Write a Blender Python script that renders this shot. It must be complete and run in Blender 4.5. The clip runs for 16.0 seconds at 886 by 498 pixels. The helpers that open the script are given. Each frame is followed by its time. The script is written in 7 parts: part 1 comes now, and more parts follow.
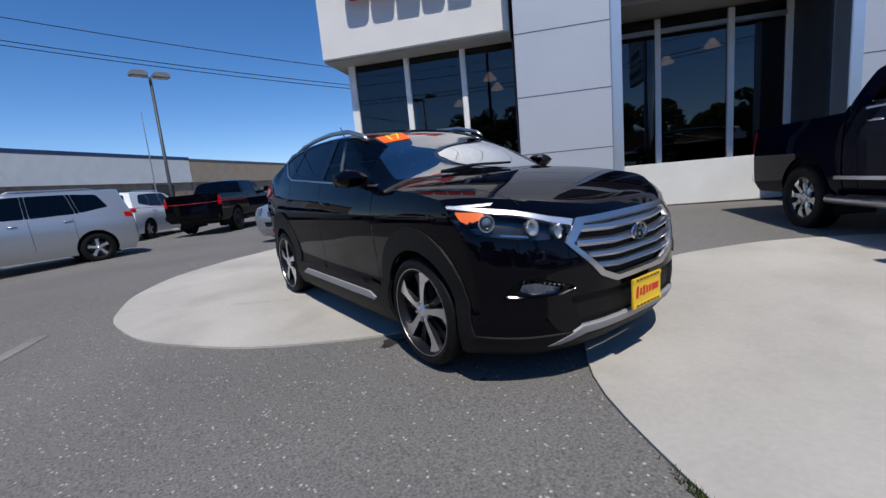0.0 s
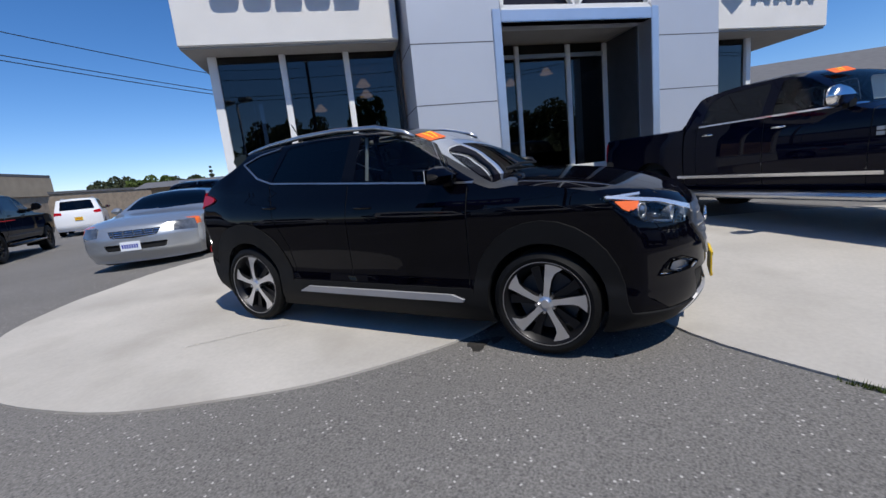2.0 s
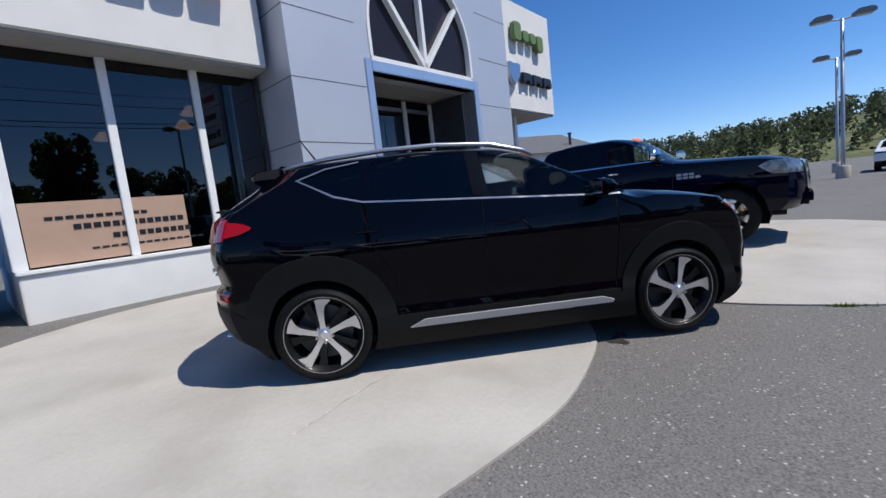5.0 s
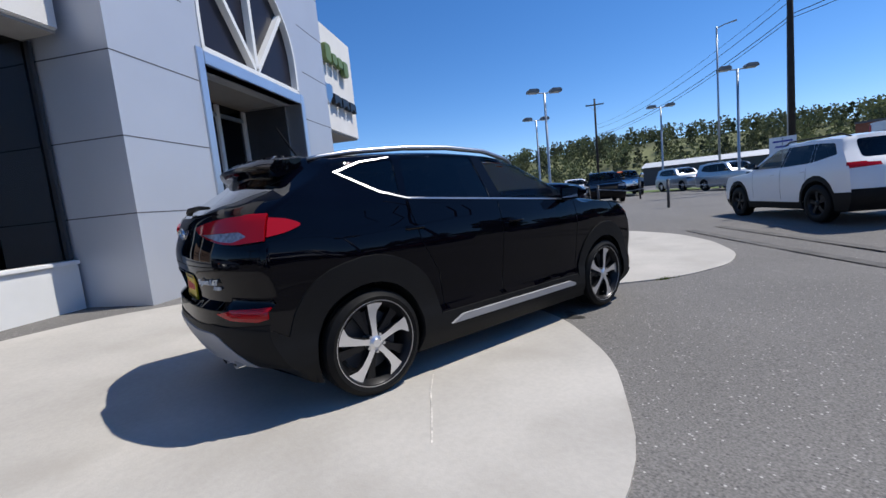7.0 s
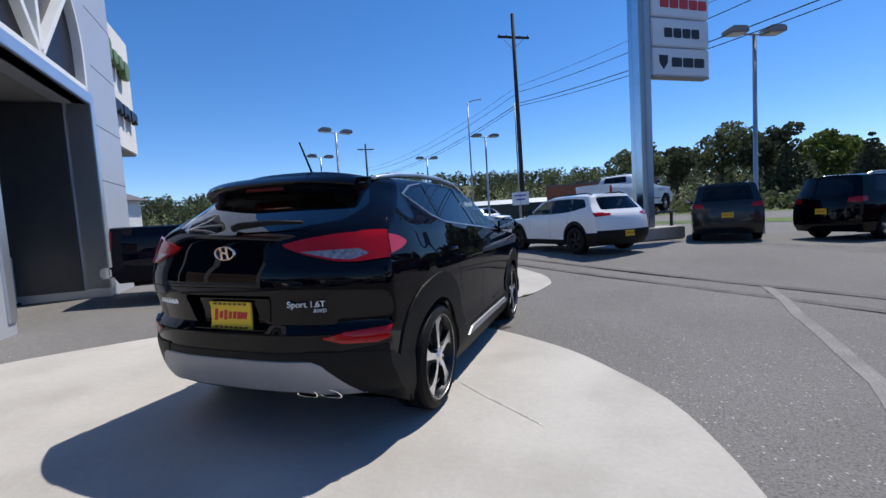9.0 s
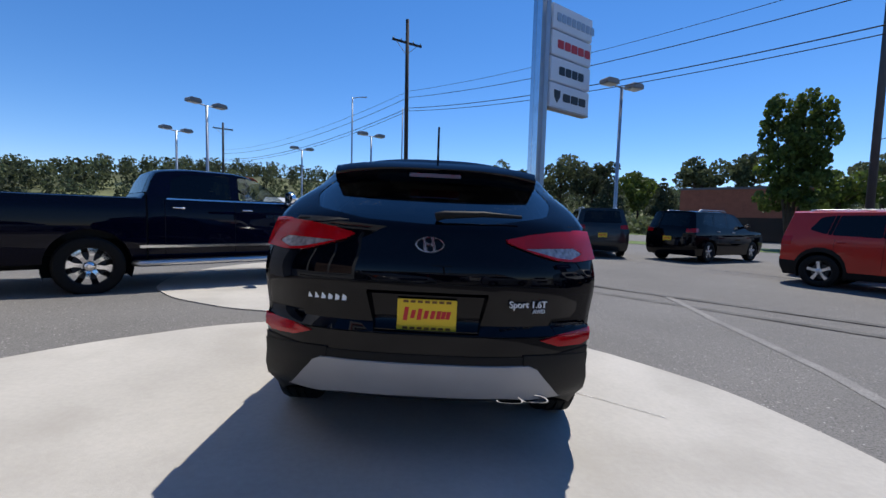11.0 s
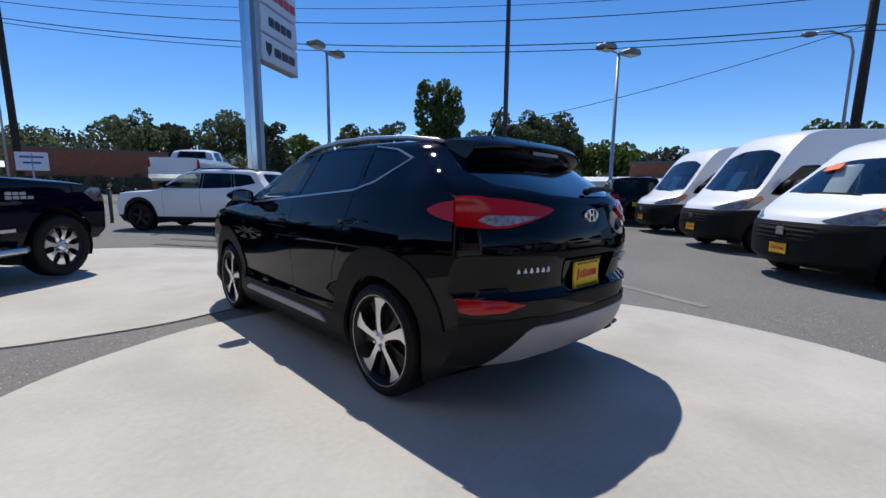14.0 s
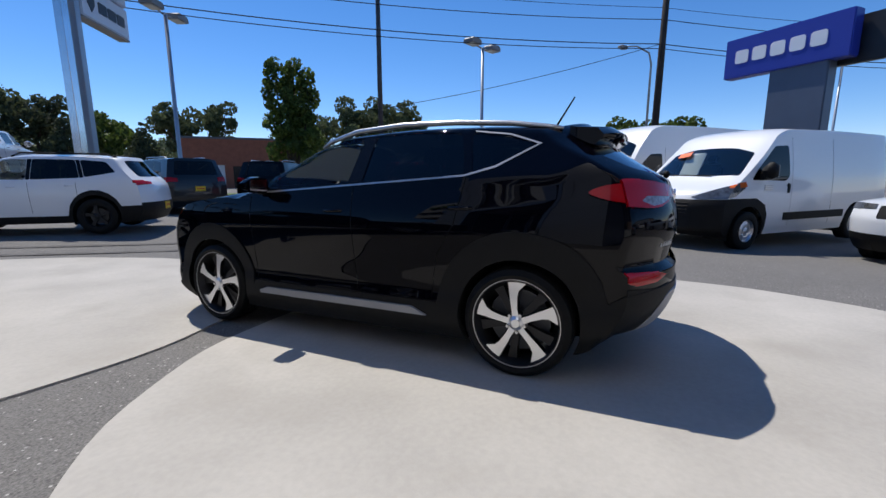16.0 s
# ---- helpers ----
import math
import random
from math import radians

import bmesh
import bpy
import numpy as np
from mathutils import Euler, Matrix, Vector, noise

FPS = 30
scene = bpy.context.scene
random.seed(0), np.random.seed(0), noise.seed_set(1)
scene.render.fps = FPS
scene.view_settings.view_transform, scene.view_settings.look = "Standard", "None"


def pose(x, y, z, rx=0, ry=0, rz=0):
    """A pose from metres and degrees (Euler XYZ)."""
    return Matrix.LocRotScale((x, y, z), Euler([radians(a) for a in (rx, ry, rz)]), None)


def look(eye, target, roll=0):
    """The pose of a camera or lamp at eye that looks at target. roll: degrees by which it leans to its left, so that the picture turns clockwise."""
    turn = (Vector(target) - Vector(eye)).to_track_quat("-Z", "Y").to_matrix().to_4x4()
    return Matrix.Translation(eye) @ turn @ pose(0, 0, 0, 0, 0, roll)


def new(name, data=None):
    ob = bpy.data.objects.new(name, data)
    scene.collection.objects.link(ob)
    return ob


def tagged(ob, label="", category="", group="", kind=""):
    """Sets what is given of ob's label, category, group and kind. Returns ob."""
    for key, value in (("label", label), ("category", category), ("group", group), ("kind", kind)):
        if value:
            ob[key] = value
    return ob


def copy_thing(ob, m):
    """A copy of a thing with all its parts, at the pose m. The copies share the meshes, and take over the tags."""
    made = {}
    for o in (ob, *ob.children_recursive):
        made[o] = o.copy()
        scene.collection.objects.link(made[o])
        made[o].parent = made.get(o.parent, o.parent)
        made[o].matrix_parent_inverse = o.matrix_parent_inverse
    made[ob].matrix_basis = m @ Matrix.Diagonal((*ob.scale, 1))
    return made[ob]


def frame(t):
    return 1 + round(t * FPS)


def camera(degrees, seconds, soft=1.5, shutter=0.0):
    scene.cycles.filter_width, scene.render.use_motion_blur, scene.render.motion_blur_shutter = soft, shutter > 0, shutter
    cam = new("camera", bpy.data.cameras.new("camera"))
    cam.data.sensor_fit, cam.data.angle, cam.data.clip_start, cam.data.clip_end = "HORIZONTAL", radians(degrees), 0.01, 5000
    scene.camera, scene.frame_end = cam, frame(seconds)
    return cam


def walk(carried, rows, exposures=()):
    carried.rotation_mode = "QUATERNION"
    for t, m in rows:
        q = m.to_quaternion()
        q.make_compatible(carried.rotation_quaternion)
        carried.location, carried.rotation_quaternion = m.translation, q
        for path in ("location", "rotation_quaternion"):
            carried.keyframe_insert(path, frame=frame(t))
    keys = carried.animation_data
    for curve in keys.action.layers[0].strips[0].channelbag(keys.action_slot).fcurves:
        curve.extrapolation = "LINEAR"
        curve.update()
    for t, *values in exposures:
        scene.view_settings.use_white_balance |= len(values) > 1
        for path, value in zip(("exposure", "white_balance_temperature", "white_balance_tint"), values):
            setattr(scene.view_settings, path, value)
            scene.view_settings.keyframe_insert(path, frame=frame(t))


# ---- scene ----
cam = camera(92.2, 16.0)
PATH = [
    (0, (2.23, 3.485, 1.091), (1.078, 1.88, 0.78), -5.2),
    (0.5, (2.562, 3.207, 1.129), (1.222, 1.754, 0.824), -6.8),
    (1, (2.889, 2.845, 1.173), (1.386, 1.55, 0.913), -6.5),
    (1.5, (3.226, 2.483, 1.2), (1.536, 1.459, 0.896), -5.4),
    (2, (3.412, 2.037, 1.178), (1.683, 1.091, 0.831), -6.0),
    (2.5, (3.613, 1.622, 1.159), (1.795, 0.83, 0.905), -5.3),
    (3, (3.759, 1.152, 1.17), (1.878, 0.529, 0.899), -5.6),
    (3.5, (3.809, 0.653, 1.199), (1.905, 0.102, 0.935), -5.5),
    (4, (3.921, 0.169, 1.211), (1.949, -0.052, 0.958), -5.2),
    (4.2, (3.933, -0.014, 1.189), (1.952, -0.127, 0.94), -6.3),
    (6.3, (3.557, -2.031, 1.203), (1.774, -1.15, 0.989), -3.7),
    (6.5, (3.491, -2.208, 1.22), (1.783, -1.195, 0.984), -4.5),
    (7, (3.211, -2.587, 1.199), (1.662, -1.341, 0.976), -5.6),
    (7.5, (2.944, -2.962, 1.21), (1.588, -1.498, 1.077), -4.5),
    (8, (2.643, -3.322, 1.223), (1.533, -1.665, 1.071), -4.0),
    (8.5, (2.261, -3.614, 1.253), (1.306, -1.861, 1.126), -5.0),
    (9, (1.886, -3.916, 1.259), (1.216, -2.037, 1.12), -3.6),
    (9.2, (1.722, -3.986, 1.251), (1.131, -2.081, 1.1), -2.6),
    (11.3, (-0.198, -4.205, 1.286), (-0.021, -2.218, 1.142), 0.6),
    (11.5, (-0.379, -4.234, 1.309), (-0.066, -2.27, 1.094), -0.3),
    (12, (-0.797, -4.201, 1.313), (-0.283, -2.277, 1.123), -2.7),
    (12.5, (-1.186, -4.046, 1.324), (-0.449, -2.201, 1.092), -0.5),
    (13, (-1.598, -3.903, 1.328), (-0.598, -2.194, 1.046), 0.1),
    (13.5, (-1.936, -3.608, 1.319), (-0.783, -2.005, 1.006), -0.9),
    (14, (-2.298, -3.356, 1.305), (-0.941, -1.916, 1.015), 0.5),
    (14.5, (-2.598, -3.064, 1.307), (-1.106, -1.759, 1.038), -0.3),
    (15, (-2.867, -2.713, 1.314), (-1.319, -1.48, 1.023), 0.5),
    (15.5, (-3.155, -2.396, 1.328), (-1.447, -1.403, 1.018), 0.6),
    (16, (-3.308, -2.01, 1.286), (-1.535, -1.15, 0.941), -0.1),
]
walk(cam, [(t, look(eye, target, roll)) for t, eye, target, roll in PATH],
     exposures=((0.0, -0.13), (1.0, -0.10), (2.2, 0.0), (4.5, 0.04), (7.0, 0.12), (9.5, 0.15), (12.0, 0.10), (16.0, 0.05)))

# ---- world and sun ----
SUN_WAY = Vector((0.262, 0.50, 1.0)).normalized()      # towards the sun
sun_elev = math.asin(SUN_WAY.z)
sun_azim = math.atan2(SUN_WAY.x, SUN_WAY.y)
world = bpy.data.worlds.new("sky")
scene.world = world
world.use_nodes = True
wn = world.node_tree
sky = wn.nodes.new("ShaderNodeTexSky")
sky.sky_type = "NISHITA"
sky.sun_disc = False
sky.sun_elevation = sun_elev
sky.sun_rotation = sun_azim
sky.altitude = 300
sky.air_density, sky.dust_density, sky.ozone_density = 0.85, 0.0, 5.0
tone = wn.nodes.new("ShaderNodeHueSaturation")
tone.inputs["Saturation"].default_value = 1.22
wn.links.new(sky.outputs["Color"], tone.inputs["Color"])
tint = wn.nodes.new("ShaderNodeMix")
tint.data_type, tint.blend_type = "RGBA", "MULTIPLY"
tint.inputs["Factor"].default_value = 1.0
tint.inputs["B"].default_value = (1.06, 0.99, 1.06, 1.0)
wn.links.new(tone.outputs["Color"], tint.inputs["A"])
wn.links.new(tint.outputs["Result"], wn.nodes["Background"].inputs["Color"])
wn.nodes["Background"].inputs["Strength"].default_value = 0.132
sun_data = bpy.data.lights.new("sun", "SUN")
sun_data.energy, sun_data.angle, sun_data.color = 4.6, radians(0.53), (1.0, 0.955, 0.885)
sun = new("sun", sun_data)
sun.matrix_world = look(SUN_WAY * 60, (0, 0, 0))

# ---- materials ----
def material(name, base=(0.5, 0.5, 0.5), rough=0.5, metal=0.0, coat=0.0, spec=0.5, trans=0.0, ior=1.45,
             vary=0.0, scale=4.0, fine=0.0, fine_scale=80.0, bump=0.0, bump_scale=120.0, stain=0.0, stain_scale=0.7,
             stain_colour=(0.1, 0.1, 0.1), glow=None, pieces=0.0, coat_rough=0.03, coat_ior=1.5, islands=0.0):
    m = bpy.data.materials.new(name)
    m.use_nodes = True
    nt = m.node_tree
    b = nt.nodes["Principled BSDF"]
    b.inputs["Base Color"].default_value = (*base, 1)
    b.inputs["Roughness"].default_value = rough
    b.inputs["Metallic"].default_value = metal
    b.inputs["Coat Weight"].default_value = coat
    b.inputs["Coat Roughness"].default_value = coat_rough
    b.inputs["Specular IOR Level"].default_value = spec
    b.inputs["Coat IOR"].default_value = coat_ior
    b.inputs["Transmission Weight"].default_value = trans
    b.inputs["IOR"].default_value = ior
    if glow:
        b.inputs["Emission Color"].default_value = (*glow[:3], 1)
        b.inputs["Emission Strength"].default_value = glow[3]
    if not (vary or fine or bump or stain or pieces or islands):
        return m
    co = nt.nodes.new("ShaderNodeTexCoord")
    colour = None

    def noise_of(size, detail=4.0):
        n = nt.nodes.new("ShaderNodeTexNoise")
        n.inputs["Scale"].default_value = size
        n.inputs["Detail"].default_value = detail
        nt.links.new(co.outputs["Object"], n.inputs["Vector"])
        return n.outputs["Fac"]

    def mixed(a, fac, lo, hi, mode="MULTIPLY"):
        ramp = nt.nodes.new("ShaderNodeMapRange")
        ramp.inputs["From Min"].default_value, ramp.inputs["From Max"].default_value = 0.3, 0.7
        ramp.inputs["To Min"].default_value, ramp.inputs["To Max"].default_value = lo, hi
        nt.links.new(fac, ramp.inputs["Value"])
        mul = nt.nodes.new("ShaderNodeVectorMath")
        mul.operation = "SCALE"
        if a is None:
            mul.inputs[0].default_value = base
        else:
            nt.links.new(a, mul.inputs[0])
        nt.links.new(ramp.outputs["Result"], mul.inputs["Scale"])
        return mul.outputs["Vector"]

    if vary:
        colour = mixed(colour, noise_of(scale), 1 - vary, 1 + vary)
    if fine:
        colour = mixed(colour, noise_of(fine_scale, 2.0), 1 - fine, 1 + fine)
    if pieces:
        info = nt.nodes.new("ShaderNodeObjectInfo")
        colour = mixed(colour, info.outputs["Random"], 1 - pieces, 1 + pieces)
    if islands:
        geo = nt.nodes.new("ShaderNodeNewGeometry")
        ramp = nt.nodes.new("ShaderNodeMapRange")
        ramp.inputs["To Min"].default_value, ramp.inputs["To Max"].default_value = 1 - islands, 1 + islands
        nt.links.new(geo.outputs["Random Per Island"], ramp.inputs["Value"])
        mul = nt.nodes.new("ShaderNodeVectorMath")
        mul.operation = "SCALE"
        if colour is None:
            mul.inputs[0].default_value = base
        else:
            nt.links.new(colour, mul.inputs[0])
        nt.links.new(ramp.outputs["Result"], mul.inputs["Scale"])
        colour = mul.outputs["Vector"]
    if stain:
        fac = noise_of(stain_scale, 6.0)
        ramp = nt.nodes.new("ShaderNodeMapRange")
        ramp.inputs["From Min"].default_value, ramp.inputs["From Max"].default_value = 0.52, 0.72
        ramp.inputs["To Max"].default_value = stain
        nt.links.new(fac, ramp.inputs["Value"])
        mix = nt.nodes.new("ShaderNodeMix")
        mix.data_type = "RGBA"
        nt.links.new(ramp.outputs["Result"], mix.inputs["Factor"])
        if colour is None:
            mix.inputs["A"].default_value = (*base, 1)
        else:
            nt.links.new(colour, mix.inputs["A"])
        mix.inputs["B"].default_value = (*stain_colour, 1)
        colour = mix.outputs["Result"]
    if colour is not None:
        nt.links.new(colour, b.inputs["Base Color"])
    if bump:
        bn = nt.nodes.new("ShaderNodeBump")
        bn.inputs["Strength"].default_value = bump
        bn.inputs["Distance"].default_value = 0.01
        nt.links.new(noise_of(bump_scale, 3.0), bn.inputs["Height"])
        nt.links.new(bn.outputs["Normal"], b.inputs["Normal"])
    return m


M = {}
M["asphalt"] = material("asphalt", (0.146, 0.139, 0.131), 0.92, vary=0.09, scale=0.5, fine=0.34, fine_scale=80, bump=0.45, bump_scale=110, stain=0.45, stain_scale=0.3, stain_colour=(0.185, 0.178, 0.17))
M["concrete"] = material("concrete", (0.405, 0.382, 0.345), 0.85, vary=0.13, scale=0.8, fine=0.04, fine_scale=30, bump=0.12, bump_scale=90, stain=0.6, stain_scale=1.3, stain_colour=(0.315, 0.293, 0.257))
M["white_paint"] = material("white_paint", (0.75, 0.76, 0.77), 0.35, coat=0.8)
M["silver_paint"] = material("silver_paint", (0.42, 0.44, 0.46), 0.35, metal=0.7, coat=0.8)
M["red_paint"] = material("red_paint", (0.40, 0.009, 0.004), 0.3, coat=0.6, coat_ior=1.4)
M["grey_paint"] = material("grey_paint", (0.008, 0.009, 0.010), 0.35, metal=0.2, coat=0.8, coat_ior=1.4)
M["dark"] = material("dark", (0.008, 0.008, 0.008), 0.9)
M["chrome"] = material("chrome", (0.75, 0.75, 0.76), 0.12, metal=1.0)
M["satin"] = material("satin", (0.55, 0.55, 0.56), 0.32, metal=1.0)
M["alloy"] = material("alloy", (0.72, 0.72, 0.73), 0.28, metal=0.9)
M["alloy_dark"] = material("alloy_dark", (0.02, 0.02, 0.022), 0.35, metal=0.6)
M["red_lens"] = material("red_lens", (0.38, 0.002, 0.005), 0.12, spec=0.2, coat=0.8, coat_rough=0.01, coat_ior=1.4)
M["clear_lens"] = material("clear_lens", (0.30, 0.27, 0.27), 0.25, metal=0.3, coat=0.8, vary=0.5, scale=40)
M["amber_lens"] = material("amber_lens", (0.75, 0.14, 0.02), 0.15, coat=1.0)
M["plate_yellow"] = material("plate_yellow", (0.75, 0.50, 0.02), 0.45)
M["plate_dark"] = material("plate_dark", (0.15, 0.06, 0.01), 0.5)
M["plate_red"] = material("plate_red", (0.55, 0.02, 0.02), 0.5)
M["plate_white"] = material("plate_white", (0.75, 0.78, 0.82), 0.45)
M["sticker_yellow"] = material("sticker_yellow", (0.9, 0.75, 0.05), 0.5)
M["seat"] = material("seat", (0.03, 0.03, 0.032), 0.7, bump=0.1)
M["panel"] = material("panel", (0.52, 0.54, 0.58), 0.42, metal=0.35, vary=0.03, scale=0.8)
M["panel_joint"] = material("panel_joint", (0.10, 0.10, 0.11), 0.8)
M["trim_metal"] = material("trim_metal", (0.66, 0.68, 0.71), 0.32, metal=0.8, vary=0.04, scale=2)
M["stucco"] = material("stucco", (0.70, 0.685, 0.66), 0.9, vary=0.03, scale=1.5, fine=0.04, fine_scale=150, bump=0.25, bump_scale=160, stain=0.12, stain_scale=0.8, stain_colour=(0.5, 0.48, 0.46))
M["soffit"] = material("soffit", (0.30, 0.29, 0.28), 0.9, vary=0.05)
M["white_wall"] = material("white_wall", (0.72, 0.72, 0.70), 0.8, vary=0.04, scale=2, bump=0.1, stain=0.15, stain_scale=1.2, stain_colour=(0.5, 0.48, 0.45))
M["white_frame"] = material("white_frame", (0.76, 0.76, 0.75), 0.5, vary=0.03, scale=3)
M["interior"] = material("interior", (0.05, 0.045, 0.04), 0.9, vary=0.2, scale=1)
M["steel_grey"] = material("steel_grey", (0.35, 0.38, 0.42), 0.4, metal=0.6, vary=0.05, scale=2)
M["wood_pole"] = material("wood_pole", (0.035, 0.028, 0.024), 0.9, vary=0.25, scale=3, bump=0.4, bump_scale=40)
M["brick_far"] = material("brick_far", (0.27, 0.095, 0.055), 0.9, vary=0.12, scale=2, fine=0.15, fine_scale=12)
M["roof_far"] = material("roof_far", (0.12, 0.12, 0.125), 0.9, vary=0.1)
M["grass"] = material("grass", (0.09, 0.13, 0.03), 0.95, vary=0.3, scale=0.5, fine=0.3, fine_scale=9)
M["leaf"] = material("leaf", (0.085, 0.12, 0.022), 0.65, islands=0.45, vary=0.2, scale=0.4)
M["leaf_dark"] = material("leaf_dark", (0.062, 0.075, 0.038), 0.8, islands=0.28, vary=0.2, scale=0.05)
M["leaf_pale"] = material("leaf_pale", (0.105, 0.125, 0.058), 0.8, islands=0.28, vary=0.25, scale=0.05)
M["bark"] = material("bark", (0.06, 0.045, 0.035), 0.95, vary=0.3, scale=6)
M["sign_white"] = material("sign_white", (0.62, 0.66, 0.72), 0.35)
M["sign_blue"] = material("sign_blue", (0.025, 0.045, 0.33), 0.35)
M["sign_red"] = material("sign_red", (0.5, 0.03, 0.03), 0.4)
M["sign_black"] = material("sign_black", (0.015, 0.015, 0.017), 0.4)
M["sign_green"] = material("sign_green", (0.13, 0.19, 0.06), 0.45)
M["lamp_glow"] = material("lamp_glow", (1, 0.8, 0.5), 0.5, glow=(1.0, 0.62, 0.3, 3.0))


def glass(name, tint, rough=0.0, weight=1.0):
    """Thin window glass: part mirror, part clear with a tint."""
    m = bpy.data.materials.new(name)
    m.use_nodes = True
    nt = m.node_tree
    nt.nodes.remove(nt.nodes["Principled BSDF"])
    out = nt.nodes["Material Output"]
    clear = nt.nodes.new("ShaderNodeBsdfTransparent")
    clear.inputs["Color"].default_value = (*tint, 1)
    gloss = nt.nodes.new("ShaderNodeBsdfGlossy")
    gloss.inputs["Roughness"].default_value = rough
    fres = nt.nodes.new("ShaderNodeFresnel")
    fres.inputs["IOR"].default_value = 1.5
    mul = nt.nodes.new("ShaderNodeMath")
    mul.operation = "MULTIPLY"
    mul.use_clamp = True
    mul.inputs[1].default_value = weight
    nt.links.new(fres.outputs["Fac"], mul.inputs[0])
    mix = nt.nodes.new("ShaderNodeMixShader")
    nt.links.new(mul.outputs["Value"], mix.inputs["Fac"])
    nt.links.new(clear.outputs["BSDF"], mix.inputs[1])
    nt.links.new(gloss.outputs["BSDF"], mix.inputs[2])
    nt.links.new(mix.outputs["Shader"], out.inputs["Surface"])
    return m


M["glass_shop"] = glass("glass_shop", (0.16, 0.17, 0.20), weight=1.8)
M["lens_front"] = material("lens_front", (0.03, 0.03, 0.033), 0.2, metal=0.4, coat=1.0, coat_rough=0.01)
M["red_dark"] = material("red_dark", (0.10, 0.004, 0.006), 0.2, coat=1.0)
M["maroon_paint"] = material("maroon_paint", (0.07, 0.006, 0.008), 0.35, coat=1.0)
M["poster"] = material("poster", (0.42, 0.28, 0.20), 0.7, vary=0.05)
M["lamp_grey"] = material("lamp_grey", (0.20, 0.20, 0.20), 0.5, vary=0.05)
M["lamp_lens"] = material("lamp_lens", (0.5, 0.5, 0.48), 0.3)
M["steel_dark"] = material("steel_dark", (0.06, 0.062, 0.068), 0.5, metal=0.4, vary=0.1)
M["chrome_dull"] = material("chrome_dull", (0.66, 0.68, 0.72), 0.18, metal=1.0, vary=0.05, scale=3)
M["stone_tan"] = material("stone_tan", (0.30, 0.235, 0.17), 0.9, vary=0.2, scale=2.2, fine=0.15, fine_scale=14)
M["roof_blue"] = material("roof_blue", (0.03, 0.06, 0.14), 0.5, vary=0.08)
M["shop_dark"] = material("shop_dark", (0.012, 0.012, 0.014), 0.15, spec=0.5)
M["shed_roof"] = material("shed_roof", (0.55, 0.56, 0.56), 0.5, metal=0.3, vary=0.06, scale=0.8)
M["grass_dark"] = material("grass_dark", (0.11, 0.12, 0.05), 0.95, vary=0.4, scale=0.04, fine=0.3, fine_scale=0.6)
M["black_paint"] = material("black_paint", (0.0012, 0.0012, 0.003), 0.5, spec=0.0, coat=0.7, coat_rough=0.012, coat_ior=1.38)
M["navy_paint"] = material("navy_paint", (0.0015, 0.002, 0.010), 0.45, spec=0.0, coat=0.6, coat_rough=0.012, coat_ior=1.36)
M["cladding"] = material("cladding", (0.0078, 0.0078, 0.008), 0.55, spec=0.2, vary=0.15, scale=6, bump=0.08, bump_scale=500)
M["rubber"] = material("rubber", (0.006, 0.006, 0.006), 0.6, spec=0.2, vary=0.25, scale=30, bump=0.1, bump_scale=300)
M["lamp_chrome"] = material("lamp_chrome", (0.85, 0.86, 0.88), 0.22, metal=0.8)
M["lens_blue"] = material("lens_blue", (0.20, 0.24, 0.30), 0.05, metal=0.6, coat=1.0)
M["fog_lens"] = material("fog_lens", (0.30, 0.31, 0.33), 0.2, metal=0.5, coat=0.6, bump=0.8, bump_scale=70)
M["dark_gloss"] = material("dark_gloss", (0.003, 0.003, 0.004), 0.12, spec=0.25)
M["bright_letter"] = material("bright_letter", (0.80, 0.81, 0.82), 0.35, metal=0.35)
M["lens_clear"] = glass("lens_clear", (0.9, 0.92, 0.92), weight=1.0)
M["glass_van"] = glass("glass_van", (0.78, 0.84, 0.80), weight=1.7)
M["glass_clear"] = glass("glass_clear", (0.82, 0.87, 0.85), weight=0.6)
M["glass_wind"] = glass("glass_wind", (0.45, 0.50, 0.48), weight=4.6)
M["glass_dark"] = glass("glass_dark", (0.03, 0.033, 0.036), weight=0.9)
M["sticker_orange"] = material("sticker_orange", (0.85, 0.13, 0.01), 0.5)
M["silver_plastic"] = material("silver_plastic", (0.30, 0.30, 0.31), 0.5, metal=0.3, vary=0.05)


def let_through(m, share):
    """Leaves let part of the light through."""
    nt = m.node_tree
    out, b = nt.nodes["Material Output"], nt.nodes["Principled BSDF"]
    thin = nt.nodes.new("ShaderNodeBsdfTranslucent")
    src = b.inputs["Base Color"].links
    if src:
        nt.links.new(src[0].from_socket, thin.inputs["Color"])
    mix = nt.nodes.new("ShaderNodeMixShader")
    mix.inputs["Fac"].default_value = share
    nt.links.new(b.outputs["BSDF"], mix.inputs[1])
    nt.links.new(thin.outputs["BSDF"], mix.inputs[2])
    nt.links.new(mix.outputs["Shader"], out.inputs["Surface"])


for kind in ("leaf", "leaf_dark", "leaf_pale"):
    let_through(M[kind], 0.4)


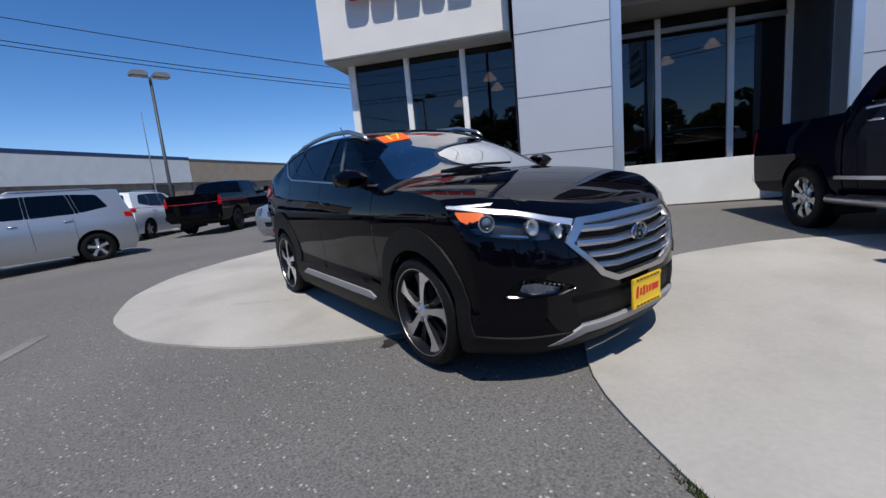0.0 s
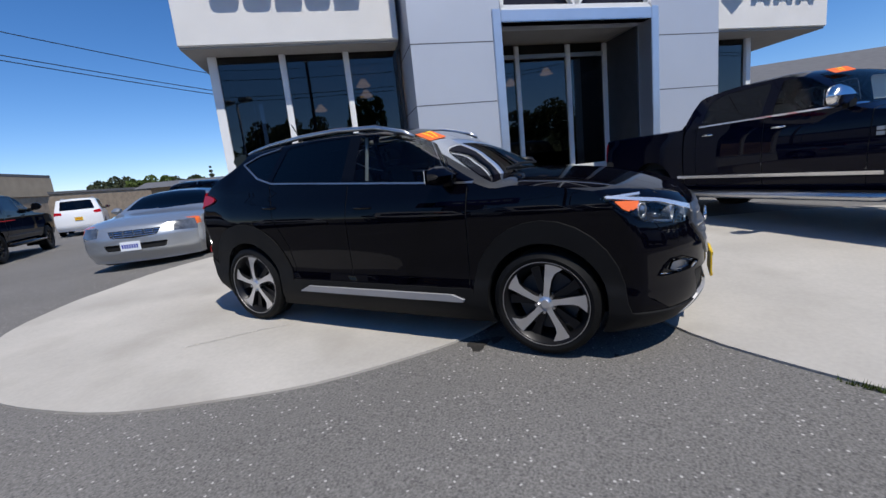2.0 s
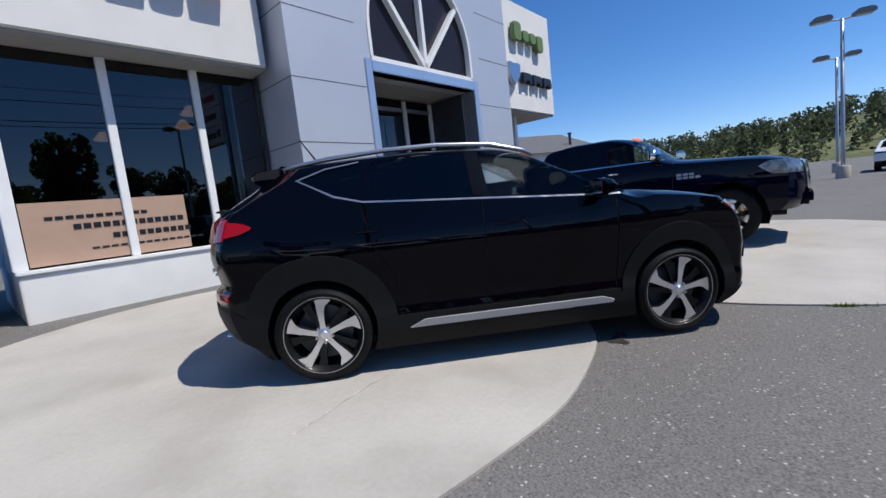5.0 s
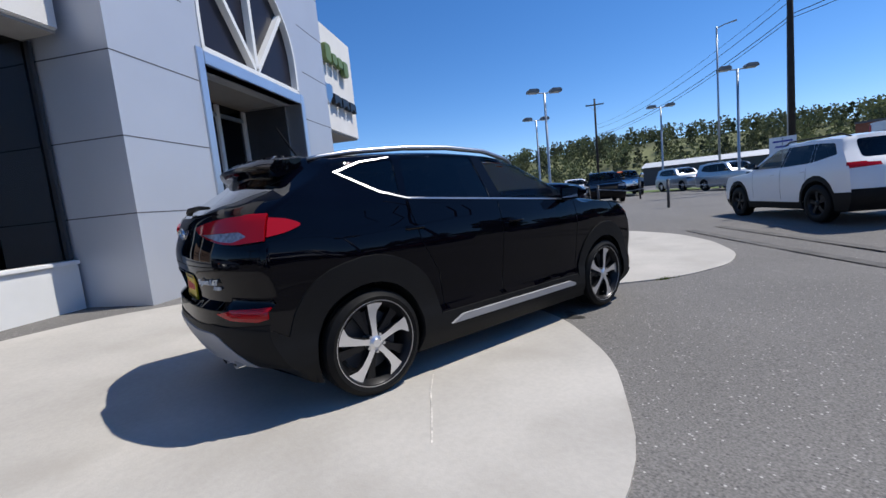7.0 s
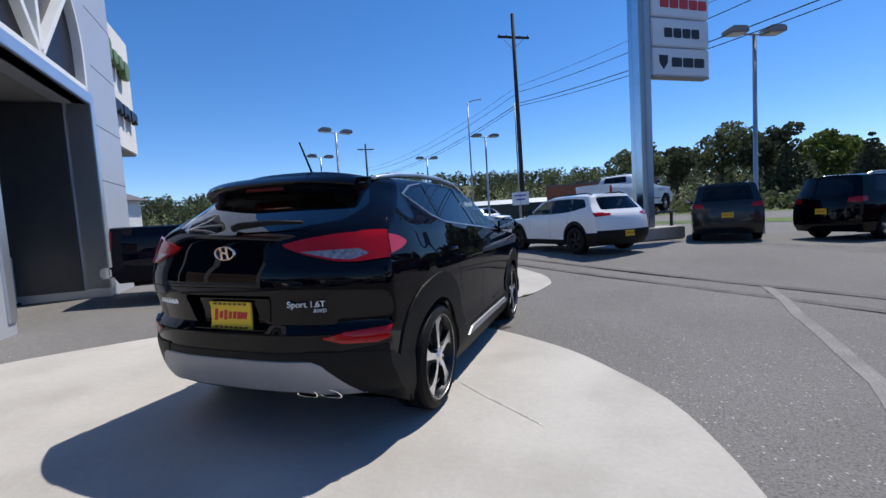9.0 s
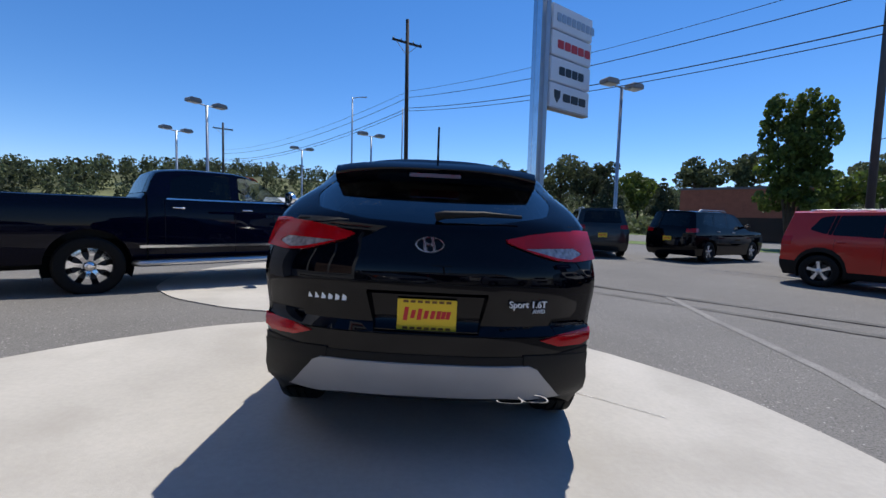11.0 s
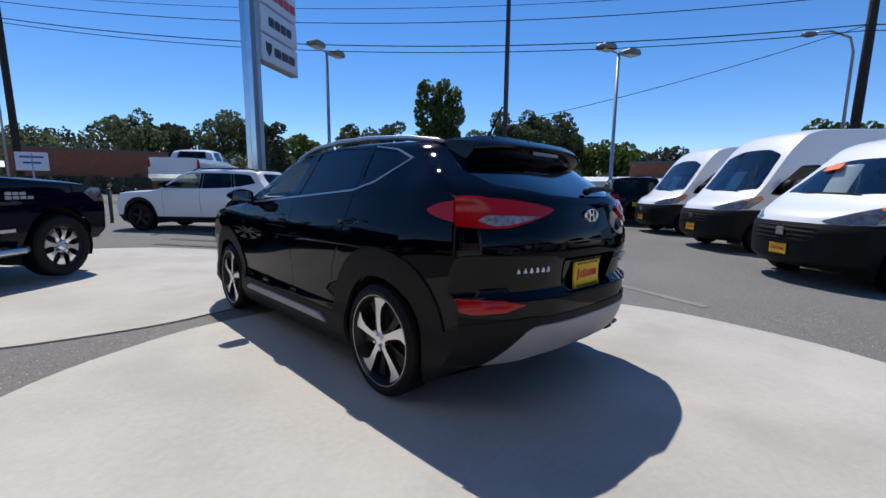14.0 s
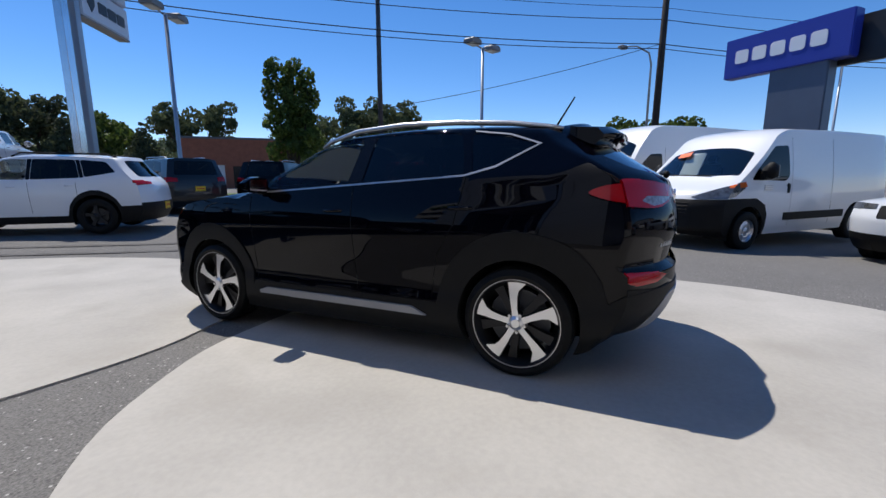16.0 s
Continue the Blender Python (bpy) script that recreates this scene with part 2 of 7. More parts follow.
def speckle(m, scale, share, colour, amount):
    """Pale stones showing in a surface."""
    nt = m.node_tree
    b = nt.nodes["Principled BSDF"]
    co = nt.nodes.new("ShaderNodeTexCoord")
    cells = nt.nodes.new("ShaderNodeTexVoronoi")
    cells.inputs["Scale"].default_value = scale
    nt.links.new(co.outputs["Object"], cells.inputs["Vector"])
    pick = nt.nodes.new("ShaderNodeSeparateColor")
    nt.links.new(cells.outputs["Color"], pick.inputs["Color"])
    few = nt.nodes.new("ShaderNodeMath")
    few.operation = "GREATER_THAN"
    few.inputs[1].default_value = 1 - share
    nt.links.new(pick.outputs["Red"], few.inputs[0])
    near = nt.nodes.new("ShaderNodeMapRange")
    near.inputs["From Min"].default_value, near.inputs["From Max"].default_value = 0.55, 0.25
    near.inputs["To Max"].default_value = amount
    nt.links.new(cells.outputs["Distance"], near.inputs["Value"])
    both = nt.nodes.new("ShaderNodeMath")
    both.operation = "MULTIPLY"
    nt.links.new(few.outputs["Value"], both.inputs[0])
    nt.links.new(near.outputs["Result"], both.inputs[1])
    mix = nt.nodes.new("ShaderNodeMix")
    mix.data_type = "RGBA"
    nt.links.new(both.outputs["Value"], mix.inputs["Factor"])
    nt.links.new(b.inputs["Base Color"].links[0].from_socket, mix.inputs["A"])
    mix.inputs["B"].default_value = (*colour, 1)
    nt.links.new(mix.outputs["Result"], b.inputs["Base Color"])


speckle(M["asphalt"], 62.0, 0.035, (0.52, 0.50, 0.47), 0.75)
speckle(M["asphalt"], 60.0, 0.20, (0.04, 0.04, 0.04), 0.5)
M["seam"] = material("seam", (0.205, 0.197, 0.186), 0.92, vary=0.15, scale=3, fine=0.25, fine_scale=70, bump=0.3, bump_scale=110)
# darker asphalt for the two thin lines across the lot
M["track"] = material("track", (0.105, 0.10, 0.095), 0.9, vary=0.25, scale=3, fine=0.34, fine_scale=80, bump=0.4, bump_scale=110)
M["tan_stucco"] = material("tan_stucco", (0.40, 0.32, 0.225), 0.9, vary=0.08, scale=1.5, bump=0.2, bump_scale=60)
M["column_blue"] = material("column_blue", (0.10, 0.125, 0.17), 0.45, metal=0.3, vary=0.06, scale=1.5)
M["glass_rear"] = glass("glass_rear", (0.03, 0.033, 0.036), weight=1.9)
M["paper"] = material("paper", (0.35, 0.36, 0.36), 0.7, vary=0.08, scale=20)
M["trim_bright"] = material("trim_bright", (0.42, 0.42, 0.43), 0.30, metal=0.9)
M["arch_dark"] = material("arch_dark", (0.018, 0.016, 0.022), 0.35, spec=0.3, vary=0.1)
M["head_lens"] = material("head_lens", (0.14, 0.145, 0.15), 0.15, metal=0.5, coat=1.0, vary=0.5, scale=14)
M["grass_light"] = material("grass_light", (0.17, 0.20, 0.07), 0.95, vary=0.35, scale=0.25, fine=0.3, fine_scale=2.5)

# ---- mesh helpers ----
def part(name, bm, mat, parent=None, label="", smooth=False):
    """One mesh object from a bmesh, under a thing or a part."""
    me = bpy.data.meshes.new(name)
    bm.normal_update()
    bm.to_mesh(me)
    bm.free()
    for one in (mat if isinstance(mat, (list, tuple)) else [mat]):
        me.materials.append(M[one] if isinstance(one, str) else one)
    if smooth:
        me.shade_smooth()
        if smooth is not True:
            me.set_sharp_from_angle(angle=radians(smooth))
    ob = new(name, me)
    if parent is not None:
        ob.parent = parent
    return tagged(ob, label) if label else ob


def thing(name, m, label, category, group="", kind=""):
    ob = new(name)
    ob.matrix_world = m
    return tagged(ob, label, category, group, kind)


def box(x0, x1, y0, y1, z0, z1, bm=None, bevel=0.0):
    own = bmesh.new()
    vs = [own.verts.new((x, y, z)) for x in (x0, x1) for y in (y0, y1) for z in (z0, z1)]
    for q in ((0, 1, 3, 2), (4, 6, 7, 5), (0, 4, 5, 1), (2, 3, 7, 6), (0, 2, 6, 4), (1, 5, 7, 3)):
        own.faces.new([vs[i] for i in q])
    bmesh.ops.recalc_face_normals(own, faces=own.faces)
    if bevel:
        bmesh.ops.bevel(own, geom=own.edges[:], offset=bevel, segments=2, affect="EDGES", clamp_overlap=True)
    return join(bm, own)


def join(bm, own):
    if bm is None:
        return own
    me = bpy.data.meshes.new("tmp")
    own.to_mesh(me)
    own.free()
    bm.from_mesh(me)
    bpy.data.meshes.remove(me)
    return bm


def prism(poly, lo, hi, axis="x", bm=None, bevel=0.0):
    """A polygon in the plane across the axis, drawn out from lo to hi. axis x: poly is (y, z); y: (x, z); z: (x, y)."""
    own = bmesh.new()

    def at(p, h):
        return {"x": (h, p[0], p[1]), "y": (p[0], h, p[1]), "z": (p[0], p[1], h)}[axis]
    a = [own.verts.new(at(p, lo)) for p in poly]
    b = [own.verts.new(at(p, hi)) for p in poly]
    own.faces.new(a)
    own.faces.new(b[::-1])
    for i in range(len(poly)):
        j = (i + 1) % len(poly)
        own.faces.new((a[i], b[i], b[j], a[j]))
    bmesh.ops.recalc_face_normals(own, faces=own.faces)
    if bevel:
        bmesh.ops.bevel(own, geom=own.edges[:], offset=bevel, segments=2, affect="EDGES", clamp_overlap=True)
    return join(bm, own)


def lathe(profile, segs=32, axis="z", bm=None, closed=False):
    """Turn (radius, height) points round an axis."""
    own = bmesh.new()
    rings = []
    for r, h in profile:
        ring = []
        for k in range(segs):
            a = 2 * math.pi * k / segs
            c, s = r * math.cos(a), r * math.sin(a)
            ring.append(own.verts.new({"z": (c, s, h), "x": (h, c, s), "y": (s, h, c)}[axis]))
        rings.append(ring)
    pairs = list(zip(rings, rings[1:])) + ([(rings[-1], rings[0])] if closed else [])
    for a, b in pairs:
        for k in range(segs):
            own.faces.new((a[k], a[(k + 1) % segs], b[(k + 1) % segs], b[k]))
    if not closed:
        for ring in (rings[0], rings[-1]):
            own.faces.new(ring)
    bmesh.ops.recalc_face_normals(own, faces=own.faces)
    return join(bm, own)


def tube(points, radius, segs=8, bm=None):
    """A round bar along points; radius a number or one a point."""
    own = bmesh.new()
    pts = [Vector(p) for p in points]
    rads = radius if isinstance(radius, (list, tuple)) else [radius] * len(pts)
    rings = []
    for i, p in enumerate(pts):
        way = (pts[min(i + 1, len(pts) - 1)] - pts[max(i - 1, 0)]).normalized()
        side = way.cross(Vector((0, 0, 1)) if abs(way.z) < 0.95 else Vector((1, 0, 0))).normalized()
        up = side.cross(way)
        rings.append([own.verts.new(p + rads[i] * (math.cos(2 * math.pi * k / segs) * side + math.sin(2 * math.pi * k / segs) * up)) for k in range(segs)])
    for a, b in zip(rings, rings[1:]):
        for k in range(segs):
            own.faces.new((a[k], a[(k + 1) % segs], b[(k + 1) % segs], b[k]))
    own.faces.new(rings[0])
    own.faces.new(rings[-1])
    bmesh.ops.recalc_face_normals(own, faces=own.faces)
    return join(bm, own)


def spline(pts, x):
    """Smooth (monotone) interpolation through (x, y) points sorted by x."""
    if x <= pts[0][0]:
        return pts[0][1]
    if x >= pts[-1][0]:
        return pts[-1][1]
    n = len(pts)
    i = next(k for k in range(n - 1) if pts[k][0] <= x <= pts[k + 1][0])

    def slope(k):
        return (pts[k + 1][1] - pts[k][1]) / (pts[k + 1][0] - pts[k][0])

    def tangent(k):
        if k == 0 or k == n - 1:
            return slope(min(k, n - 2))
        a, b = slope(k - 1), slope(k)
        return 0.0 if a * b <= 0 else 2 * a * b / (a + b)
    h = pts[i + 1][0] - pts[i][0]
    t = (x - pts[i][0]) / h
    m0, m1 = tangent(i) * h, tangent(i + 1) * h
    return (2 * t**3 - 3 * t**2 + 1) * pts[i][1] + (t**3 - 2 * t**2 + t) * m0 + (-2 * t**3 + 3 * t**2) * pts[i + 1][1] + (t**3 - t**2) * m1


def inside(poly, p):
    hit, n = False, len(poly)
    for i in range(n):
        (x0, y0), (x1, y1) = poly[i], poly[(i + 1) % n]
        if (y0 > p[1]) != (y1 > p[1]) and p[0] < (x1 - x0) * (p[1] - y0) / (y1 - y0) + x0:
            hit = not hit
    return hit


def rounded(poly, r=0.03, steps=3):
    """The polygon with its corners cut round."""
    out, n = [], len(poly)
    for i in range(n):
        p, a, b = Vector(poly[i]), Vector(poly[i - 1]), Vector(poly[(i + 1) % n])
        da, db = (a - p), (b - p)
        k = min(r, da.length * 0.45, db.length * 0.45)
        s, e = p + da.normalized() * k, p + db.normalized() * k
        for j in range(steps + 1):
            t = j / steps
            out.append(tuple((1 - t) ** 2 * s + 2 * t * (1 - t) * p + t * t * e))
    return out


def carve(bm, poly, view="side", where=None):
    """Cut the outline of a polygon into a shell and lift the piece inside it out. view side: (y, z); end: (x, z); top: (x, y).
    where(centre, normal) tells which faces count. Returns the piece as a bmesh of its own."""
    ia, ib = {"side": (1, 2), "end": (0, 2), "top": (0, 1)}[view]
    lo = [min(p[k] for p in poly) for k in (0, 1)]
    hi = [max(p[k] for p in poly) for k in (0, 1)]
    bm.normal_update()

    def near(f, a0, a1, b0, b1):
        va, vb = [v.co[ia] for v in f.verts], [v.co[ib] for v in f.verts]
        return max(va) >= a0 and min(va) <= a1 and max(vb) >= b0 and min(vb) <= b1
    chosen = [f for f in bm.faces if near(f, lo[0], hi[0], lo[1], hi[1]) and (where is None or where(f.calc_center_median(), f.normal))]
    n = len(poly)
    for i in range(n):
        p, q = poly[i], poly[(i + 1) % n]
        d = (q[0] - p[0], q[1] - p[1])
        if math.hypot(*d) < 1e-5:
            continue
        no, co = [0, 0, 0], [0, 0, 0]
        no[ia], no[ib], co[ia], co[ib] = -d[1], d[0], p[0], p[1]
        e = 0.002
        fs = [f for f in chosen if near(f, min(p[0], q[0]) - e, max(p[0], q[0]) + e, min(p[1], q[1]) - e, max(p[1], q[1]) + e)]
        if not fs:
            continue
        rest = set(chosen) - set(fs)
        geom = list({v for f in fs for v in f.verts}) + list({k for f in fs for k in f.edges}) + fs
        res = bmesh.ops.bisect_plane(bm, geom=geom, dist=1e-5, plane_co=co, plane_no=no)
        chosen = list(rest) + [g for g in res["geom"] if isinstance(g, bmesh.types.BMFace)]
        chosen = [f for f in dict.fromkeys(chosen) if f.is_valid]
    pick = [f for f in chosen if inside(poly, (f.calc_center_median()[ia], f.calc_center_median()[ib]))]
    piece = bmesh.new()
    seen = {}
    for f in pick:
        vs = []
        for v in f.verts:
            if v not in seen:
                seen[v] = piece.verts.new(v.co)
                seen[v].normal = v.normal
            vs.append(seen[v])
        try:
            piece.faces.new(vs)
        except ValueError:
            pass
    bmesh.ops.delete(bm, geom=pick, context="FACES")
    piece.normal_update()
    return piece


def shifted(bm, out=0.0, rim=0.0):
    """Move a piece along its normals; rim: also draw its border back by that much, so that the edge has depth."""
    bm.normal_update()
    if rim:
        edges = [e for e in bm.edges if e.is_boundary]
        ways = {v: v.normal.copy() for e in edges for v in e.verts}
        made = bmesh.ops.extrude_edge_only(bm, edges=edges)["geom"]
        fresh = [g for g in made if isinstance(g, bmesh.types.BMVert)]
        near = {tuple(round(c, 5) for c in v.co): n for v, n in ways.items()}
        moved = {v: near.get(tuple(round(c, 5) for c in v.co)) for v in fresh}
        for v, n in moved.items():
            if n is not None:
                v.co -= n * rim
    if out:
        keep = {v: v.normal.copy() for v in bm.verts}
        for v, n in keep.items():
            v.co += n * out
    return bm


def turned(bm, m):
    bmesh.ops.transform(bm, matrix=m, verts=bm.verts)
    return bm


def words(text, size, m, mat, name, parent=None, depth=0.004, label=""):
    """Raised lettering in the built-in font, as a mesh."""
    cu = bpy.data.curves.new(name, "FONT")
    cu.body, cu.size, cu.extrude, cu.align_x, cu.align_y = text, size, depth, "CENTER", "CENTER"
    tmp = bpy.data.objects.new(name, cu)
    scene.collection.objects.link(tmp)
    bpy.context.view_layer.update()
    me = bpy.data.meshes.new_from_object(tmp.evaluated_get(bpy.context.evaluated_depsgraph_get()))
    bpy.data.objects.remove(tmp)
    me.materials.clear()
    me.materials.append(M[mat])
    ob = new(name, me)
    if parent is not None:
        ob.parent = parent
    ob.matrix_local = m
    return tagged(ob, label) if label else ob

# ---- ground ----
U = Vector((-0.6565, 0.7543, 0.0))          # along the showroom's front
N = Vector((0.7543, 0.6565, 0.0))           # out of the showroom, towards the lot
SITE = pose(0, 0, 0, 0, 0, math.degrees(math.atan2(U.y, U.x)))   # x along the front, y into the building


def blend(t):
    t = min(max(t, 0.0), 1.0)
    return t * t * (3 - 2 * t)


def rise(x, y):
    """Height of the lot: the display pads drain away from the showroom, the far rows lie nearly level, an apron rises to the front."""
    near = 0.018 - 0.021 * x - 0.016 * y
    south = blend((-2.0 - y) / 5.0) * (0.13 * blend((2.0 - x) / 5.0) * (1 - blend((-9.0 - y) / 5.0)) - 0.12)
    far = 0.05 - 0.009 * min(max(x, -30.0), 30.0) + 0.06 * blend((y - 1.0) / 8.0) + south
    w = blend((math.hypot(x, y) - 4.8) / 4.0)
    return near * (1 - w) + far * w + 0.06 * blend((-2.6 - (x * N.x + y * N.y)) / 2.0)


def axis_steps(lo, hi):
    fine = [i * 0.4 for i in range(int(lo / 0.4), int(hi / 0.4) + 1)]
    out, step, v = [], 0.8, fine[-1]
    while v < 1600:
        v += step
        step *= 1.35
        out.append(v)
    neg, step, v = [], 0.8, fine[0]
    while v > -1600:
        v -= step
        step *= 1.35
        neg.append(v)
    return neg[::-1] + fine + out


def ground_sheet():
    bm = bmesh.new()
    xs, ys = axis_steps(-12, 14), axis_steps(-14, 16)
    grid = [[bm.verts.new((x, y, rise(x, y) - 0.012)) for y in ys] for x in xs]
    for i in range(len(xs) - 1):
        for j in range(len(ys) - 1):
            bm.faces.new((grid[i][j], grid[i + 1][j], grid[i + 1][j + 1], grid[i][j + 1]))
    ob = part("ground", bm, "asphalt", smooth=True)
    return tagged(ob, "worn grey asphalt car lot with pale stones", "asphalt", kind="structure")


def slab(name, cx, cy, r, label):
    """A round concrete pad let into the asphalt, a little proud of it."""
    bm = bmesh.new()
    rings, segs = 14, 96
    prev = None
    centre = bm.verts.new((cx, cy, rise(cx, cy) + 0.004))
    for k in range(1, rings + 2):
        q = min(k, rings) / rings
        ring = []
        for s in range(segs):
            a = 2 * math.pi * s / segs
            rr = r * q * (1 + 0.004 * math.sin(7 * a) + 0.003 * math.sin(17 * a + 1))
            x, y = cx + rr * math.cos(a), cy + rr * math.sin(a)
            ring.append(bm.verts.new((x, y, rise(x, y) + (0.004 if k <= rings else -0.1))))
        for s in range(segs):
            n = (s + 1) % segs
            if prev is None:
                bm.faces.new((centre, ring[s], ring[n]))
            else:
                bm.faces.new((prev[s], ring[s], ring[n], prev[n]))
        prev = ring
    ob = part(name, bm, "concrete", smooth=40)
    return tagged(ob, label, "concrete pad", kind="structure")


ground_sheet()
slab("concrete_pad", -0.47, -2.045, 3.0, "round pale concrete display pad with faint stains")
slab("concrete_pad", -1.92, 4.15, 3.0, "round pale concrete display pad beside the truck")

# ---- showroom ----
# The site frame: s along the front, depth into the building, z up.
showroom = thing("showroom", SITE, "car showroom with stucco fascias, metal portal and dark glass", "showroom", kind="structure")
G = 0.1                                      # footing


S_PLAN = ((-3.35, -3.125), (-2.97, -2.78), (-1.73, -1.473), (0.63, 0.868), (2.30, 2.644), (3.85, 4.25), (5.40, 5.923), (6.95, 7.60), (10.08, 11.373), (12.0, 13.4))
Y_PLAN = ((4.0, 4.12), (4.10, 4.215), (4.55, 4.785), (4.80, 5.25), (4.92, 5.38), (5.25, 5.74), (9.5, 10.3))
Z_PLAN = ((-1.0, -1.0), (0.1, 0.10), (0.79, 0.885), (2.46, 2.45), (3.52, 3.535), (3.83, 3.86), (4.06, 4.15), (6.0, 6.2), (8.2, 8.45))


def along(plan, v):
    """Grid line of the plan to metres on the site."""
    for (a, p), (b, q) in zip(plan, plan[1:]):
        if v <= b or b == plan[-1][0]:
            return p + (q - p) * (v - a) / (b - a)


def on_site(s, y, z):
    return along(S_PLAN, s), along(Y_PLAN, y), along(Z_PLAN, z)


def laid_out(bm):
    """A piece drawn on the plan's grid, set out on the site."""
    for v in bm.verts:
        v.co = on_site(*v.co)
    return bm


def site_part(name, bm, mat, parent=showroom, label="", smooth=False):
    return part(name, laid_out(bm), mat, parent, label, smooth)


ARCH_C, ARCH_R, ARCH_SILL, ARCH_SPRING = 3.85, 1.55, 4.0, 4.55
PORTAL_TOP = 8.2
Y_PORTAL, Y_FASCIA, Y_GLASS = 4.1, 4.55, 4.92


def arch_point(a, r=ARCH_R):
    return (ARCH_C + r * math.cos(a), ARCH_SPRING + 1.06 * r * math.sin(a))


def portal_body():
    bm = bmesh.new()
    lo, hi = ARCH_C - ARCH_R, ARCH_C + ARCH_R
    box(0.63, lo, Y_PORTAL, 5.6, G, PORTAL_TOP, bm)
    box(hi, 6.95, Y_PORTAL, 5.6, G, PORTAL_TOP, bm)
    box(lo, hi, Y_PORTAL + 0.02, 4.5, 3.83, ARCH_SILL, bm)
    # the crown over the round arch
    n = 28
    for k in range(n):
        (sa, za), (sb, zb) = arch_point(math.pi * k / n), arch_point(math.pi * (k + 1) / n)
        prism([(sb, zb), (sa, za), (sa, PORTAL_TOP), (sb, PORTAL_TOP)], Y_PORTAL, 4.5, "y", bm)
    bmesh.ops.remove_doubles(bm, verts=bm.verts, dist=0.0005)
    return site_part("portal", bm, "panel", label="pale grey metal clad portal with a round arch")


portal_body()
for z in (1.38, 2.46, 3.52, 4.58, 5.64, 6.7):
    bm = bmesh.new()
    for s0, s1 in ((0.632, ARCH_C - ARCH_R - 0.165), (ARCH_C + ARCH_R + 0.165, 6.948)):
        if z > 4.1:
            s1 = min(s1, 2.0) if s0 < 3 else s1
            s0 = max(s0, 5.7) if s0 > 3 else s0
        box(s0, s1, Y_PORTAL - 0.003, Y_PORTAL + 0.01, z - 0.008, z + 0.008, bm)
    box(0.627, 0.64, Y_PORTAL, 5.0, z - 0.008, z + 0.008, bm)
    site_part("panel_joint", bm, "panel_joint")
# bright metal trim round the entrance and the arch
bm = bmesh.new()
lo, hi = ARCH_C - ARCH_R, ARCH_C + ARCH_R
box(lo - 0.16, lo, Y_PORTAL - 0.03, Y_PORTAL + 0.3, 0.3, 4.02, bm, 0.01)
box(hi, hi + 0.16, Y_PORTAL - 0.03, Y_PORTAL + 0.3, 0.3, 4.02, bm, 0.01)
box(lo, hi, Y_PORTAL - 0.034, Y_PORTAL + 0.2, 3.83, 4.0, bm, 0.01)
site_part("entrance_trim", bm, "trim_metal", label="brushed metal trim reflecting blue sky")
bm = bmesh.new()
arc = [(lo, ARCH_SILL), *[arch_point(math.pi - math.pi * k / 28) for k in range(29)], (hi, ARCH_SILL)]
inner = [(ARCH_C + (s - ARCH_C) * 0.955, 4.06 + (z - 4.0) * 0.965) for s, z in arc]
for (a, b), (c, d) in zip(zip(arc, arc[1:]), zip(inner, inner[1:])):
    prism([a, b, d, c], Y_PORTAL - 0.02, Y_PORTAL + 0.16, "y", bm)
box(lo, hi, Y_PORTAL - 0.02, Y_PORTAL + 0.16, 4.0, 4.07, bm)
site_part("arch_frame", bm, "white_frame", label="white window frame of the arch")
for ang in (90, 52, 128):
    a = radians(ang)
    e = Vector((math.cos(a), math.sin(a)))
    n = Vector((-e.y, e.x)) * 0.045
    far = 2.06 if ang == 90 else 1.83
    p, q = Vector((ARCH_C, 4.06)), Vector((ARCH_C, 4.06)) + e * far
    site_part("arch_mullion", prism([tuple(p + n), tuple(p - n), tuple(q - n), tuple(q + n)], Y_PORTAL - 0.01, Y_PORTAL + 0.13, "y"), "white_frame")
bm = bmesh.new()
bm.faces.new([bm.verts.new((s, Y_PORTAL + 0.1, z)) for s, z in inner])
bmesh.ops.triangulate(bm, faces=bm.faces)
site_part("arch_pane", bm, "arch_dark", label="dark reflecting arch window pane")

# recessed entrance glazing over a white plinth
Y_ENTRY = 5.25
site_part("entry_plinth", box(lo, hi, Y_ENTRY - 0.12, Y_ENTRY + 0.1, G, 0.98, None, 0.01), "white_wall", label="white plinth under the entrance windows")
for s in (2.38, 3.2, 4.42, 5.32):
    site_part("mullion", box(s - 0.05, s + 0.05, Y_ENTRY - 0.06, Y_ENTRY + 0.06, 0.982, 3.80, None, 0.006), "white_frame")
site_part("transom", box(lo, hi, Y_ENTRY - 0.05, Y_ENTRY + 0.05, 3.55, 3.63, None, 0.006), "steel_grey")
for s0, s1 in ((2.43, 3.15), (3.25, 4.37), (4.47, 5.27)):
    site_part("pane", box(s0, s1, Y_ENTRY - 0.006, Y_ENTRY + 0.006, 0.985, 3.54), "glass_shop")
    site_part("pane", box(s0, s1, Y_ENTRY - 0.006, Y_ENTRY + 0.006, 3.64, 3.83), "glass_shop")
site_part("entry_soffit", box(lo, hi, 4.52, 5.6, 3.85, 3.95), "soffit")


def fascia(s0, s1, z0, z1, name_label):
    bm = box(s0, s1, Y_FASCIA, 9.5, z0, z1, None, 0.015)
    return site_part("fascia", bm, "stucco", label=name_label)


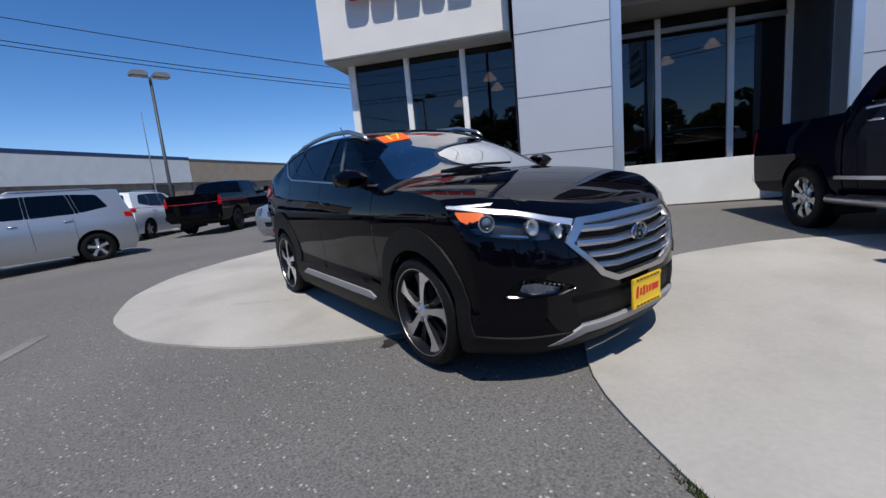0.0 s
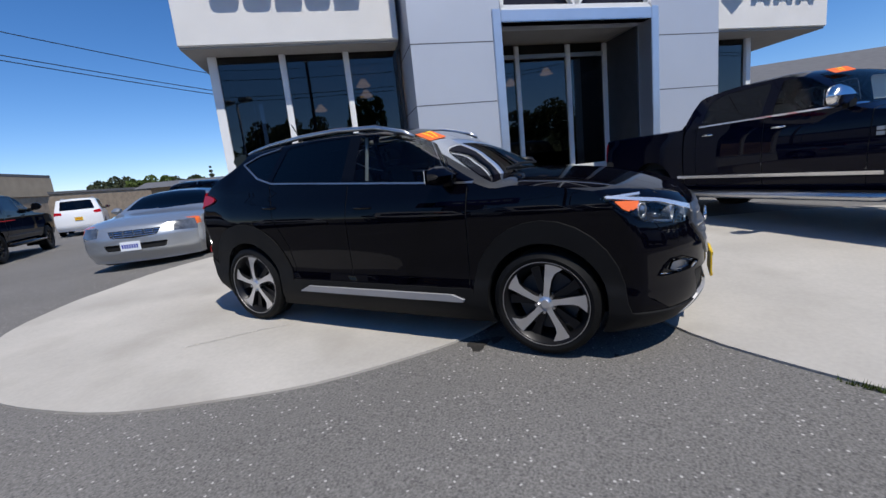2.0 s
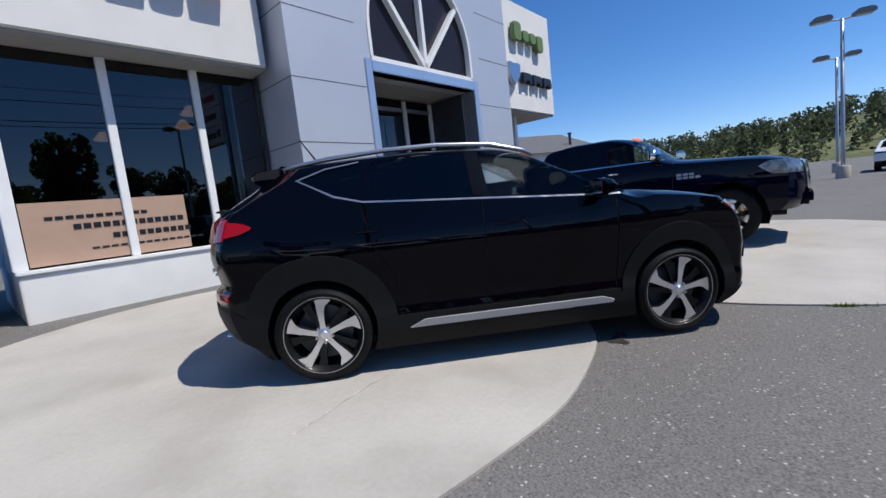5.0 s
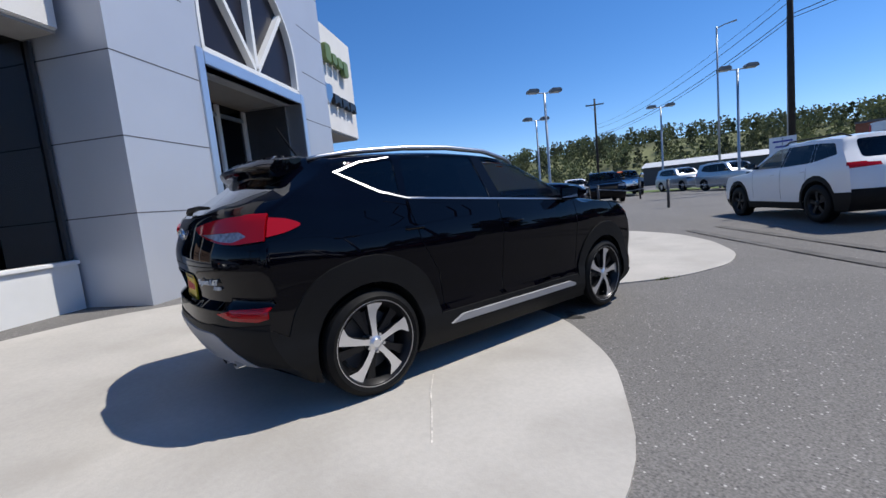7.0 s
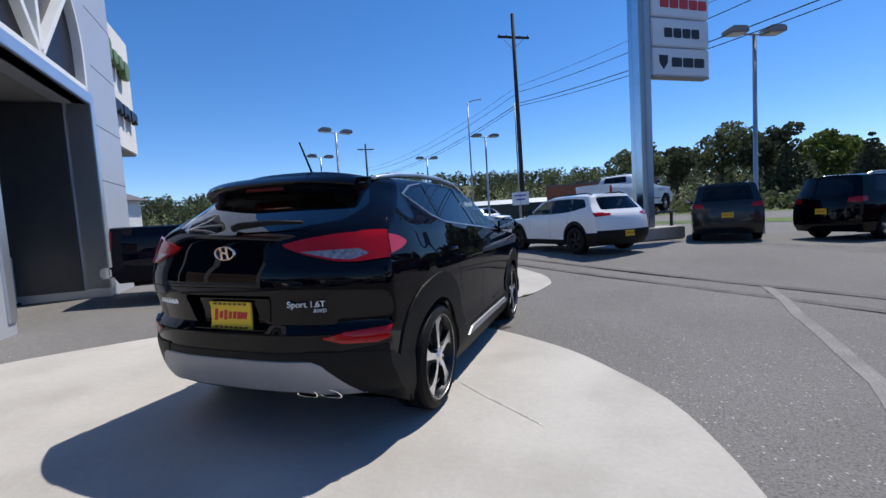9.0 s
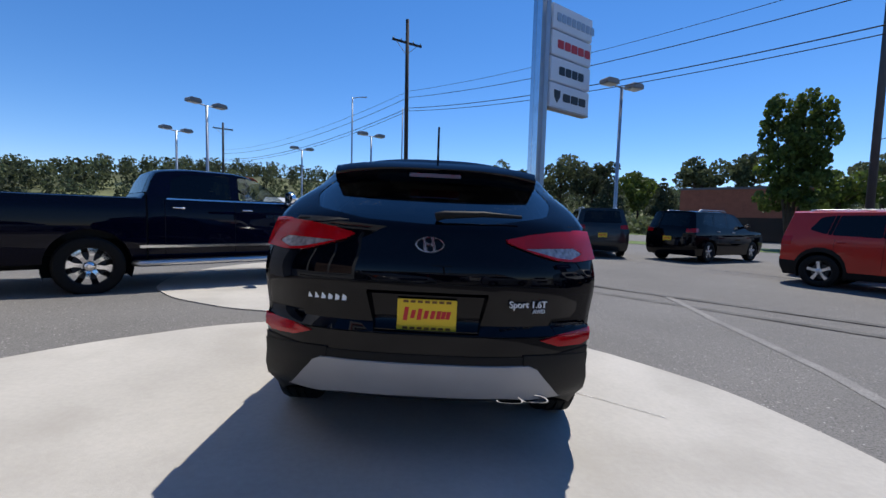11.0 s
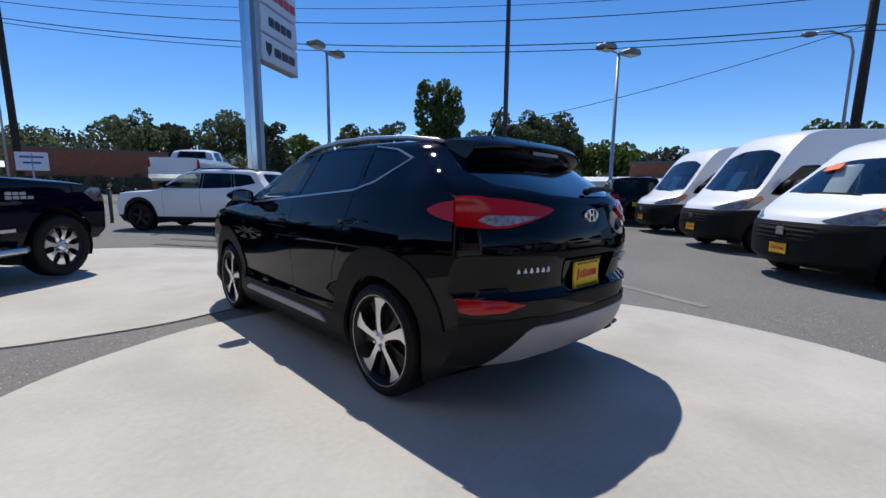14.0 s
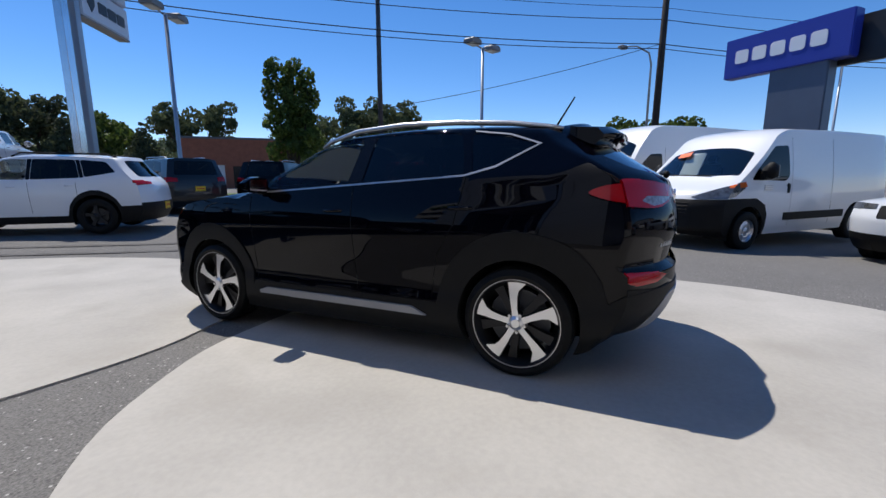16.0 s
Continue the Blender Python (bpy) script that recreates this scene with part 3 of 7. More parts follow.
fascia(-3.35, 0.53, 3.78, 6.85, "cream stucco fascia over the showroom windows")
fascia(6.96, 10.08, 3.74, 6.82, "cream stucco fascia at the far end")
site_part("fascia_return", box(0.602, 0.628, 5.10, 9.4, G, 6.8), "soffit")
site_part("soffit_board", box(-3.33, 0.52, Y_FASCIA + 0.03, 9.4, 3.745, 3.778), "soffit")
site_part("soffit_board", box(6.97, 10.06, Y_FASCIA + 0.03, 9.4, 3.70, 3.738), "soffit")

# showroom windows on a low white wall
site_part("low_wall", box(-2.97, 0.60, 4.80, 5.08, G, 0.74, None, 0.012), "white_wall", label="low white rendered wall")
site_part("low_wall", box(-2.97, -2.72, 5.085, 9.3, G, 0.74, None, 0.012), "white_wall")
site_part("window_sill", box(-2.99, 0.60, 4.78, 5.06, 0.742, 0.79, None, 0.008), "white_frame")
for s, w in ((-2.93, 0.075), (-1.73, 0.055), (-0.5, 0.055), (0.57, 0.03)):
    site_part("mullion", box(s - w, s + w, Y_GLASS - 0.06, Y_GLASS + 0.08, 0.792, 3.744, None, 0.008), "white_frame" if s < 0.5 else "steel_dark")
for s0, s1 in ((-2.86, -1.79), (-1.67, -0.56), (-0.44, 0.535)):
    site_part("pane", box(s0, s1, Y_GLASS - 0.006, Y_GLASS + 0.006, 0.795, 3.74), "glass_shop")
for y in (6.2, 7.6, 9.0):
    site_part("mullion", box(-2.99, -2.88, y - 0.05, y + 0.05, 0.75, 3.744), "white_frame")
site_part("pane", box(-2.945, -2.935, 5.02, 9.2, 0.75, 3.74), "glass_shop")
# far bay
site_part("low_wall", box(6.96, 8.72, 4.9, 5.1, G, 0.74, None, 0.012), "white_wall")
for s in (8.68,):
    site_part("mullion", box(s - 0.06, s + 0.06, 4.9, 5.05, 0.742, 3.70, None, 0.008), "white_frame")
site_part("pane", box(6.96, 8.61, 4.97, 4.982, 0.745, 3.69), "glass_shop")
site_part("pane", box(8.66, 8.672, 5.06, 9.2, 0.3, 3.69), "glass_shop")
# reveals lined in dark steel: the return walls' shade put into colour
for s0, s1 in ((lo + 0.001, lo + 0.04), (hi - 0.04, hi - 0.001)):
    site_part("reveal", box(s0, s1, 4.42, Y_ENTRY + 0.1, 0.3, 3.82), "steel_dark", label="metal reveal beside the entrance with its shade put into a dark colour")
# dim inside: the room's shade is put into near-black wall, floor and ceiling colour
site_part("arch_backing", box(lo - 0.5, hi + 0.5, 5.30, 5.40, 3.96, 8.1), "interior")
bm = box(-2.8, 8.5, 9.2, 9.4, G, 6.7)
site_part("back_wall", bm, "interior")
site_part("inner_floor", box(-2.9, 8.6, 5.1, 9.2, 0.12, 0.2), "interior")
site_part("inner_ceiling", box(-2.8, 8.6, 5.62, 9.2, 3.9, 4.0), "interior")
for s, y, z in ((0.0, 7.0, 3.3), (-1.2, 8.0, 3.2), (3.9, 7.2, 3.4), (4.6, 6.6, 3.5), (-0.1, 6.3, 3.4)):
    lamp = thing("pendant_lamp", SITE @ pose(*on_site(s, y, z)), "warm glowing pendant lamp inside the showroom", "lamp", "showroom lamps")
    part("shade", lathe([(0.05, 0.16), (0.09, 0.1), (0.17, 0.0), (0.165, -0.01)], 20), "lamp_glow", lamp, smooth=True)
    part("rod", tube([(0, 0, 0.16), (0, 0, 3.98 - z)], 0.008), "dark", lamp)

# ---- vehicles ----
def body_shell(S):
    """A closed car body. S gives the outline: top (y, z), nose and tail (z, offset), belt (y, z), half widths."""
    F, R, H, bot = S["front"], S["rear"], S["height"], S["bottom"]
    yf0, yr0 = S.get("yf0", F - 1.1), S.get("yr0", R + 1.1)
    half, roof_w, crown = S["half"], S["roof"], S.get("crown", 0.05)

    def width(y, z):
        belt = spline(S["belt"], y)
        plan = spline(S["plan"], y)
        if z <= belt:
            return half * plan * spline(S["prof"], z)
        k = (z - belt) / max(H - belt, 0.05)
        edge = half * plan * spline(S["prof"], belt)
        return edge + (roof_w * plan - edge) * min(k, 1.2) ** S.get("tumble", 1.1)

    def point(a, y0, c):
        y = y0
        for _ in range(6):
            zt = spline(S["top"], y)
            m = abs(a)
            zt -= crown * m * m * spline(S.get("crowning", [(0, 1)]), y) + 0.025 * m**8
            z = bot + c * (zt - bot)
            x = a * width(y, z)
            y = y0
            if y0 > yf0:
                lim = F + spline(S["nose"], z) - S["bow_f"] * m ** S.get("bow_p", 3.0)
                y = yf0 + (y0 - yf0) / (F - yf0) * (lim - yf0)
            elif y0 < yr0:
                lim = R + spline(S["tail"], z) + S["bow_r"] * m**3.2
                y = yr0 + (y0 - yr0) / (R - yr0) * (lim - yr0)
        return (x, y, z)
    bm = bmesh.new()
    step = S.get("step", 0.06)
    ny = int((F - R) / step)
    ys = [R + (F - R) * i / ny for i in range(ny + 1)]
    na, nc = S.get("na", 20), S.get("nc", 22)
    avals = [math.sin(0.5 * math.pi * (-1 + 2 * i / na)) * 0.35 + (-1 + 2 * i / na) * 0.65 for i in range(na + 1)]
    cvals = [i / nc for i in range(nc + 1)]

    def grid(ps):
        vs = [[bm.verts.new(p) for p in row] for row in ps]
        for i in range(len(vs) - 1):
            for j in range(len(vs[0]) - 1):
                bm.faces.new((vs[i][j], vs[i + 1][j], vs[i + 1][j + 1], vs[i][j + 1]))
    for a in (-1, 1):
        grid([[point(a, y, c) for c in cvals] for y in ys])
    grid([[point(a, y, 1) for y in ys] for a in avals])
    for y in (ys[0], ys[-1]):
        grid([[point(a, y, c) for c in cvals] for a in avals])
    grid([[point(a, y, 0) for y in ys] for a in (-1, -0.62, 0.62, 1)])
    bmesh.ops.remove_doubles(bm, verts=bm.verts, dist=0.002)
    bmesh.ops.recalc_face_normals(bm, faces=bm.faces)
    return bm


def circle(cy, cz, r, n=28):
    return [(cy + r * math.cos(2 * math.pi * k / n), cz + r * math.sin(2 * math.pi * k / n)) for k in range(n)]


SIDES = {"left": lambda c, n: c.x < -0.3, "right": lambda c, n: c.x > 0.3,
         "front": lambda c, n: n.y > 0.25 and c.y > 0, "rear": lambda c, n: n.y < -0.2 and c.y < 0,
         "left_side": lambda c, n: c.x < -0.3 and abs(n.x) > 0.3, "right_side": lambda c, n: c.x > 0.3 and abs(n.x) > 0.3,
         "up": lambda c, n: n.z > 0.3, "all": None}

WHEEL_MESHES = {}


def wheel_meshes(style, r, w, rim_r):
    key = (style, r, w, rim_r)
    if key in WHEEL_MESHES:
        return WHEEL_MESHES[key]
    made = []

    def keep(name, bm, mat, smooth=35):
        ob = part(name, bm, mat, smooth=smooth)
        made.append((name, ob.data))
        bpy.data.objects.remove(ob)
    h = w / 2
    # rim barrel, axle along x, outer face at +x
    keep("wheel", lathe([(rim_r - 0.03, -h * 0.9), (rim_r + 0.008, -h * 0.85), (rim_r - 0.045, -h * 0.3), (rim_r - 0.03, h * 0.5), (rim_r + 0.006, h * 0.86),
                         (rim_r + 0.008, h * 0.93), (rim_r - 0.006, h * 0.93), (rim_r - 0.03, h * 0.6), (rim_r - 0.06, -h * 0.3), (rim_r - 0.045, -h * 0.88)], 40, "x", closed=True), "alloy_dark" if style != "steel" else "satin")
    tyre = [(rim_r - 0.004, -h * 0.92), (rim_r + 0.03, -h * 1.04), (r - 0.035, -h * 1.0), (r - 0.008, -h * 0.86), (r, -h * 0.7)]
    for g in (-0.42, 0.0, 0.42):
        tyre += [(r, h * (g - 0.06)), (r - 0.009, h * (g - 0.05)), (r - 0.009, h * (g + 0.05)), (r, h * (g + 0.06))]
    tyre += [(r, h * 0.7), (r - 0.008, h * 0.86), (r - 0.035, h * 1.0), (rim_r + 0.03, h * 1.04), (rim_r + 0.012, h * 1.0), (rim_r - 0.004, h * 0.92)]
    keep("tyre", lathe(tyre, 48, "x", closed=True), "rubber", 28)
    keep("brake_disc", lathe([(0.05, -0.02), (rim_r - 0.075, -0.02), (rim_r - 0.075, 0.005), (0.05, 0.005)], 32, "x"), "steel_dark")
    if style == "blade":
        keep("rim_lip", lathe([(rim_r - 0.001, h * 0.90), (rim_r + 0.006, h * 0.90), (rim_r + 0.006, h * 0.965), (rim_r + 0.001, h * 0.965)], 48, "x", closed=True), "satin")
    x0 = h * 0.62
    spokes = {"blade": 5, "ten": 5, "eight": 8, "five": 5, "steel": 8, "star": 7, "dark": 5}[style]
    for k in range(spokes):
        ang = 2 * math.pi * k / spokes + math.pi / 2
        bm = bmesh.new()
        if style == "blade":
            # a broad machined blade that widens and twists to the rim
            pts = [(0.030, -0.022, 0.020, x0 + 0.020), (0.09, -0.019, 0.017, x0 + 0.024), (rim_r * 0.60, -0.026, 0.020, x0 + 0.022), (rim_r * 0.74, -0.040, 0.020, x0 + 0.020), (rim_r * 0.88, -0.086, 0.021, x0 + 0.020), (rim_r + 0.001, -0.104, 0.022, x0 + 0.022)]
        elif style == "eight":
            pts = [(0.07, -0.028, 0.028, x0 + 0.01), (rim_r * 0.6, -0.026, 0.026, x0 + 0.03), (rim_r - 0.002, -0.070, 0.070, x0 + 0.018)]
        elif style == "steel":
            pts = [(0.05, -0.035, 0.035, x0 - 0.0), (rim_r * 0.55, -0.05, 0.05, x0 + 0.02), (rim_r - 0.004, -0.06, 0.06, x0 - 0.01)]
        else:
            pts = [(0.05, -0.03, 0.03, x0 + 0.01), (rim_r * 0.6, -0.026, 0.026, x0 + 0.02), (rim_r - 0.004, -0.042, 0.042, x0 + 0.01)]
        rows = []
        for rad, t0, t1, x in pts:
            row = []
            for t, dx in ((t0 - 0.006, -0.03), (t0, 0.0), (t1, 0.0), (t1 + 0.006, -0.03)):
                c, s = math.cos(ang), math.sin(ang)
                row.append(bm.verts.new((x + dx, rad * c - t * s, rad * s + t * c)))
            rows.append(row)
        for a, b in zip(rows, rows[1:]):
            for j in range(3):
                bm.faces.new((a[j], a[j + 1], b[j + 1], b[j]))
            bm.faces.new((a[3], a[0], b[0], b[3]))
        bm.faces.new(rows[0])
        bm.faces.new(rows[-1])
        bmesh.ops.recalc_face_normals(bm, faces=bm.faces)
        keep("spoke", bm, {"eight": "chrome", "dark": "alloy_dark"}.get(style, "alloy"), 30)
        if style == "blade":
            me = made[-1][1]
            me.materials.append(M["alloy_dark"])
            for p in me.polygons:
                p.material_index = 0 if p.normal.x > 0.6 else 1
        if style in ("blade", "ten"):
            # dark web between the blades
            a2 = ang + (0.40 if style == "blade" else 0.3)
            c, s = math.cos(a2), math.sin(a2)
            b2 = bmesh.new()
            rows = []
            for rad, t, x in ((0.06, 0.02, x0 - 0.005), (rim_r * 0.62, 0.022, x0 - 0.01), (rim_r - 0.01, 0.035, x0 - 0.012)):
                rows.append([b2.verts.new((x + dx, rad * c - q * s, rad * s + q * c)) for q, dx in ((-t, -0.03), (-t, 0), (t, 0), (t, -0.03))])
            for a, b in zip(rows, rows[1:]):
                for j in range(3):
                    b2.faces.new((a[j], a[j + 1], b[j + 1], b[j]))
            bmesh.ops.recalc_face_normals(b2, faces=b2.faces)
            keep("dark_spoke", b2, "alloy_dark", 30)
    keep("hub_cap", lathe([(0.001, x0 + 0.034), (0.026, x0 + 0.034), (0.032, x0 + 0.028), (0.048 if style == "blade" else 0.06, x0 + 0.02), (0.054 if style == "blade" else 0.066, x0 - 0.01), (0.05, -0.02)], 24, "x"), {"eight": "chrome", "dark": "alloy_dark"}.get(style, "alloy"))
    if style in ("blade", "eight", "steel"):
        for k in range(5 if style == "blade" else 8):
            a = 2 * math.pi * (k + 0.5) / (5 if style == "blade" else 8) + math.pi / 2
            rr = 0.057 if style == "blade" else 0.082
            own = lathe([(0.001, x0 + 0.03), (0.010, x0 + 0.03), (0.011, x0 - 0.01)], 8, "x")
            turned(own, Matrix.Translation((0, rr * math.cos(a), rr * math.sin(a))))
            keep("wheel_nut", own, "satin")
    WHEEL_MESHES[key] = made
    return made


def add_wheels(root, S):
    r, w, rim = S["tyre"]
    meshes = wheel_meshes(S["wheel"], r, w, rim)
    for side in (1, -1):
        for y in S["axles"]:
            x = side * (S["track"])
            m = Matrix.Translation((x, y, r)) @ (Matrix.Identity(4) if side > 0 else Matrix.Rotation(math.pi, 4, "Z")) @ Matrix.Rotation(0.6 * side + y * 0.4, 4, "X")
            hub = None
            for name, me in meshes:
                ob = new(name, me)
                if hub is None:
                    hub, ob.parent = ob, root
                    ob.matrix_local = m
                else:
                    ob.parent = hub


def wheel_wells(root, S, arch_r):
    for side in (1, -1):
        for y in S["axles"]:
            bm = bmesh.new()
            n = 16
            rows = []
            x1, x0 = side * (S["half"] * 0.93), side * (S["half"] * 0.48)
            for k in range(n + 1):
                a = math.pi * (-0.12 + 1.24 * k / n)
                p = (y + (arch_r + 0.03) * math.cos(a), S["tyre"][0] + (arch_r + 0.03) * math.sin(a))
                rows.append((bm.verts.new((x0, *p)), bm.verts.new((x1, *p))))
            for a, b in zip(rows, rows[1:]):
                bm.faces.new((a[0], a[1], b[1], b[0]))
            bm.faces.new([q[0] for q in rows])
            part("wheel_well", bm, "dark", root)


def pieces_of(bm, least=4e-4):
    """The separate pieces of a mesh, each as a mesh of its own; slivers are left out."""
    bm.faces.ensure_lookup_table()
    seen, found = set(), []
    for f in bm.faces:
        if f in seen:
            continue
        stack, group = [f], []
        seen.add(f)
        while stack:
            g = stack.pop()
            group.append(g)
            for e in g.edges:
                for h in e.link_faces:
                    if h not in seen:
                        seen.add(h)
                        stack.append(h)
        found.append(group)
    if len(found) == 1:
        return [bm]
    out = []
    for group in found:
        if sum(g.calc_area() for g in group) < least:
            continue
        own, made = bmesh.new(), {}
        for g in group:
            for v in g.verts:
                if v not in made:
                    made[v] = own.verts.new(v.co)
            own.faces.new([made[v] for v in g.verts])
        own.normal_update()
        out.append(own)
    bm.free()
    return out


def carve_parts(root, bm, cuts):
    """cuts: (name, view, where, outline, material, out, rim, label). Side cuts named for both sides are made twice."""
    for name, view, where, poly, mat, out, rim, label in cuts:
        for w in (("left", "right") if where == "both" else (where,)):
            piece = carve(bm, poly, view, SIDES[w + "_side" if name.endswith("_side") else w])
            if not piece.faces:
                piece.free()
                continue
            for one in pieces_of(piece):
                shifted(one, out, rim)
                part(name, one, mat, root, label, smooth=50)


def car(name, S, m, label, category, group=""):
    """A vehicle from its outline S at pose m (on the ground, between the axles, facing +y)."""
    root = thing(name, m, label, category, group)
    bm = body_shell(S)
    r = S["tyre"][0]
    ar = S["arch"]
    for y in S["axles"]:
        for w in ("left", "right"):
            carve(bm, circle(y, r + 0.015, ar, 32), "side", SIDES[w]).free()
    carve_parts(root, bm, S.get("cuts", []))
    part("body", bm, S["paint"], root, smooth=45)
    wheel_wells(root, S, ar)
    add_wheels(root, S)
    return root

# ---- the black sport utility car ----
TUC = dict(front=2.23, rear=-2.245, height=1.66, bottom=0.19, half=0.925, roof=0.60, step=0.04, na=36, nc=34,
           top=[(-2.6, 1.48), (-1.78, 1.575), (-1.45, 1.605), (-1.0, 1.64), (-0.5, 1.655), (0.0, 1.635), (0.28, 1.585), (0.55, 1.455), (1.04, 1.185), (1.14, 1.165),
                (1.37, 1.135), (1.68, 1.085), (1.91, 1.025), (2.05, 0.97), (2.2, 0.90), (2.4, 0.84)],
           belt=[(-2.2, 1.22), (-1.0, 1.26), (0.9, 1.135), (1.3, 1.1), (2.2, 0.95)], plan=[(-2.245, 0.905), (-1.8, 0.955), (-1.45, 0.99), (-1.0, 1.0), (1.4, 1.0), (2.23, 0.96)],
           prof=[(0.19, 0.93), (0.33, 0.985), (0.42, 0.985), (0.5, 0.97), (0.7, 0.985), (0.92, 1.0), (1.02, 0.985), (1.15, 0.945), (1.3, 0.9)],
           nose=[(0.19, -0.16), (0.26, -0.07), (0.38, -0.01), (0.5, 0.0), (0.66, 0.0), (0.8, -0.03), (0.9, -0.085), (1.0, -0.18), (1.1, -0.3)],
           tail=[(0.19, 0.24), (0.32, 0.15), (0.42, 0.085), (0.55, 0.045), (0.66, 0.045), (0.70, 0.09), (0.80, 0.072), (0.89, 0.05), (0.94, 0.05), (1.07, 0.08), (1.18, 0.115), (1.25, 0.22), (1.37, 0.39), (1.5, 0.54), (1.6, 0.63)],
           bow_f=0.36, bow_r=0.26, crown=0.035, crowning=[(-2.2, 0.8), (0.0, 1.0), (0.5, 2.2), (1.0, 2.0), (1.2, 0.9), (2.2, 1.2)], tumble=1.0,
           axles=(1.335, -1.335), tyre=(0.338, 0.235, 0.268), arch=0.375, track=0.80, wheel="blade", paint="black_paint", yr0=-1.2)


def ellipse(cy, cz, ry, rz, a0, a1, n=14):
    return [(cy + ry * math.cos(radians(a0 + (a1 - a0) * k / n)), cz + rz * math.sin(radians(a0 + (a1 - a0) * k / n))) for k in range(n + 1)]


def mirrored(poly):
    return [(-x, z) for x, z in poly][::-1]


CLAD = [(-2.35, 0.1), (2.35, 0.1), (2.35, 0.34), (1.83, 0.34), *ellipse(1.335, 0.372, 0.475, 0.508, 2, 178), (0.85, 0.425), (-0.80, 0.425),
        *ellipse(-1.335, 0.372, 0.53, 0.545, 4, 165), (-1.93, 0.56), (-2.35, 0.60)]
BELT_TRIM = [(0.90, 1.140), (0.90, 1.152), (-0.97, 1.270), (-1.163, 1.326), (-1.405, 1.460), (-1.22, 1.528), (-0.98, 1.565), (-0.98, 1.573), (-1.225, 1.537), (-1.428, 1.463), (-1.170, 1.313), (-0.97, 1.258)]
TAIL_POLY = rounded([(0.35, 1.118), (0.46, 1.142), (0.62, 1.166), (0.78, 1.176), (0.97, 1.160), (0.97, 1.052), (0.86, 1.034), (0.72, 1.020), (0.63, 1.026), (0.50, 1.060), (0.40, 1.092)], 0.03)
TAIL_CLEAR = rounded([(0.45, 1.080), (0.72, 1.088), (0.77, 1.060), (0.70, 1.032), (0.62, 1.040)], 0.012)
TAIL_SIDE = rounded([(-1.70, 1.108), (-1.79, 1.146), (-1.92, 1.162), (-2.06, 1.166), (-2.06, 1.050), (-1.93, 1.050), (-1.80, 1.070)], 0.04)
HEAD_POLY = [(0.455, 0.862), (0.48, 0.822), (0.626, 0.822), (0.744, 0.836), (0.834, 0.852), (0.882, 0.895), (0.95, 0.93), (0.95, 0.99), (0.895, 0.982), (0.794, 0.954), (0.689, 0.932), (0.561, 0.888)]
HEAD_STRIP = [(0.43, 0.885), (0.545, 0.909), (0.675, 0.951), (0.785, 0.973), (0.89, 0.998), (0.925, 0.996), (0.915, 0.986), (0.895, 0.982), (0.794, 0.954), (0.689, 0.932), (0.561, 0.888), (0.455, 0.862)]
FOG_LENS = [(0.74, 0.585), (0.725, 0.628), (0.675, 0.632), (0.55, 0.590), (0.586, 0.562), (0.682, 0.563)]
FOG_POCKET = [(0.795, 0.556), (0.765, 0.612), (0.725, 0.648), (0.66, 0.648), (0.50, 0.590), (0.50, 0.578), (0.55, 0.558), (0.68, 0.5545), (0.78, 0.5545)]
GRILLE = [(-0.52, 0.80), (-0.42, 0.885), (0.42, 0.885), (0.52, 0.80), (0.345, 0.615), (0.235, 0.565), (-0.235, 0.565), (-0.345, 0.615)]


def front_y(S, x, z, off=0.0):
    w = S["half"] * spline(S["plan"], S["front"]) * spline(S["prof"], z)
    return S["front"] + spline(S["nose"], z) - S["bow_f"] * min(abs(x) / w, 1) ** 3 + off


def rear_y(S, x, z, off=0.0):
    w = S["half"] * spline(S["plan"], S["rear"]) * spline(S["prof"], z)
    return S["rear"] + spline(S["tail"], z) + S["bow_r"] * min(abs(x) / w, 1) ** 3.2 - off


def bar_on(surface, S, pts, half_h, depth, off=0.0, n=18):
    """A bar that follows the nose or tail along (x, z) points."""
    bm = bmesh.new()
    rows = []
    for k in range(n + 1):
        q = k / n * (len(pts) - 1)
        i = min(int(q), len(pts) - 2)
        f = q - i
        x, z = (pts[i][j] * (1 - f) + pts[i + 1][j] * f for j in (0, 1))
        y = surface(S, x, z, off)
        sgn = 1 if surface is front_y else -1
        rows.append([bm.verts.new((x, y + sgn * dy, z + dz)) for dy, dz in ((-depth, -half_h), (0, -half_h * 0.8), (depth * 0.3, 0), (0, half_h * 0.8), (-depth, half_h))])
    for a, b in zip(rows, rows[1:]):
        for j in range(4):
            bm.faces.new((a[j], a[j + 1], b[j + 1], b[j]))
        bm.faces.new((a[4], a[0], b[0], b[4]))
    bm.faces.new(rows[0])
    bm.faces.new(rows[-1])
    bmesh.ops.recalc_face_normals(bm, faces=bm.faces)
    return bm


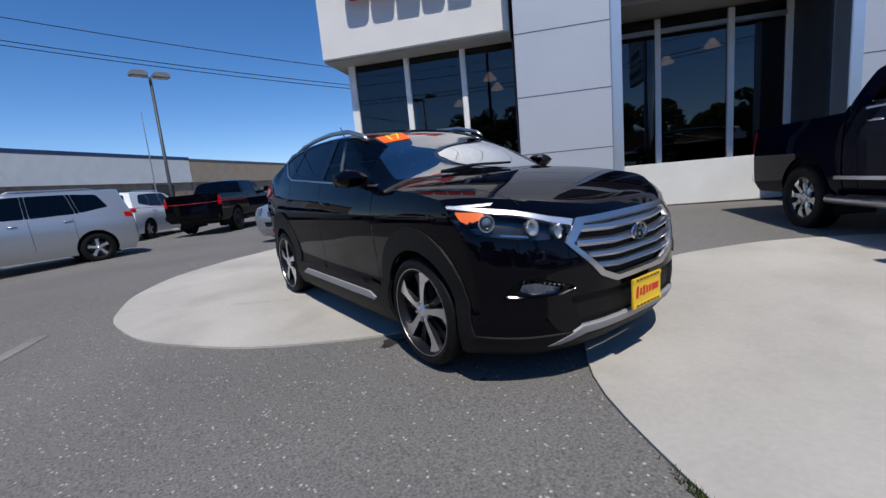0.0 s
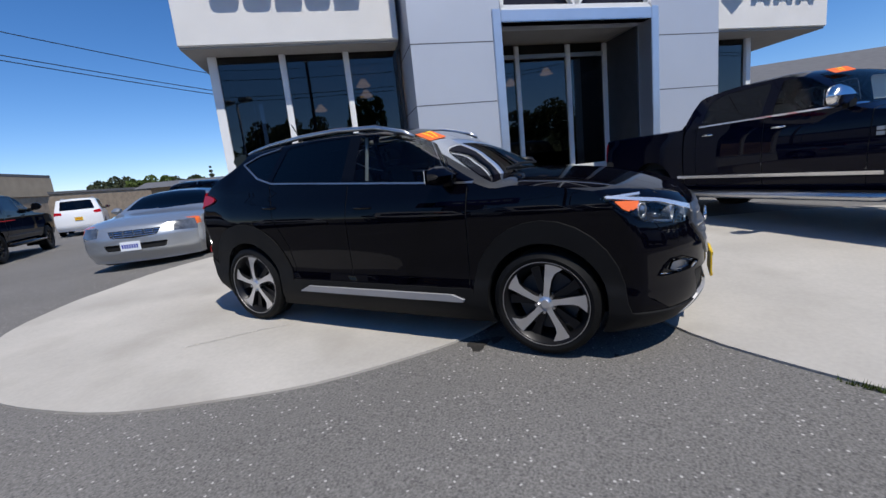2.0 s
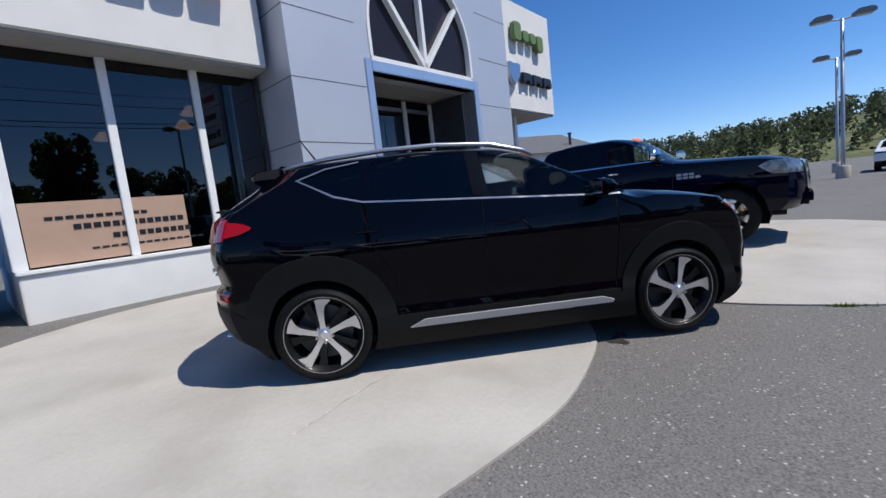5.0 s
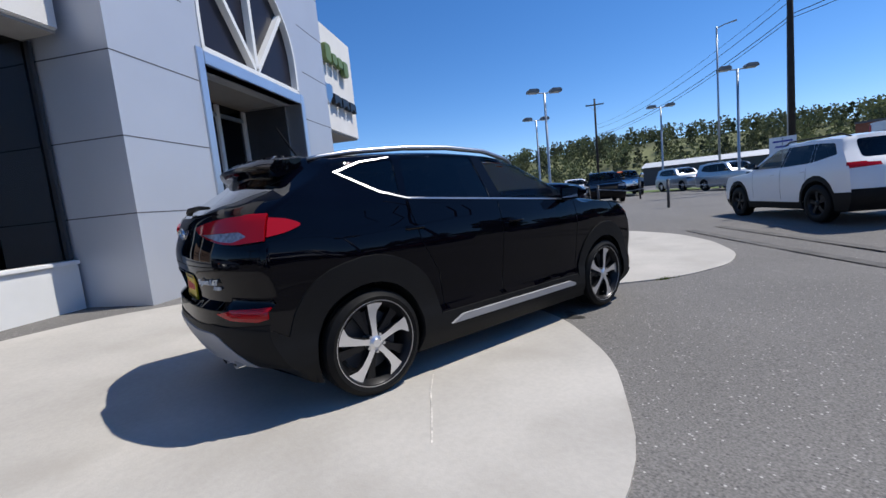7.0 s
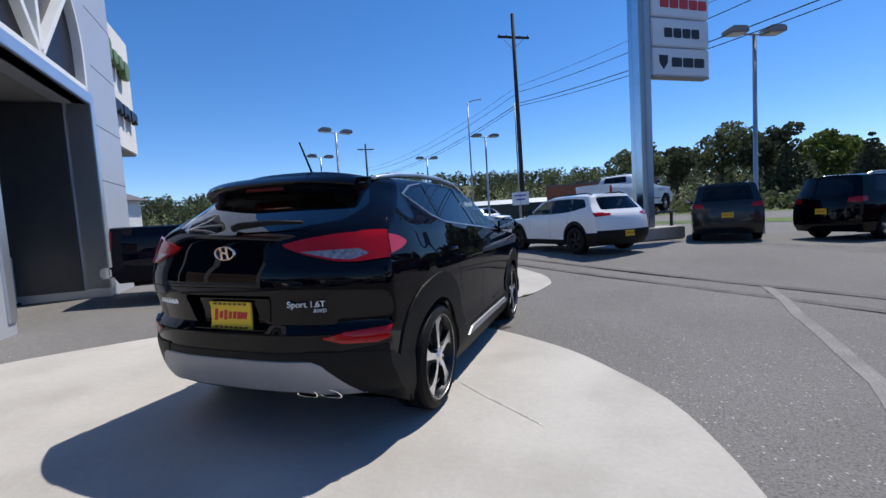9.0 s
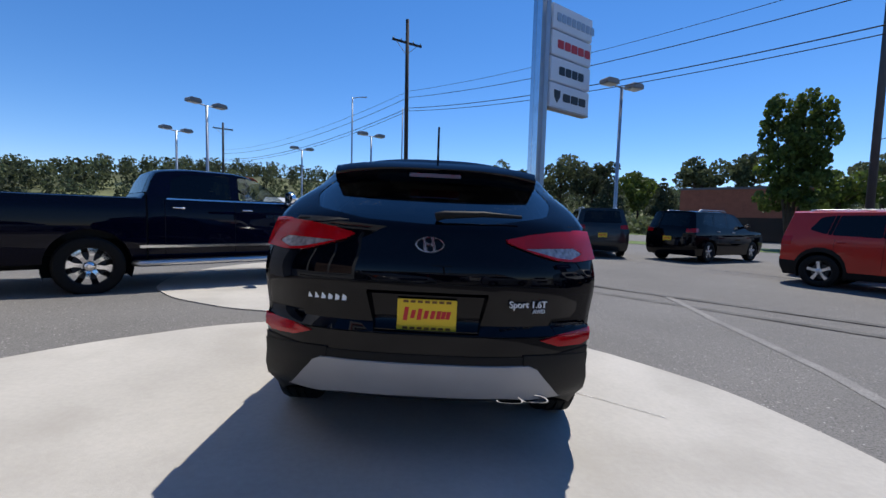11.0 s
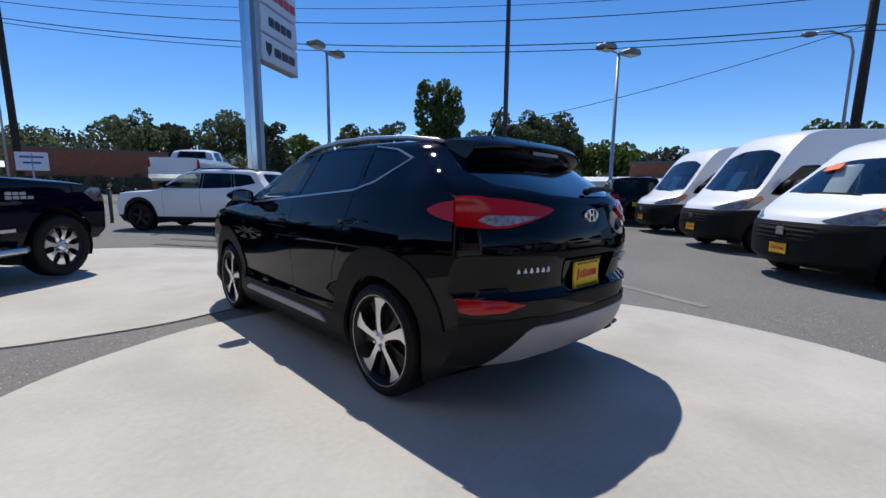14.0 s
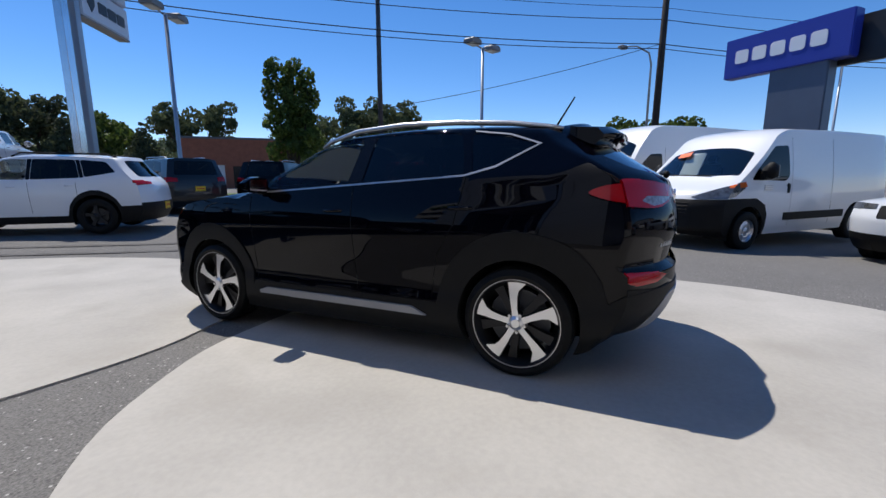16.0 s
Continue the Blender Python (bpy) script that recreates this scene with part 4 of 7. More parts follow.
def plate(parent, x, y, z, w, h, facing, field="plate_yellow", name="licence_plate", bars=True):
    """A plate with a frame and unreadable bars; facing 1: front, -1: rear."""
    m = Matrix.Translation((x, y, z)) @ Matrix.Rotation(0 if facing < 0 else math.pi, 4, "Z")
    ob = part(name, turned(box(-w / 2, w / 2, -0.006, 0.006, -h / 2, h / 2, None, 0.003), m), field, parent)
    fr = bmesh.new()
    for b in ((-w / 2, w / 2, h / 2 - 0.022, h / 2), (-w / 2, w / 2, -h / 2, -h / 2 + 0.022)):
        box(b[0], b[1], -0.0095, -0.0065, b[2], b[3], fr)
    if bars:
        part("frame_band", turned(fr, m), field, ob)
        for zc in (h / 2 - 0.011, -h / 2 + 0.011):
            for k in range(7):
                xx = -w * 0.40 + k * w * 0.12
                part("small_bar", turned(box(xx, xx + w * 0.085, -0.011, -0.0097, zc - 0.006, zc + 0.006), m), "plate_dark", ob)
        for k, (dx, hh) in enumerate(((-0.40, 0.036), (-0.28, 0.022), (-0.17, 0.03), (-0.06, 0.022), (0.05, 0.022), (0.15, 0.022), (0.23, 0.02), (0.31, 0.02))):
            part("script_bar", turned(prism([(dx * w, -hh * 0.8), (dx * w + 0.020, -hh * 0.8), (dx * w + 0.028, hh), (dx * w + 0.008, hh)], -0.0085, -0.0063, "y"), m), "plate_red", ob)
    else:
        fr.free()
        for k in range(7):
            xx = -w * 0.42 + k * w * 0.12
            part("digit_bar", turned(box(xx, xx + w * 0.08, -0.0085, -0.0063, -h * 0.22, h * 0.22), m), "sign_blue", ob)
    return ob


def oval_badge(parent, x, y, z, facing, w=0.145, h=0.078):
    bm = bmesh.new()
    n, rows = 32, []
    for k in range(n):
        a = 2 * math.pi * k / n
        row = []
        for q, dy in ((1.0, 0.0), (0.95, 0.008), (0.84, 0.008), (0.80, 0.0)):
            row.append(bm.verts.new((w / 2 * q * math.cos(a), dy, h / 2 * q * math.sin(a))))
        rows.append(row)
    for k in range(n):
        a, b = rows[k], rows[(k + 1) % n]
        for j in range(3):
            bm.faces.new((a[j], b[j], b[j + 1], a[j + 1]))
    for poly in ([(-0.03, -0.03), (-0.016, -0.03), (-0.004, 0.031), (-0.018, 0.031)], [(0.012, -0.031), (0.026, -0.031), (0.036, 0.028), (0.022, 0.028)], [(-0.022, -0.008), (0.03, 0.002), (0.03, 0.012), (-0.022, 0.003)]):
        prism(poly, 0.0, 0.006, "y", bm)
    bmesh.ops.recalc_face_normals(bm, faces=bm.faces)
    m = Matrix.Translation((x, y, z)) @ Matrix.Rotation(0 if facing > 0 else math.pi, 4, "Z")
    return part("badge", turned(bm, m), "chrome", parent, "chrome oval badge", smooth=40)


def mirror_pair(root, y, z, x_in, x_out, h, mat, depth=0.10, glass_back=True):
    for side in (1, -1):
        bm = bmesh.new()
        rows = []
        for k in range(9):
            q = k / 8
            x = x_in + (x_out - x_in) * q
            hh = h / 2 * (1 - 0.55 * abs(2 * q - 0.9) ** 2.5)
            dd = depth * (1 - 0.45 * q**2)
            rows.append([bm.verts.new((side * x, y + dd * cy, z + hh * cz)) for cy, cz in ((-0.5, -0.9), (-0.5, 0.9), (0.0, 1.0), (0.55, 0.7), (0.85, 0.0), (0.5, -0.75), (0.0, -0.95))])
        for a, b in zip(rows, rows[1:]):
            for j in range(7):
                bm.faces.new((a[j], a[(j + 1) % 7], b[(j + 1) % 7], b[j]))
        bm.faces.new(rows[0])
        bm.faces.new(rows[-1])
        bmesh.ops.recalc_face_normals(bm, faces=bm.faces)
        ob = part("door_mirror", bm, mat, root, smooth=40)
        part("mirror_glass", box(min(side * (x_in + 0.025), side * (x_out - 0.02)), max(side * (x_in + 0.025), side * (x_out - 0.02)), y - depth * 0.5 - 0.006, y - depth * 0.5 - 0.002, z - h * 0.34, z + h * 0.34), "chrome", ob)
        part("mirror_arm", box(min(side * (x_in - 0.10), side * (x_in + 0.03)), max(side * (x_in - 0.10), side * (x_in + 0.03)), y - 0.02, y + 0.05, z - h * 0.5 - 0.01, z - h * 0.15, None, 0.01), "cladding", ob)


def handles(root, spots, mat, long=0.19, chrome=False):
    for side in (1, -1):
        for x, y, z in spots:
            bm = bmesh.new()
            tube([(side * (x - 0.015), y - long / 2, z), (side * (x + 0.022), y - long / 2 + 0.03, z + 0.002), (side * (x + 0.024), y + long / 2 - 0.03, z), (side * (x - 0.015), y + long / 2, z - 0.003)], [0.012, 0.014, 0.014, 0.012], 8, bm)
            part("door_handle", bm, mat, root, smooth=True)


def seat_row(root, y, z, xs, width, mat="seat"):
    for x in xs:
        bm = bmesh.new()
        box(x - width / 2, x + width / 2, y - 0.05, y + 0.45, z - 0.12, z + 0.02, bm, 0.04)
        own = box(-width / 2, width / 2, -0.07, 0.07, 0, 0.60, None, 0.05)
        join(bm, turned(own, Matrix.Translation((x, y - 0.03, z)) @ Matrix.Rotation(radians(12), 4, "X")))
        own = box(-0.12, 0.12, -0.05, 0.05, 0.63, 0.80, None, 0.04)
        join(bm, turned(own, Matrix.Translation((x, y - 0.03, z)) @ Matrix.Rotation(radians(12), 4, "X")))
        part("seat", bm, mat, root, smooth=40)


def steering_wheel(root, x, y, z, r=0.185):
    bm = bmesh.new()
    n = 28
    ring = [(r * math.cos(2 * math.pi * k / n), 0, r * math.sin(2 * math.pi * k / n)) for k in range(n + 1)]
    tube(ring, 0.016, 8, bm)
    box(-r, r, -0.01, 0.01, -0.025, 0.02, bm, 0.005)
    box(-0.02, 0.02, -0.01, 0.01, -r, 0, bm, 0.005)
    part("steering_wheel", turned(bm, Matrix.Translation((x, y, z)) @ Matrix.Rotation(radians(-25), 4, "X")), "seat", root, smooth=40)


def tucson(m):
    S = TUC
    root = thing("sport_utility_car", m, "glossy black compact sport utility car parked on round concrete pads", "car")
    bm = body_shell(S)
    cut = lambda *rows: carve_parts(root, bm, rows)
    # lower rear panel and front skid plate, before the cladding that runs round them
    cut(("diffuser", "end", "rear", [(-0.71, 0.33), (-0.545, 0.52), (-0.50, 0.54), (0.50, 0.54), (0.545, 0.52), (0.71, 0.33), (0.62, 0.335), (0.40, 0.368), (-0.40, 0.368), (-0.62, 0.335)], "silver_plastic", 0.014, 0.02, "silver lower bumper panel"))
    cut(("skid_plate", "end", "front", [(-0.60, 0.275), (-0.46, 0.365), (0.46, 0.365), (0.60, 0.275), (0.55, 0.275), (0.42, 0.322), (-0.42, 0.322), (-0.55, 0.275)], "silver_plastic", 0.014, 0.02, "silver skid plate"))
    # lower cladding, first because the arches are cut out of it
    for side in ("left", "right"):
        piece = carve(bm, CLAD, "side", SIDES[side + "_side"])
        for y in S["axles"]:
            carve(piece, circle(y, 0.365, S["arch"], 36), "side").free()
        strip = carve(piece, [(-0.73, 0.332), (-0.62, 0.380), (0.70, 0.380), (0.79, 0.350), (0.78, 0.332)], "side")
        shifted(piece, 0.010, 0.02)
        part("cladding", piece, "cladding", root, "matt black plastic wheel arch and sill cladding", smooth=40)
        shifted(strip, 0.024, 0.03)
        part("sill_strip", strip, "silver_plastic", root, "silver sill strip", smooth=40)
    for y in S["axles"]:
        for side in ("left", "right"):
            carve(bm, circle(y, 0.365, S["arch"] + 0.003, 36), "side", SIDES[side]).free()
    # rear
    for k, poly in enumerate((TAIL_CLEAR, mirrored(TAIL_CLEAR))):
        cut(("reverse_light", "end", "rear", poly, "clear_lens", 0.012, 0.012, "clear reversing light"))
    for poly in (TAIL_POLY, mirrored(TAIL_POLY)):
        cut(("tail_light", "end", "rear", poly, "red_lens", 0.016, 0.02, "red wraparound tail light"))
    cut(("tail_light_side", "side", "both", TAIL_SIDE, "red_lens", 0.014, 0.02, "red wraparound tail light"))
    cut(("rear_window", "end", "rear", rounded([(-0.655, 1.33), (-0.60, 1.245), (-0.32, 1.195), (0, 1.18), (0.32, 1.195), (0.60, 1.245), (0.655, 1.33), (0.56, 1.50), (-0.56, 1.50)], 0.03), "glass_rear", -0.003, 0.0, "dark tinted rear window"))
    for poly in ([(0.555, 0.640), (0.65, 0.660), (0.85, 0.674), (0.89, 0.68), (0.875, 0.628), (0.80, 0.605), (0.65, 0.611)],):
        for p in (poly, mirrored(poly)):
            cut(("reflector", "end", "rear", p, "red_lens", 0.010, 0.012, "red bumper reflector"))
    cut(("rear_bumper_lower", "end", "rear", [(-1.0, 0.1), (1.0, 0.1), (1.0, 0.60), (0.62, 0.575), (-0.62, 0.575), (-1.0, 0.60)], "cladding", 0.006, 0.01, "matt black lower bumper"))
    cut(("plate_recess", "end", "rear", [(-0.29, 0.86), (0.29, 0.86), (0.25, 0.665), (-0.25, 0.665)], "black_paint", -0.03, -0.03, ""))
    cut(("bumper_gap", "end", "rear", [(-0.60, 0.655), (0.60, 0.655), (0.60, 0.661), (-0.60, 0.661)], "dark", -0.006, 0, ""))
    cut(("hatch_gap", "end", "rear", [(-0.64, 0.90), (0.64, 0.90), (0.64, 0.905), (-0.64, 0.905)], "dark", -0.004, 0, ""))
    # front
    frame = carve(bm, GRILLE, "end", SIDES["front"])
    inner = carve(frame, [(x * 0.915, 0.735 + (z - 0.735) * 0.84) for x, z in GRILLE], "end")
    shifted(frame, 0.012, 0.03)
    part("grille_surround", frame, "satin", root, "satin chrome grille surround", smooth=40)
    shifted(inner, -0.035)
    part("grille", inner, "dark", root, "dark grille")
    for z, w in ((0.835, 0.46), (0.775, 0.455), (0.715, 0.40), (0.655, 0.345)):
        part("grille_bar", bar_on(front_y, S, [(-w, z + 0.012), (-0.2, z - 0.004), (0.2, z - 0.004), (w, z + 0.012)], 0.017, 0.03, -0.004), "satin", root, smooth=40)
    side_amber = [(1.745, 0.968), (1.86, 0.954), (1.86, 0.925), (1.835, 0.912)]
    cut(("turn_signal", "side", "both", side_amber, "amber_lens", 0.004, 0.01, "amber turn signal"))
    for f in (lambda p: p, mirrored):
        cut(("turn_signal", "end", "front", f([(0.895, 0.963), (0.830, 0.944), (0.876, 0.907), (0.895, 0.925)]), "amber_lens", 0.004, 0.01, "amber turn signal"))
        cut(("headlight_strip", "end", "front", f(HEAD_STRIP), "lamp_chrome", 0.007, 0.02, "bright chrome headlight strip"))
    cut(("headlight_strip", "side", "both", [(1.68, 0.990), (1.73, 0.996), (1.86, 0.996), (1.86, 0.984), (1.736, 0.984)], "lamp_chrome", 0.007, 0.02, "bright chrome headlight strip"))
    for sx, f in ((1, lambda p: p), (-1, mirrored)):
        for view, where, poly in (("end", SIDES["front"], f(HEAD_POLY)), ("side", SIDES["right" if sx > 0 else "left"], [(1.67, 0.99), (1.736, 0.984), (1.87, 0.984), (1.87, 0.85), (1.83, 0.895)])):
            piece = carve(bm, poly, view, where)
            made = []
            for one in pieces_of(piece):
                inner = one.copy()
                inner.normal_update()
                shifted(inner, -0.055, 0.0)
                made.append((one.faces[:] and sum(f.calc_area() for f in one.faces), part("headlight", inner, "lens_front", root, "headlight with dark housing and chrome reflectors", smooth=50)))
                shifted(one, 0.003, 0.0)
                part("lens", one, "lens_clear", made[-1][1], "clear lens", smooth=50)
            if not made:
                continue
            lamp = max(made, key=lambda q: q[0])[1]
            if view == "side":
                continue
            for x, y, z, r, turn in ((0.795, 1.865, 0.905, 0.040, 28), (0.625, 2.01, 0.872, 0.034, 14), (0.515, 2.075, 0.852, 0.026, 8)):
                own = lathe([(r * 0.75, -0.03), (r, 0.0), (r * 1.05, 0.018), (r * 0.92, 0.018), (r * 0.7, -0.01), (0.001, -0.02)], 20, "y")
                part("reflector_bowl", turned(own, pose(sx * x, y, z, 0, 0, -sx * turn)), "lamp_chrome", lamp, smooth=40)
            own = lathe([(0.030, 0.0), (0.026, 0.014), (0.015, 0.022), (0.001, 0.026)], 16, "y")
            part("projector_lens", turned(own, pose(sx * 0.795, 1.870, 0.905, 0, 0, -sx * 28)), "lens_blue", lamp, smooth=True)
            for a, b in (((0.455, 2.075, 0.850), (0.50, 2.03, 0.828)), ((0.66, 2.02, 0.835), (0.76, 1.93, 0.845))):
                part("light_guide", tube([(sx * a[0], a[1], a[2]), (sx * b[0], b[1], b[2])], 0.007, 8), "lamp_chrome", lamp)
    for sx, f in ((1, lambda p: p), (-1, mirrored)):
        cut(("fog_light", "end", "front", f(FOG_LENS), "fog_lens", -0.018, -0.012, "clear ribbed fog light"))
        cut(("fog_pocket", "end", "front", f(FOG_POCKET), "dark_gloss", -0.012, -0.02, "black fog light pocket"))
        part("fog_trim", bar_on(front_y, S, [(sx * q[0], q[1]) for q in ((0.785, 0.560), (0.68, 0.550), (0.55, 0.554), (0.495, 0.577))], 0.0035, 0.012, 0.003), "lamp_chrome", root, "thin chrome fog light trim", smooth=40)
        for k in range(9):
            x = 0.715 - 0.021 * k
            z = 0.634 - 0.0042 * k
            part("lamp_bead", box(sx * x - 0.006, sx * x + 0.006, front_y(S, x, z, -0.012), front_y(S, x, z, -0.004), z - 0.004, z + 0.004), "lamp_chrome", root)
    cut(("lower_grille", "end", "front", [(-0.46, 0.37), (-0.52, 0.53), (0.52, 0.53), (0.46, 0.37)], "cladding", -0.02, -0.02, ""))
    cut(("front_bumper_lower", "end", "front", [(-1.0, 0.1), (1.0, 0.1), (1.0, 0.34), (0.6, 0.30), (-0.6, 0.30), (-1.0, 0.34)], "cladding", 0.004, 0.01, "matt black lower bumper"))
    # glass
    cut(("belt_trim", "side", "both", BELT_TRIM, "trim_bright", 0.005, 0.006, "thin chrome window trim"))
    cut(("front_window", "side", "both", rounded([(0.80, 1.165), (0.66, 1.315), (0.47, 1.46), (0.28, 1.548), (-0.10, 1.575), (-0.075, 1.228)], 0.03), "glass_clear", -0.004, 0, ""))
    cut(("rear_door_window", "side", "both", rounded([(-0.20, 1.226), (-0.21, 1.578), (-0.55, 1.585), (-0.89, 1.56), (-0.97, 1.275)], 0.03), "glass_dark", -0.004, 0, "dark privacy glass"))
    cut(("quarter_window", "side", "both", rounded([(-1.02, 1.292), (-0.96, 1.555), (-1.21, 1.520), (-1.39, 1.465), (-1.17, 1.336)], 0.02), "glass_dark", -0.004, 0, "dark privacy glass"))
    cut(("door_pillar", "side", "both", [(-0.08, 1.232), (-0.105, 1.575), (-0.205, 1.577), (-0.195, 1.24)], "dark_gloss", 0.002, 0, "black door pillar"))
    cut(("windshield", "top", "up", rounded([(-0.735, 0.93), (-0.35, 1.06), (0, 1.10), (0.35, 1.06), (0.735, 0.93), (0.60, 0.33), (0.3, 0.275), (0, 0.26), (-0.3, 0.275), (-0.60, 0.33)], 0.04), "glass_wind", -0.004, 0, "windshield"))
    # shut lines
    for poly in ([(0.86, 1.12), (0.868, 1.12), (0.835, 0.45), (0.827, 0.45)], [(-0.135, 1.20), (-0.129, 1.20), (-0.165, 0.45), (-0.171, 0.45)],
                 [(-0.99, 1.25), (-0.983, 1.25), (-0.93, 0.95), (-0.80, 0.72), (-0.76, 0.45), (-0.767, 0.45), (-0.807, 0.72), (-0.937, 0.95)]):
        cut(("shut_line", "side", "both", poly, "dark", -0.004, 0, ""))
    for x0, x1 in ((-0.74, -0.733), (0.733, 0.74)):
        cut(("hood_gap", "top", "up", [(x0, 1.05), (x1, 1.05), (x1 * 0.86, 1.95), (x0 * 0.86, 1.95)], "dark", -0.004, 0, ""))
    part("body", bm, S["paint"], root, "glossy black painted body", smooth=50)
    wheel_wells(root, S, S["arch"])
    add_wheels(root, S)
    mirror_pair(root, 0.72, 1.215, 0.885, 1.085, 0.135, "black_paint", 0.11)
    handles(root, [(0.885, -0.97, 1.055), (0.895, 0.02, 1.02)], "black_paint")
    for side in (1, -1):
        pts = [(side * 0.60, 0.34, 1.52), (side * 0.605, 0.26, 1.565), (side * 0.60, 0.0, 1.632), (side * 0.59, -0.4, 1.658), (side * 0.58, -0.8, 1.650), (side * 0.575, -1.2, 1.618), (side * 0.565, -1.45, 1.58), (side * 0.56, -1.52, 1.555)]
        part("roof_rail", tube(pts, [0.012, 0.018, 0.02, 0.02, 0.02, 0.02, 0.016, 0.01], 10), "satin", root, "silver roof rail", smooth=True)
    # spoiler with its stop light
    bm = bmesh.new()
    rows = []
    for k in range(15):
        x = -0.565 + 1.13 * k / 14
        e = (abs(x) / 0.565) ** 3
        rows.append([bm.verts.new(p) for p in ((x, -1.56, 1.578 - 0.025 * e), (x, -1.79 + 0.07 * e, 1.535 - 0.03 * e), (x, -1.855 + 0.10 * e, 1.495 - 0.03 * e), (x, -1.845 + 0.10 * e, 1.47 - 0.03 * e), (x, -1.765 + 0.06 * e, 1.415 - 0.01 * e), (x, -1.56, 1.50 - 0.02 * e))])
    for a, b in zip(rows, rows[1:]):
        for j in range(6):
            bm.faces.new((a[j], a[(j + 1) % 6], b[(j + 1) % 6], b[j]))
    bm.faces.new(rows[0])
    bm.faces.new(rows[-1])
    bmesh.ops.recalc_face_normals(bm, faces=bm.faces)
    sp = part("spoiler", bm, "black_paint", root, "black roof spoiler", smooth=40)
    part("stop_light", box(-0.14, 0.14, -1.848, -1.81, 1.448, 1.468, None, 0.004), "red_dark", sp, "high red stop light")
    # rear wiper, exhaust, plates, badges
    part("rear_wiper", tube([(0.02, rear_y(S, 0, 1.21, 0.02), 1.215), (0.06, rear_y(S, 0, 1.225, 0.05), 1.228), (0.25, rear_y(S, 0, 1.235, 0.05), 1.24), (0.44, rear_y(S, 0, 1.235, 0.03), 1.235)], [0.022, 0.02, 0.014, 0.008], 8), "cladding", root, "black rear wiper", smooth=True)
    for x in (0.430, 0.562):
        own = lathe([(0.030, -0.10), (0.040, 0.02), (0.046, 0.05), (0.040, 0.05), (0.034, 0.02), (0.030, -0.02)], 20, "y")
        turned(own, Matrix.Translation((x, -2.053 if x < 0.5 else -2.030, 0.345)) @ Matrix.Rotation(math.pi, 4, "Z") @ Matrix.Diagonal((1.45, 1, 0.62, 1)))
        part("exhaust_tip", own, "chrome", root, "chrome exhaust tip", smooth=40)
    plate(root, 0.0, -2.152, 0.745, 0.285, 0.150, -1)
    plate(root, 0.0, 2.262, 0.465, 0.29, 0.165, 1)
    oval_badge(root, 0.0, rear_y(S, 0, 1.084, 0.006), 1.084, -1)
    oval_badge(root, 0.0, 2.225, 0.785, 1, 0.16, 0.085)
    for k in range(6):
        x = -0.588 + k * 0.0355
        y = rear_y(S, x + 0.015, 0.81, 0.004)
        part("letter_bar", prism([(x, 0.797), (x + 0.020, 0.797), (x + 0.026, 0.826 if k else 0.830), (x + 0.004, 0.826)], y, y + 0.014, "y"), "bright_letter", root, "chrome lettering bar")
    tilt = math.degrees(math.atan2(rear_y(S, 0.55, 0.81) - rear_y(S, 0.40, 0.81), 0.15))
    words("Sport 1.6T", 0.046, pose(0.485, rear_y(S, 0.485, 0.815, 0.014), 0.815, 90, 0, tilt), "bright_letter", "model_text", root)
    words("AWD", 0.028, pose(0.545, rear_y(S, 0.545, 0.78, 0.012), 0.779, 90, 0, tilt + 3), "bright_letter", "model_text", root)
    part("antenna", tube([(0, -1.33, 1.60), (0, -1.35, 1.635), (0, -1.49, 1.86)], [0.016, 0.008, 0.006], 8), "cladding", root, "thin black roof antenna")
    # cabin
    part("dashboard", box(-0.68, 0.68, 0.48, 0.98, 0.75, 1.12, None, 0.06), "seat", root, smooth=40)
    part("cabin_floor", box(-0.70, 0.70, -1.9, 0.95, 0.36, 0.42), "dark", root)
    seat_row(root, -0.35, 0.72, (-0.36, 0.36), 0.48)
    seat_row(root, -1.10, 0.76, (-0.40, 0.0, 0.40), 0.39)
    steering_wheel(root, -0.36, 0.42, 1.02)
    # thin pale strip just inside each door pillar
    for side in (-1, 1):
        part("seat_belt", tube([(side * 0.585, -0.10, 1.56), (side * 0.66, -0.075, 1.36), (side * 0.72, -0.06, 1.16)], [0.012, 0.014, 0.014], 6), "paper", root, "pale strip inside the door pillar")
    for side in (-1, 1):
        part("windshield_wiper", tube([(side * 0.05 - 0.25, 0.99, 1.215), (side * 0.05 + 0.05, 0.98, 1.225), (side * 0.05 + 0.32, 0.96, 1.20)], 0.010, 6), "cladding", root)
    sticker = words("17", 0.15, pose(0.385, 0.368, 1.533, 26, -7, 178), "sticker_yellow", "price_year", root, 0.002)
    part("sticker", turned(box(-0.125, 0.125, -0.07, 0.07, -0.004, -0.001), pose(0.385, 0.368, 1.529, 26, -7, 178)), "sticker_orange", root, "orange year sticker")
    # the cabin sits a little lower over the doors, the tailgate higher and the nose lower
    def settle(y, z):
        mid = min(max((1.45 - y) / 0.7, 0), 1) * (1 - blend((-1.42 - y) / 0.3))
        if z > 0.75:
            z = 0.75 + (z - 0.75) * (1 - 0.055 * mid)
        z += 0.022 * blend((-1.45 - y) / 0.3) * blend((z - 0.50) / 0.15) * (1 - 0.6 * blend((z - 1.25) / 0.2))
        if z < 0.34:
            z += (0.34 - z) * 0.70 * blend((-1.66 - y) / 0.25)
        return z - 0.012 - 0.032 * blend((y - 1.70) / 0.35) * (1 - blend((z - 0.74) / 0.2))
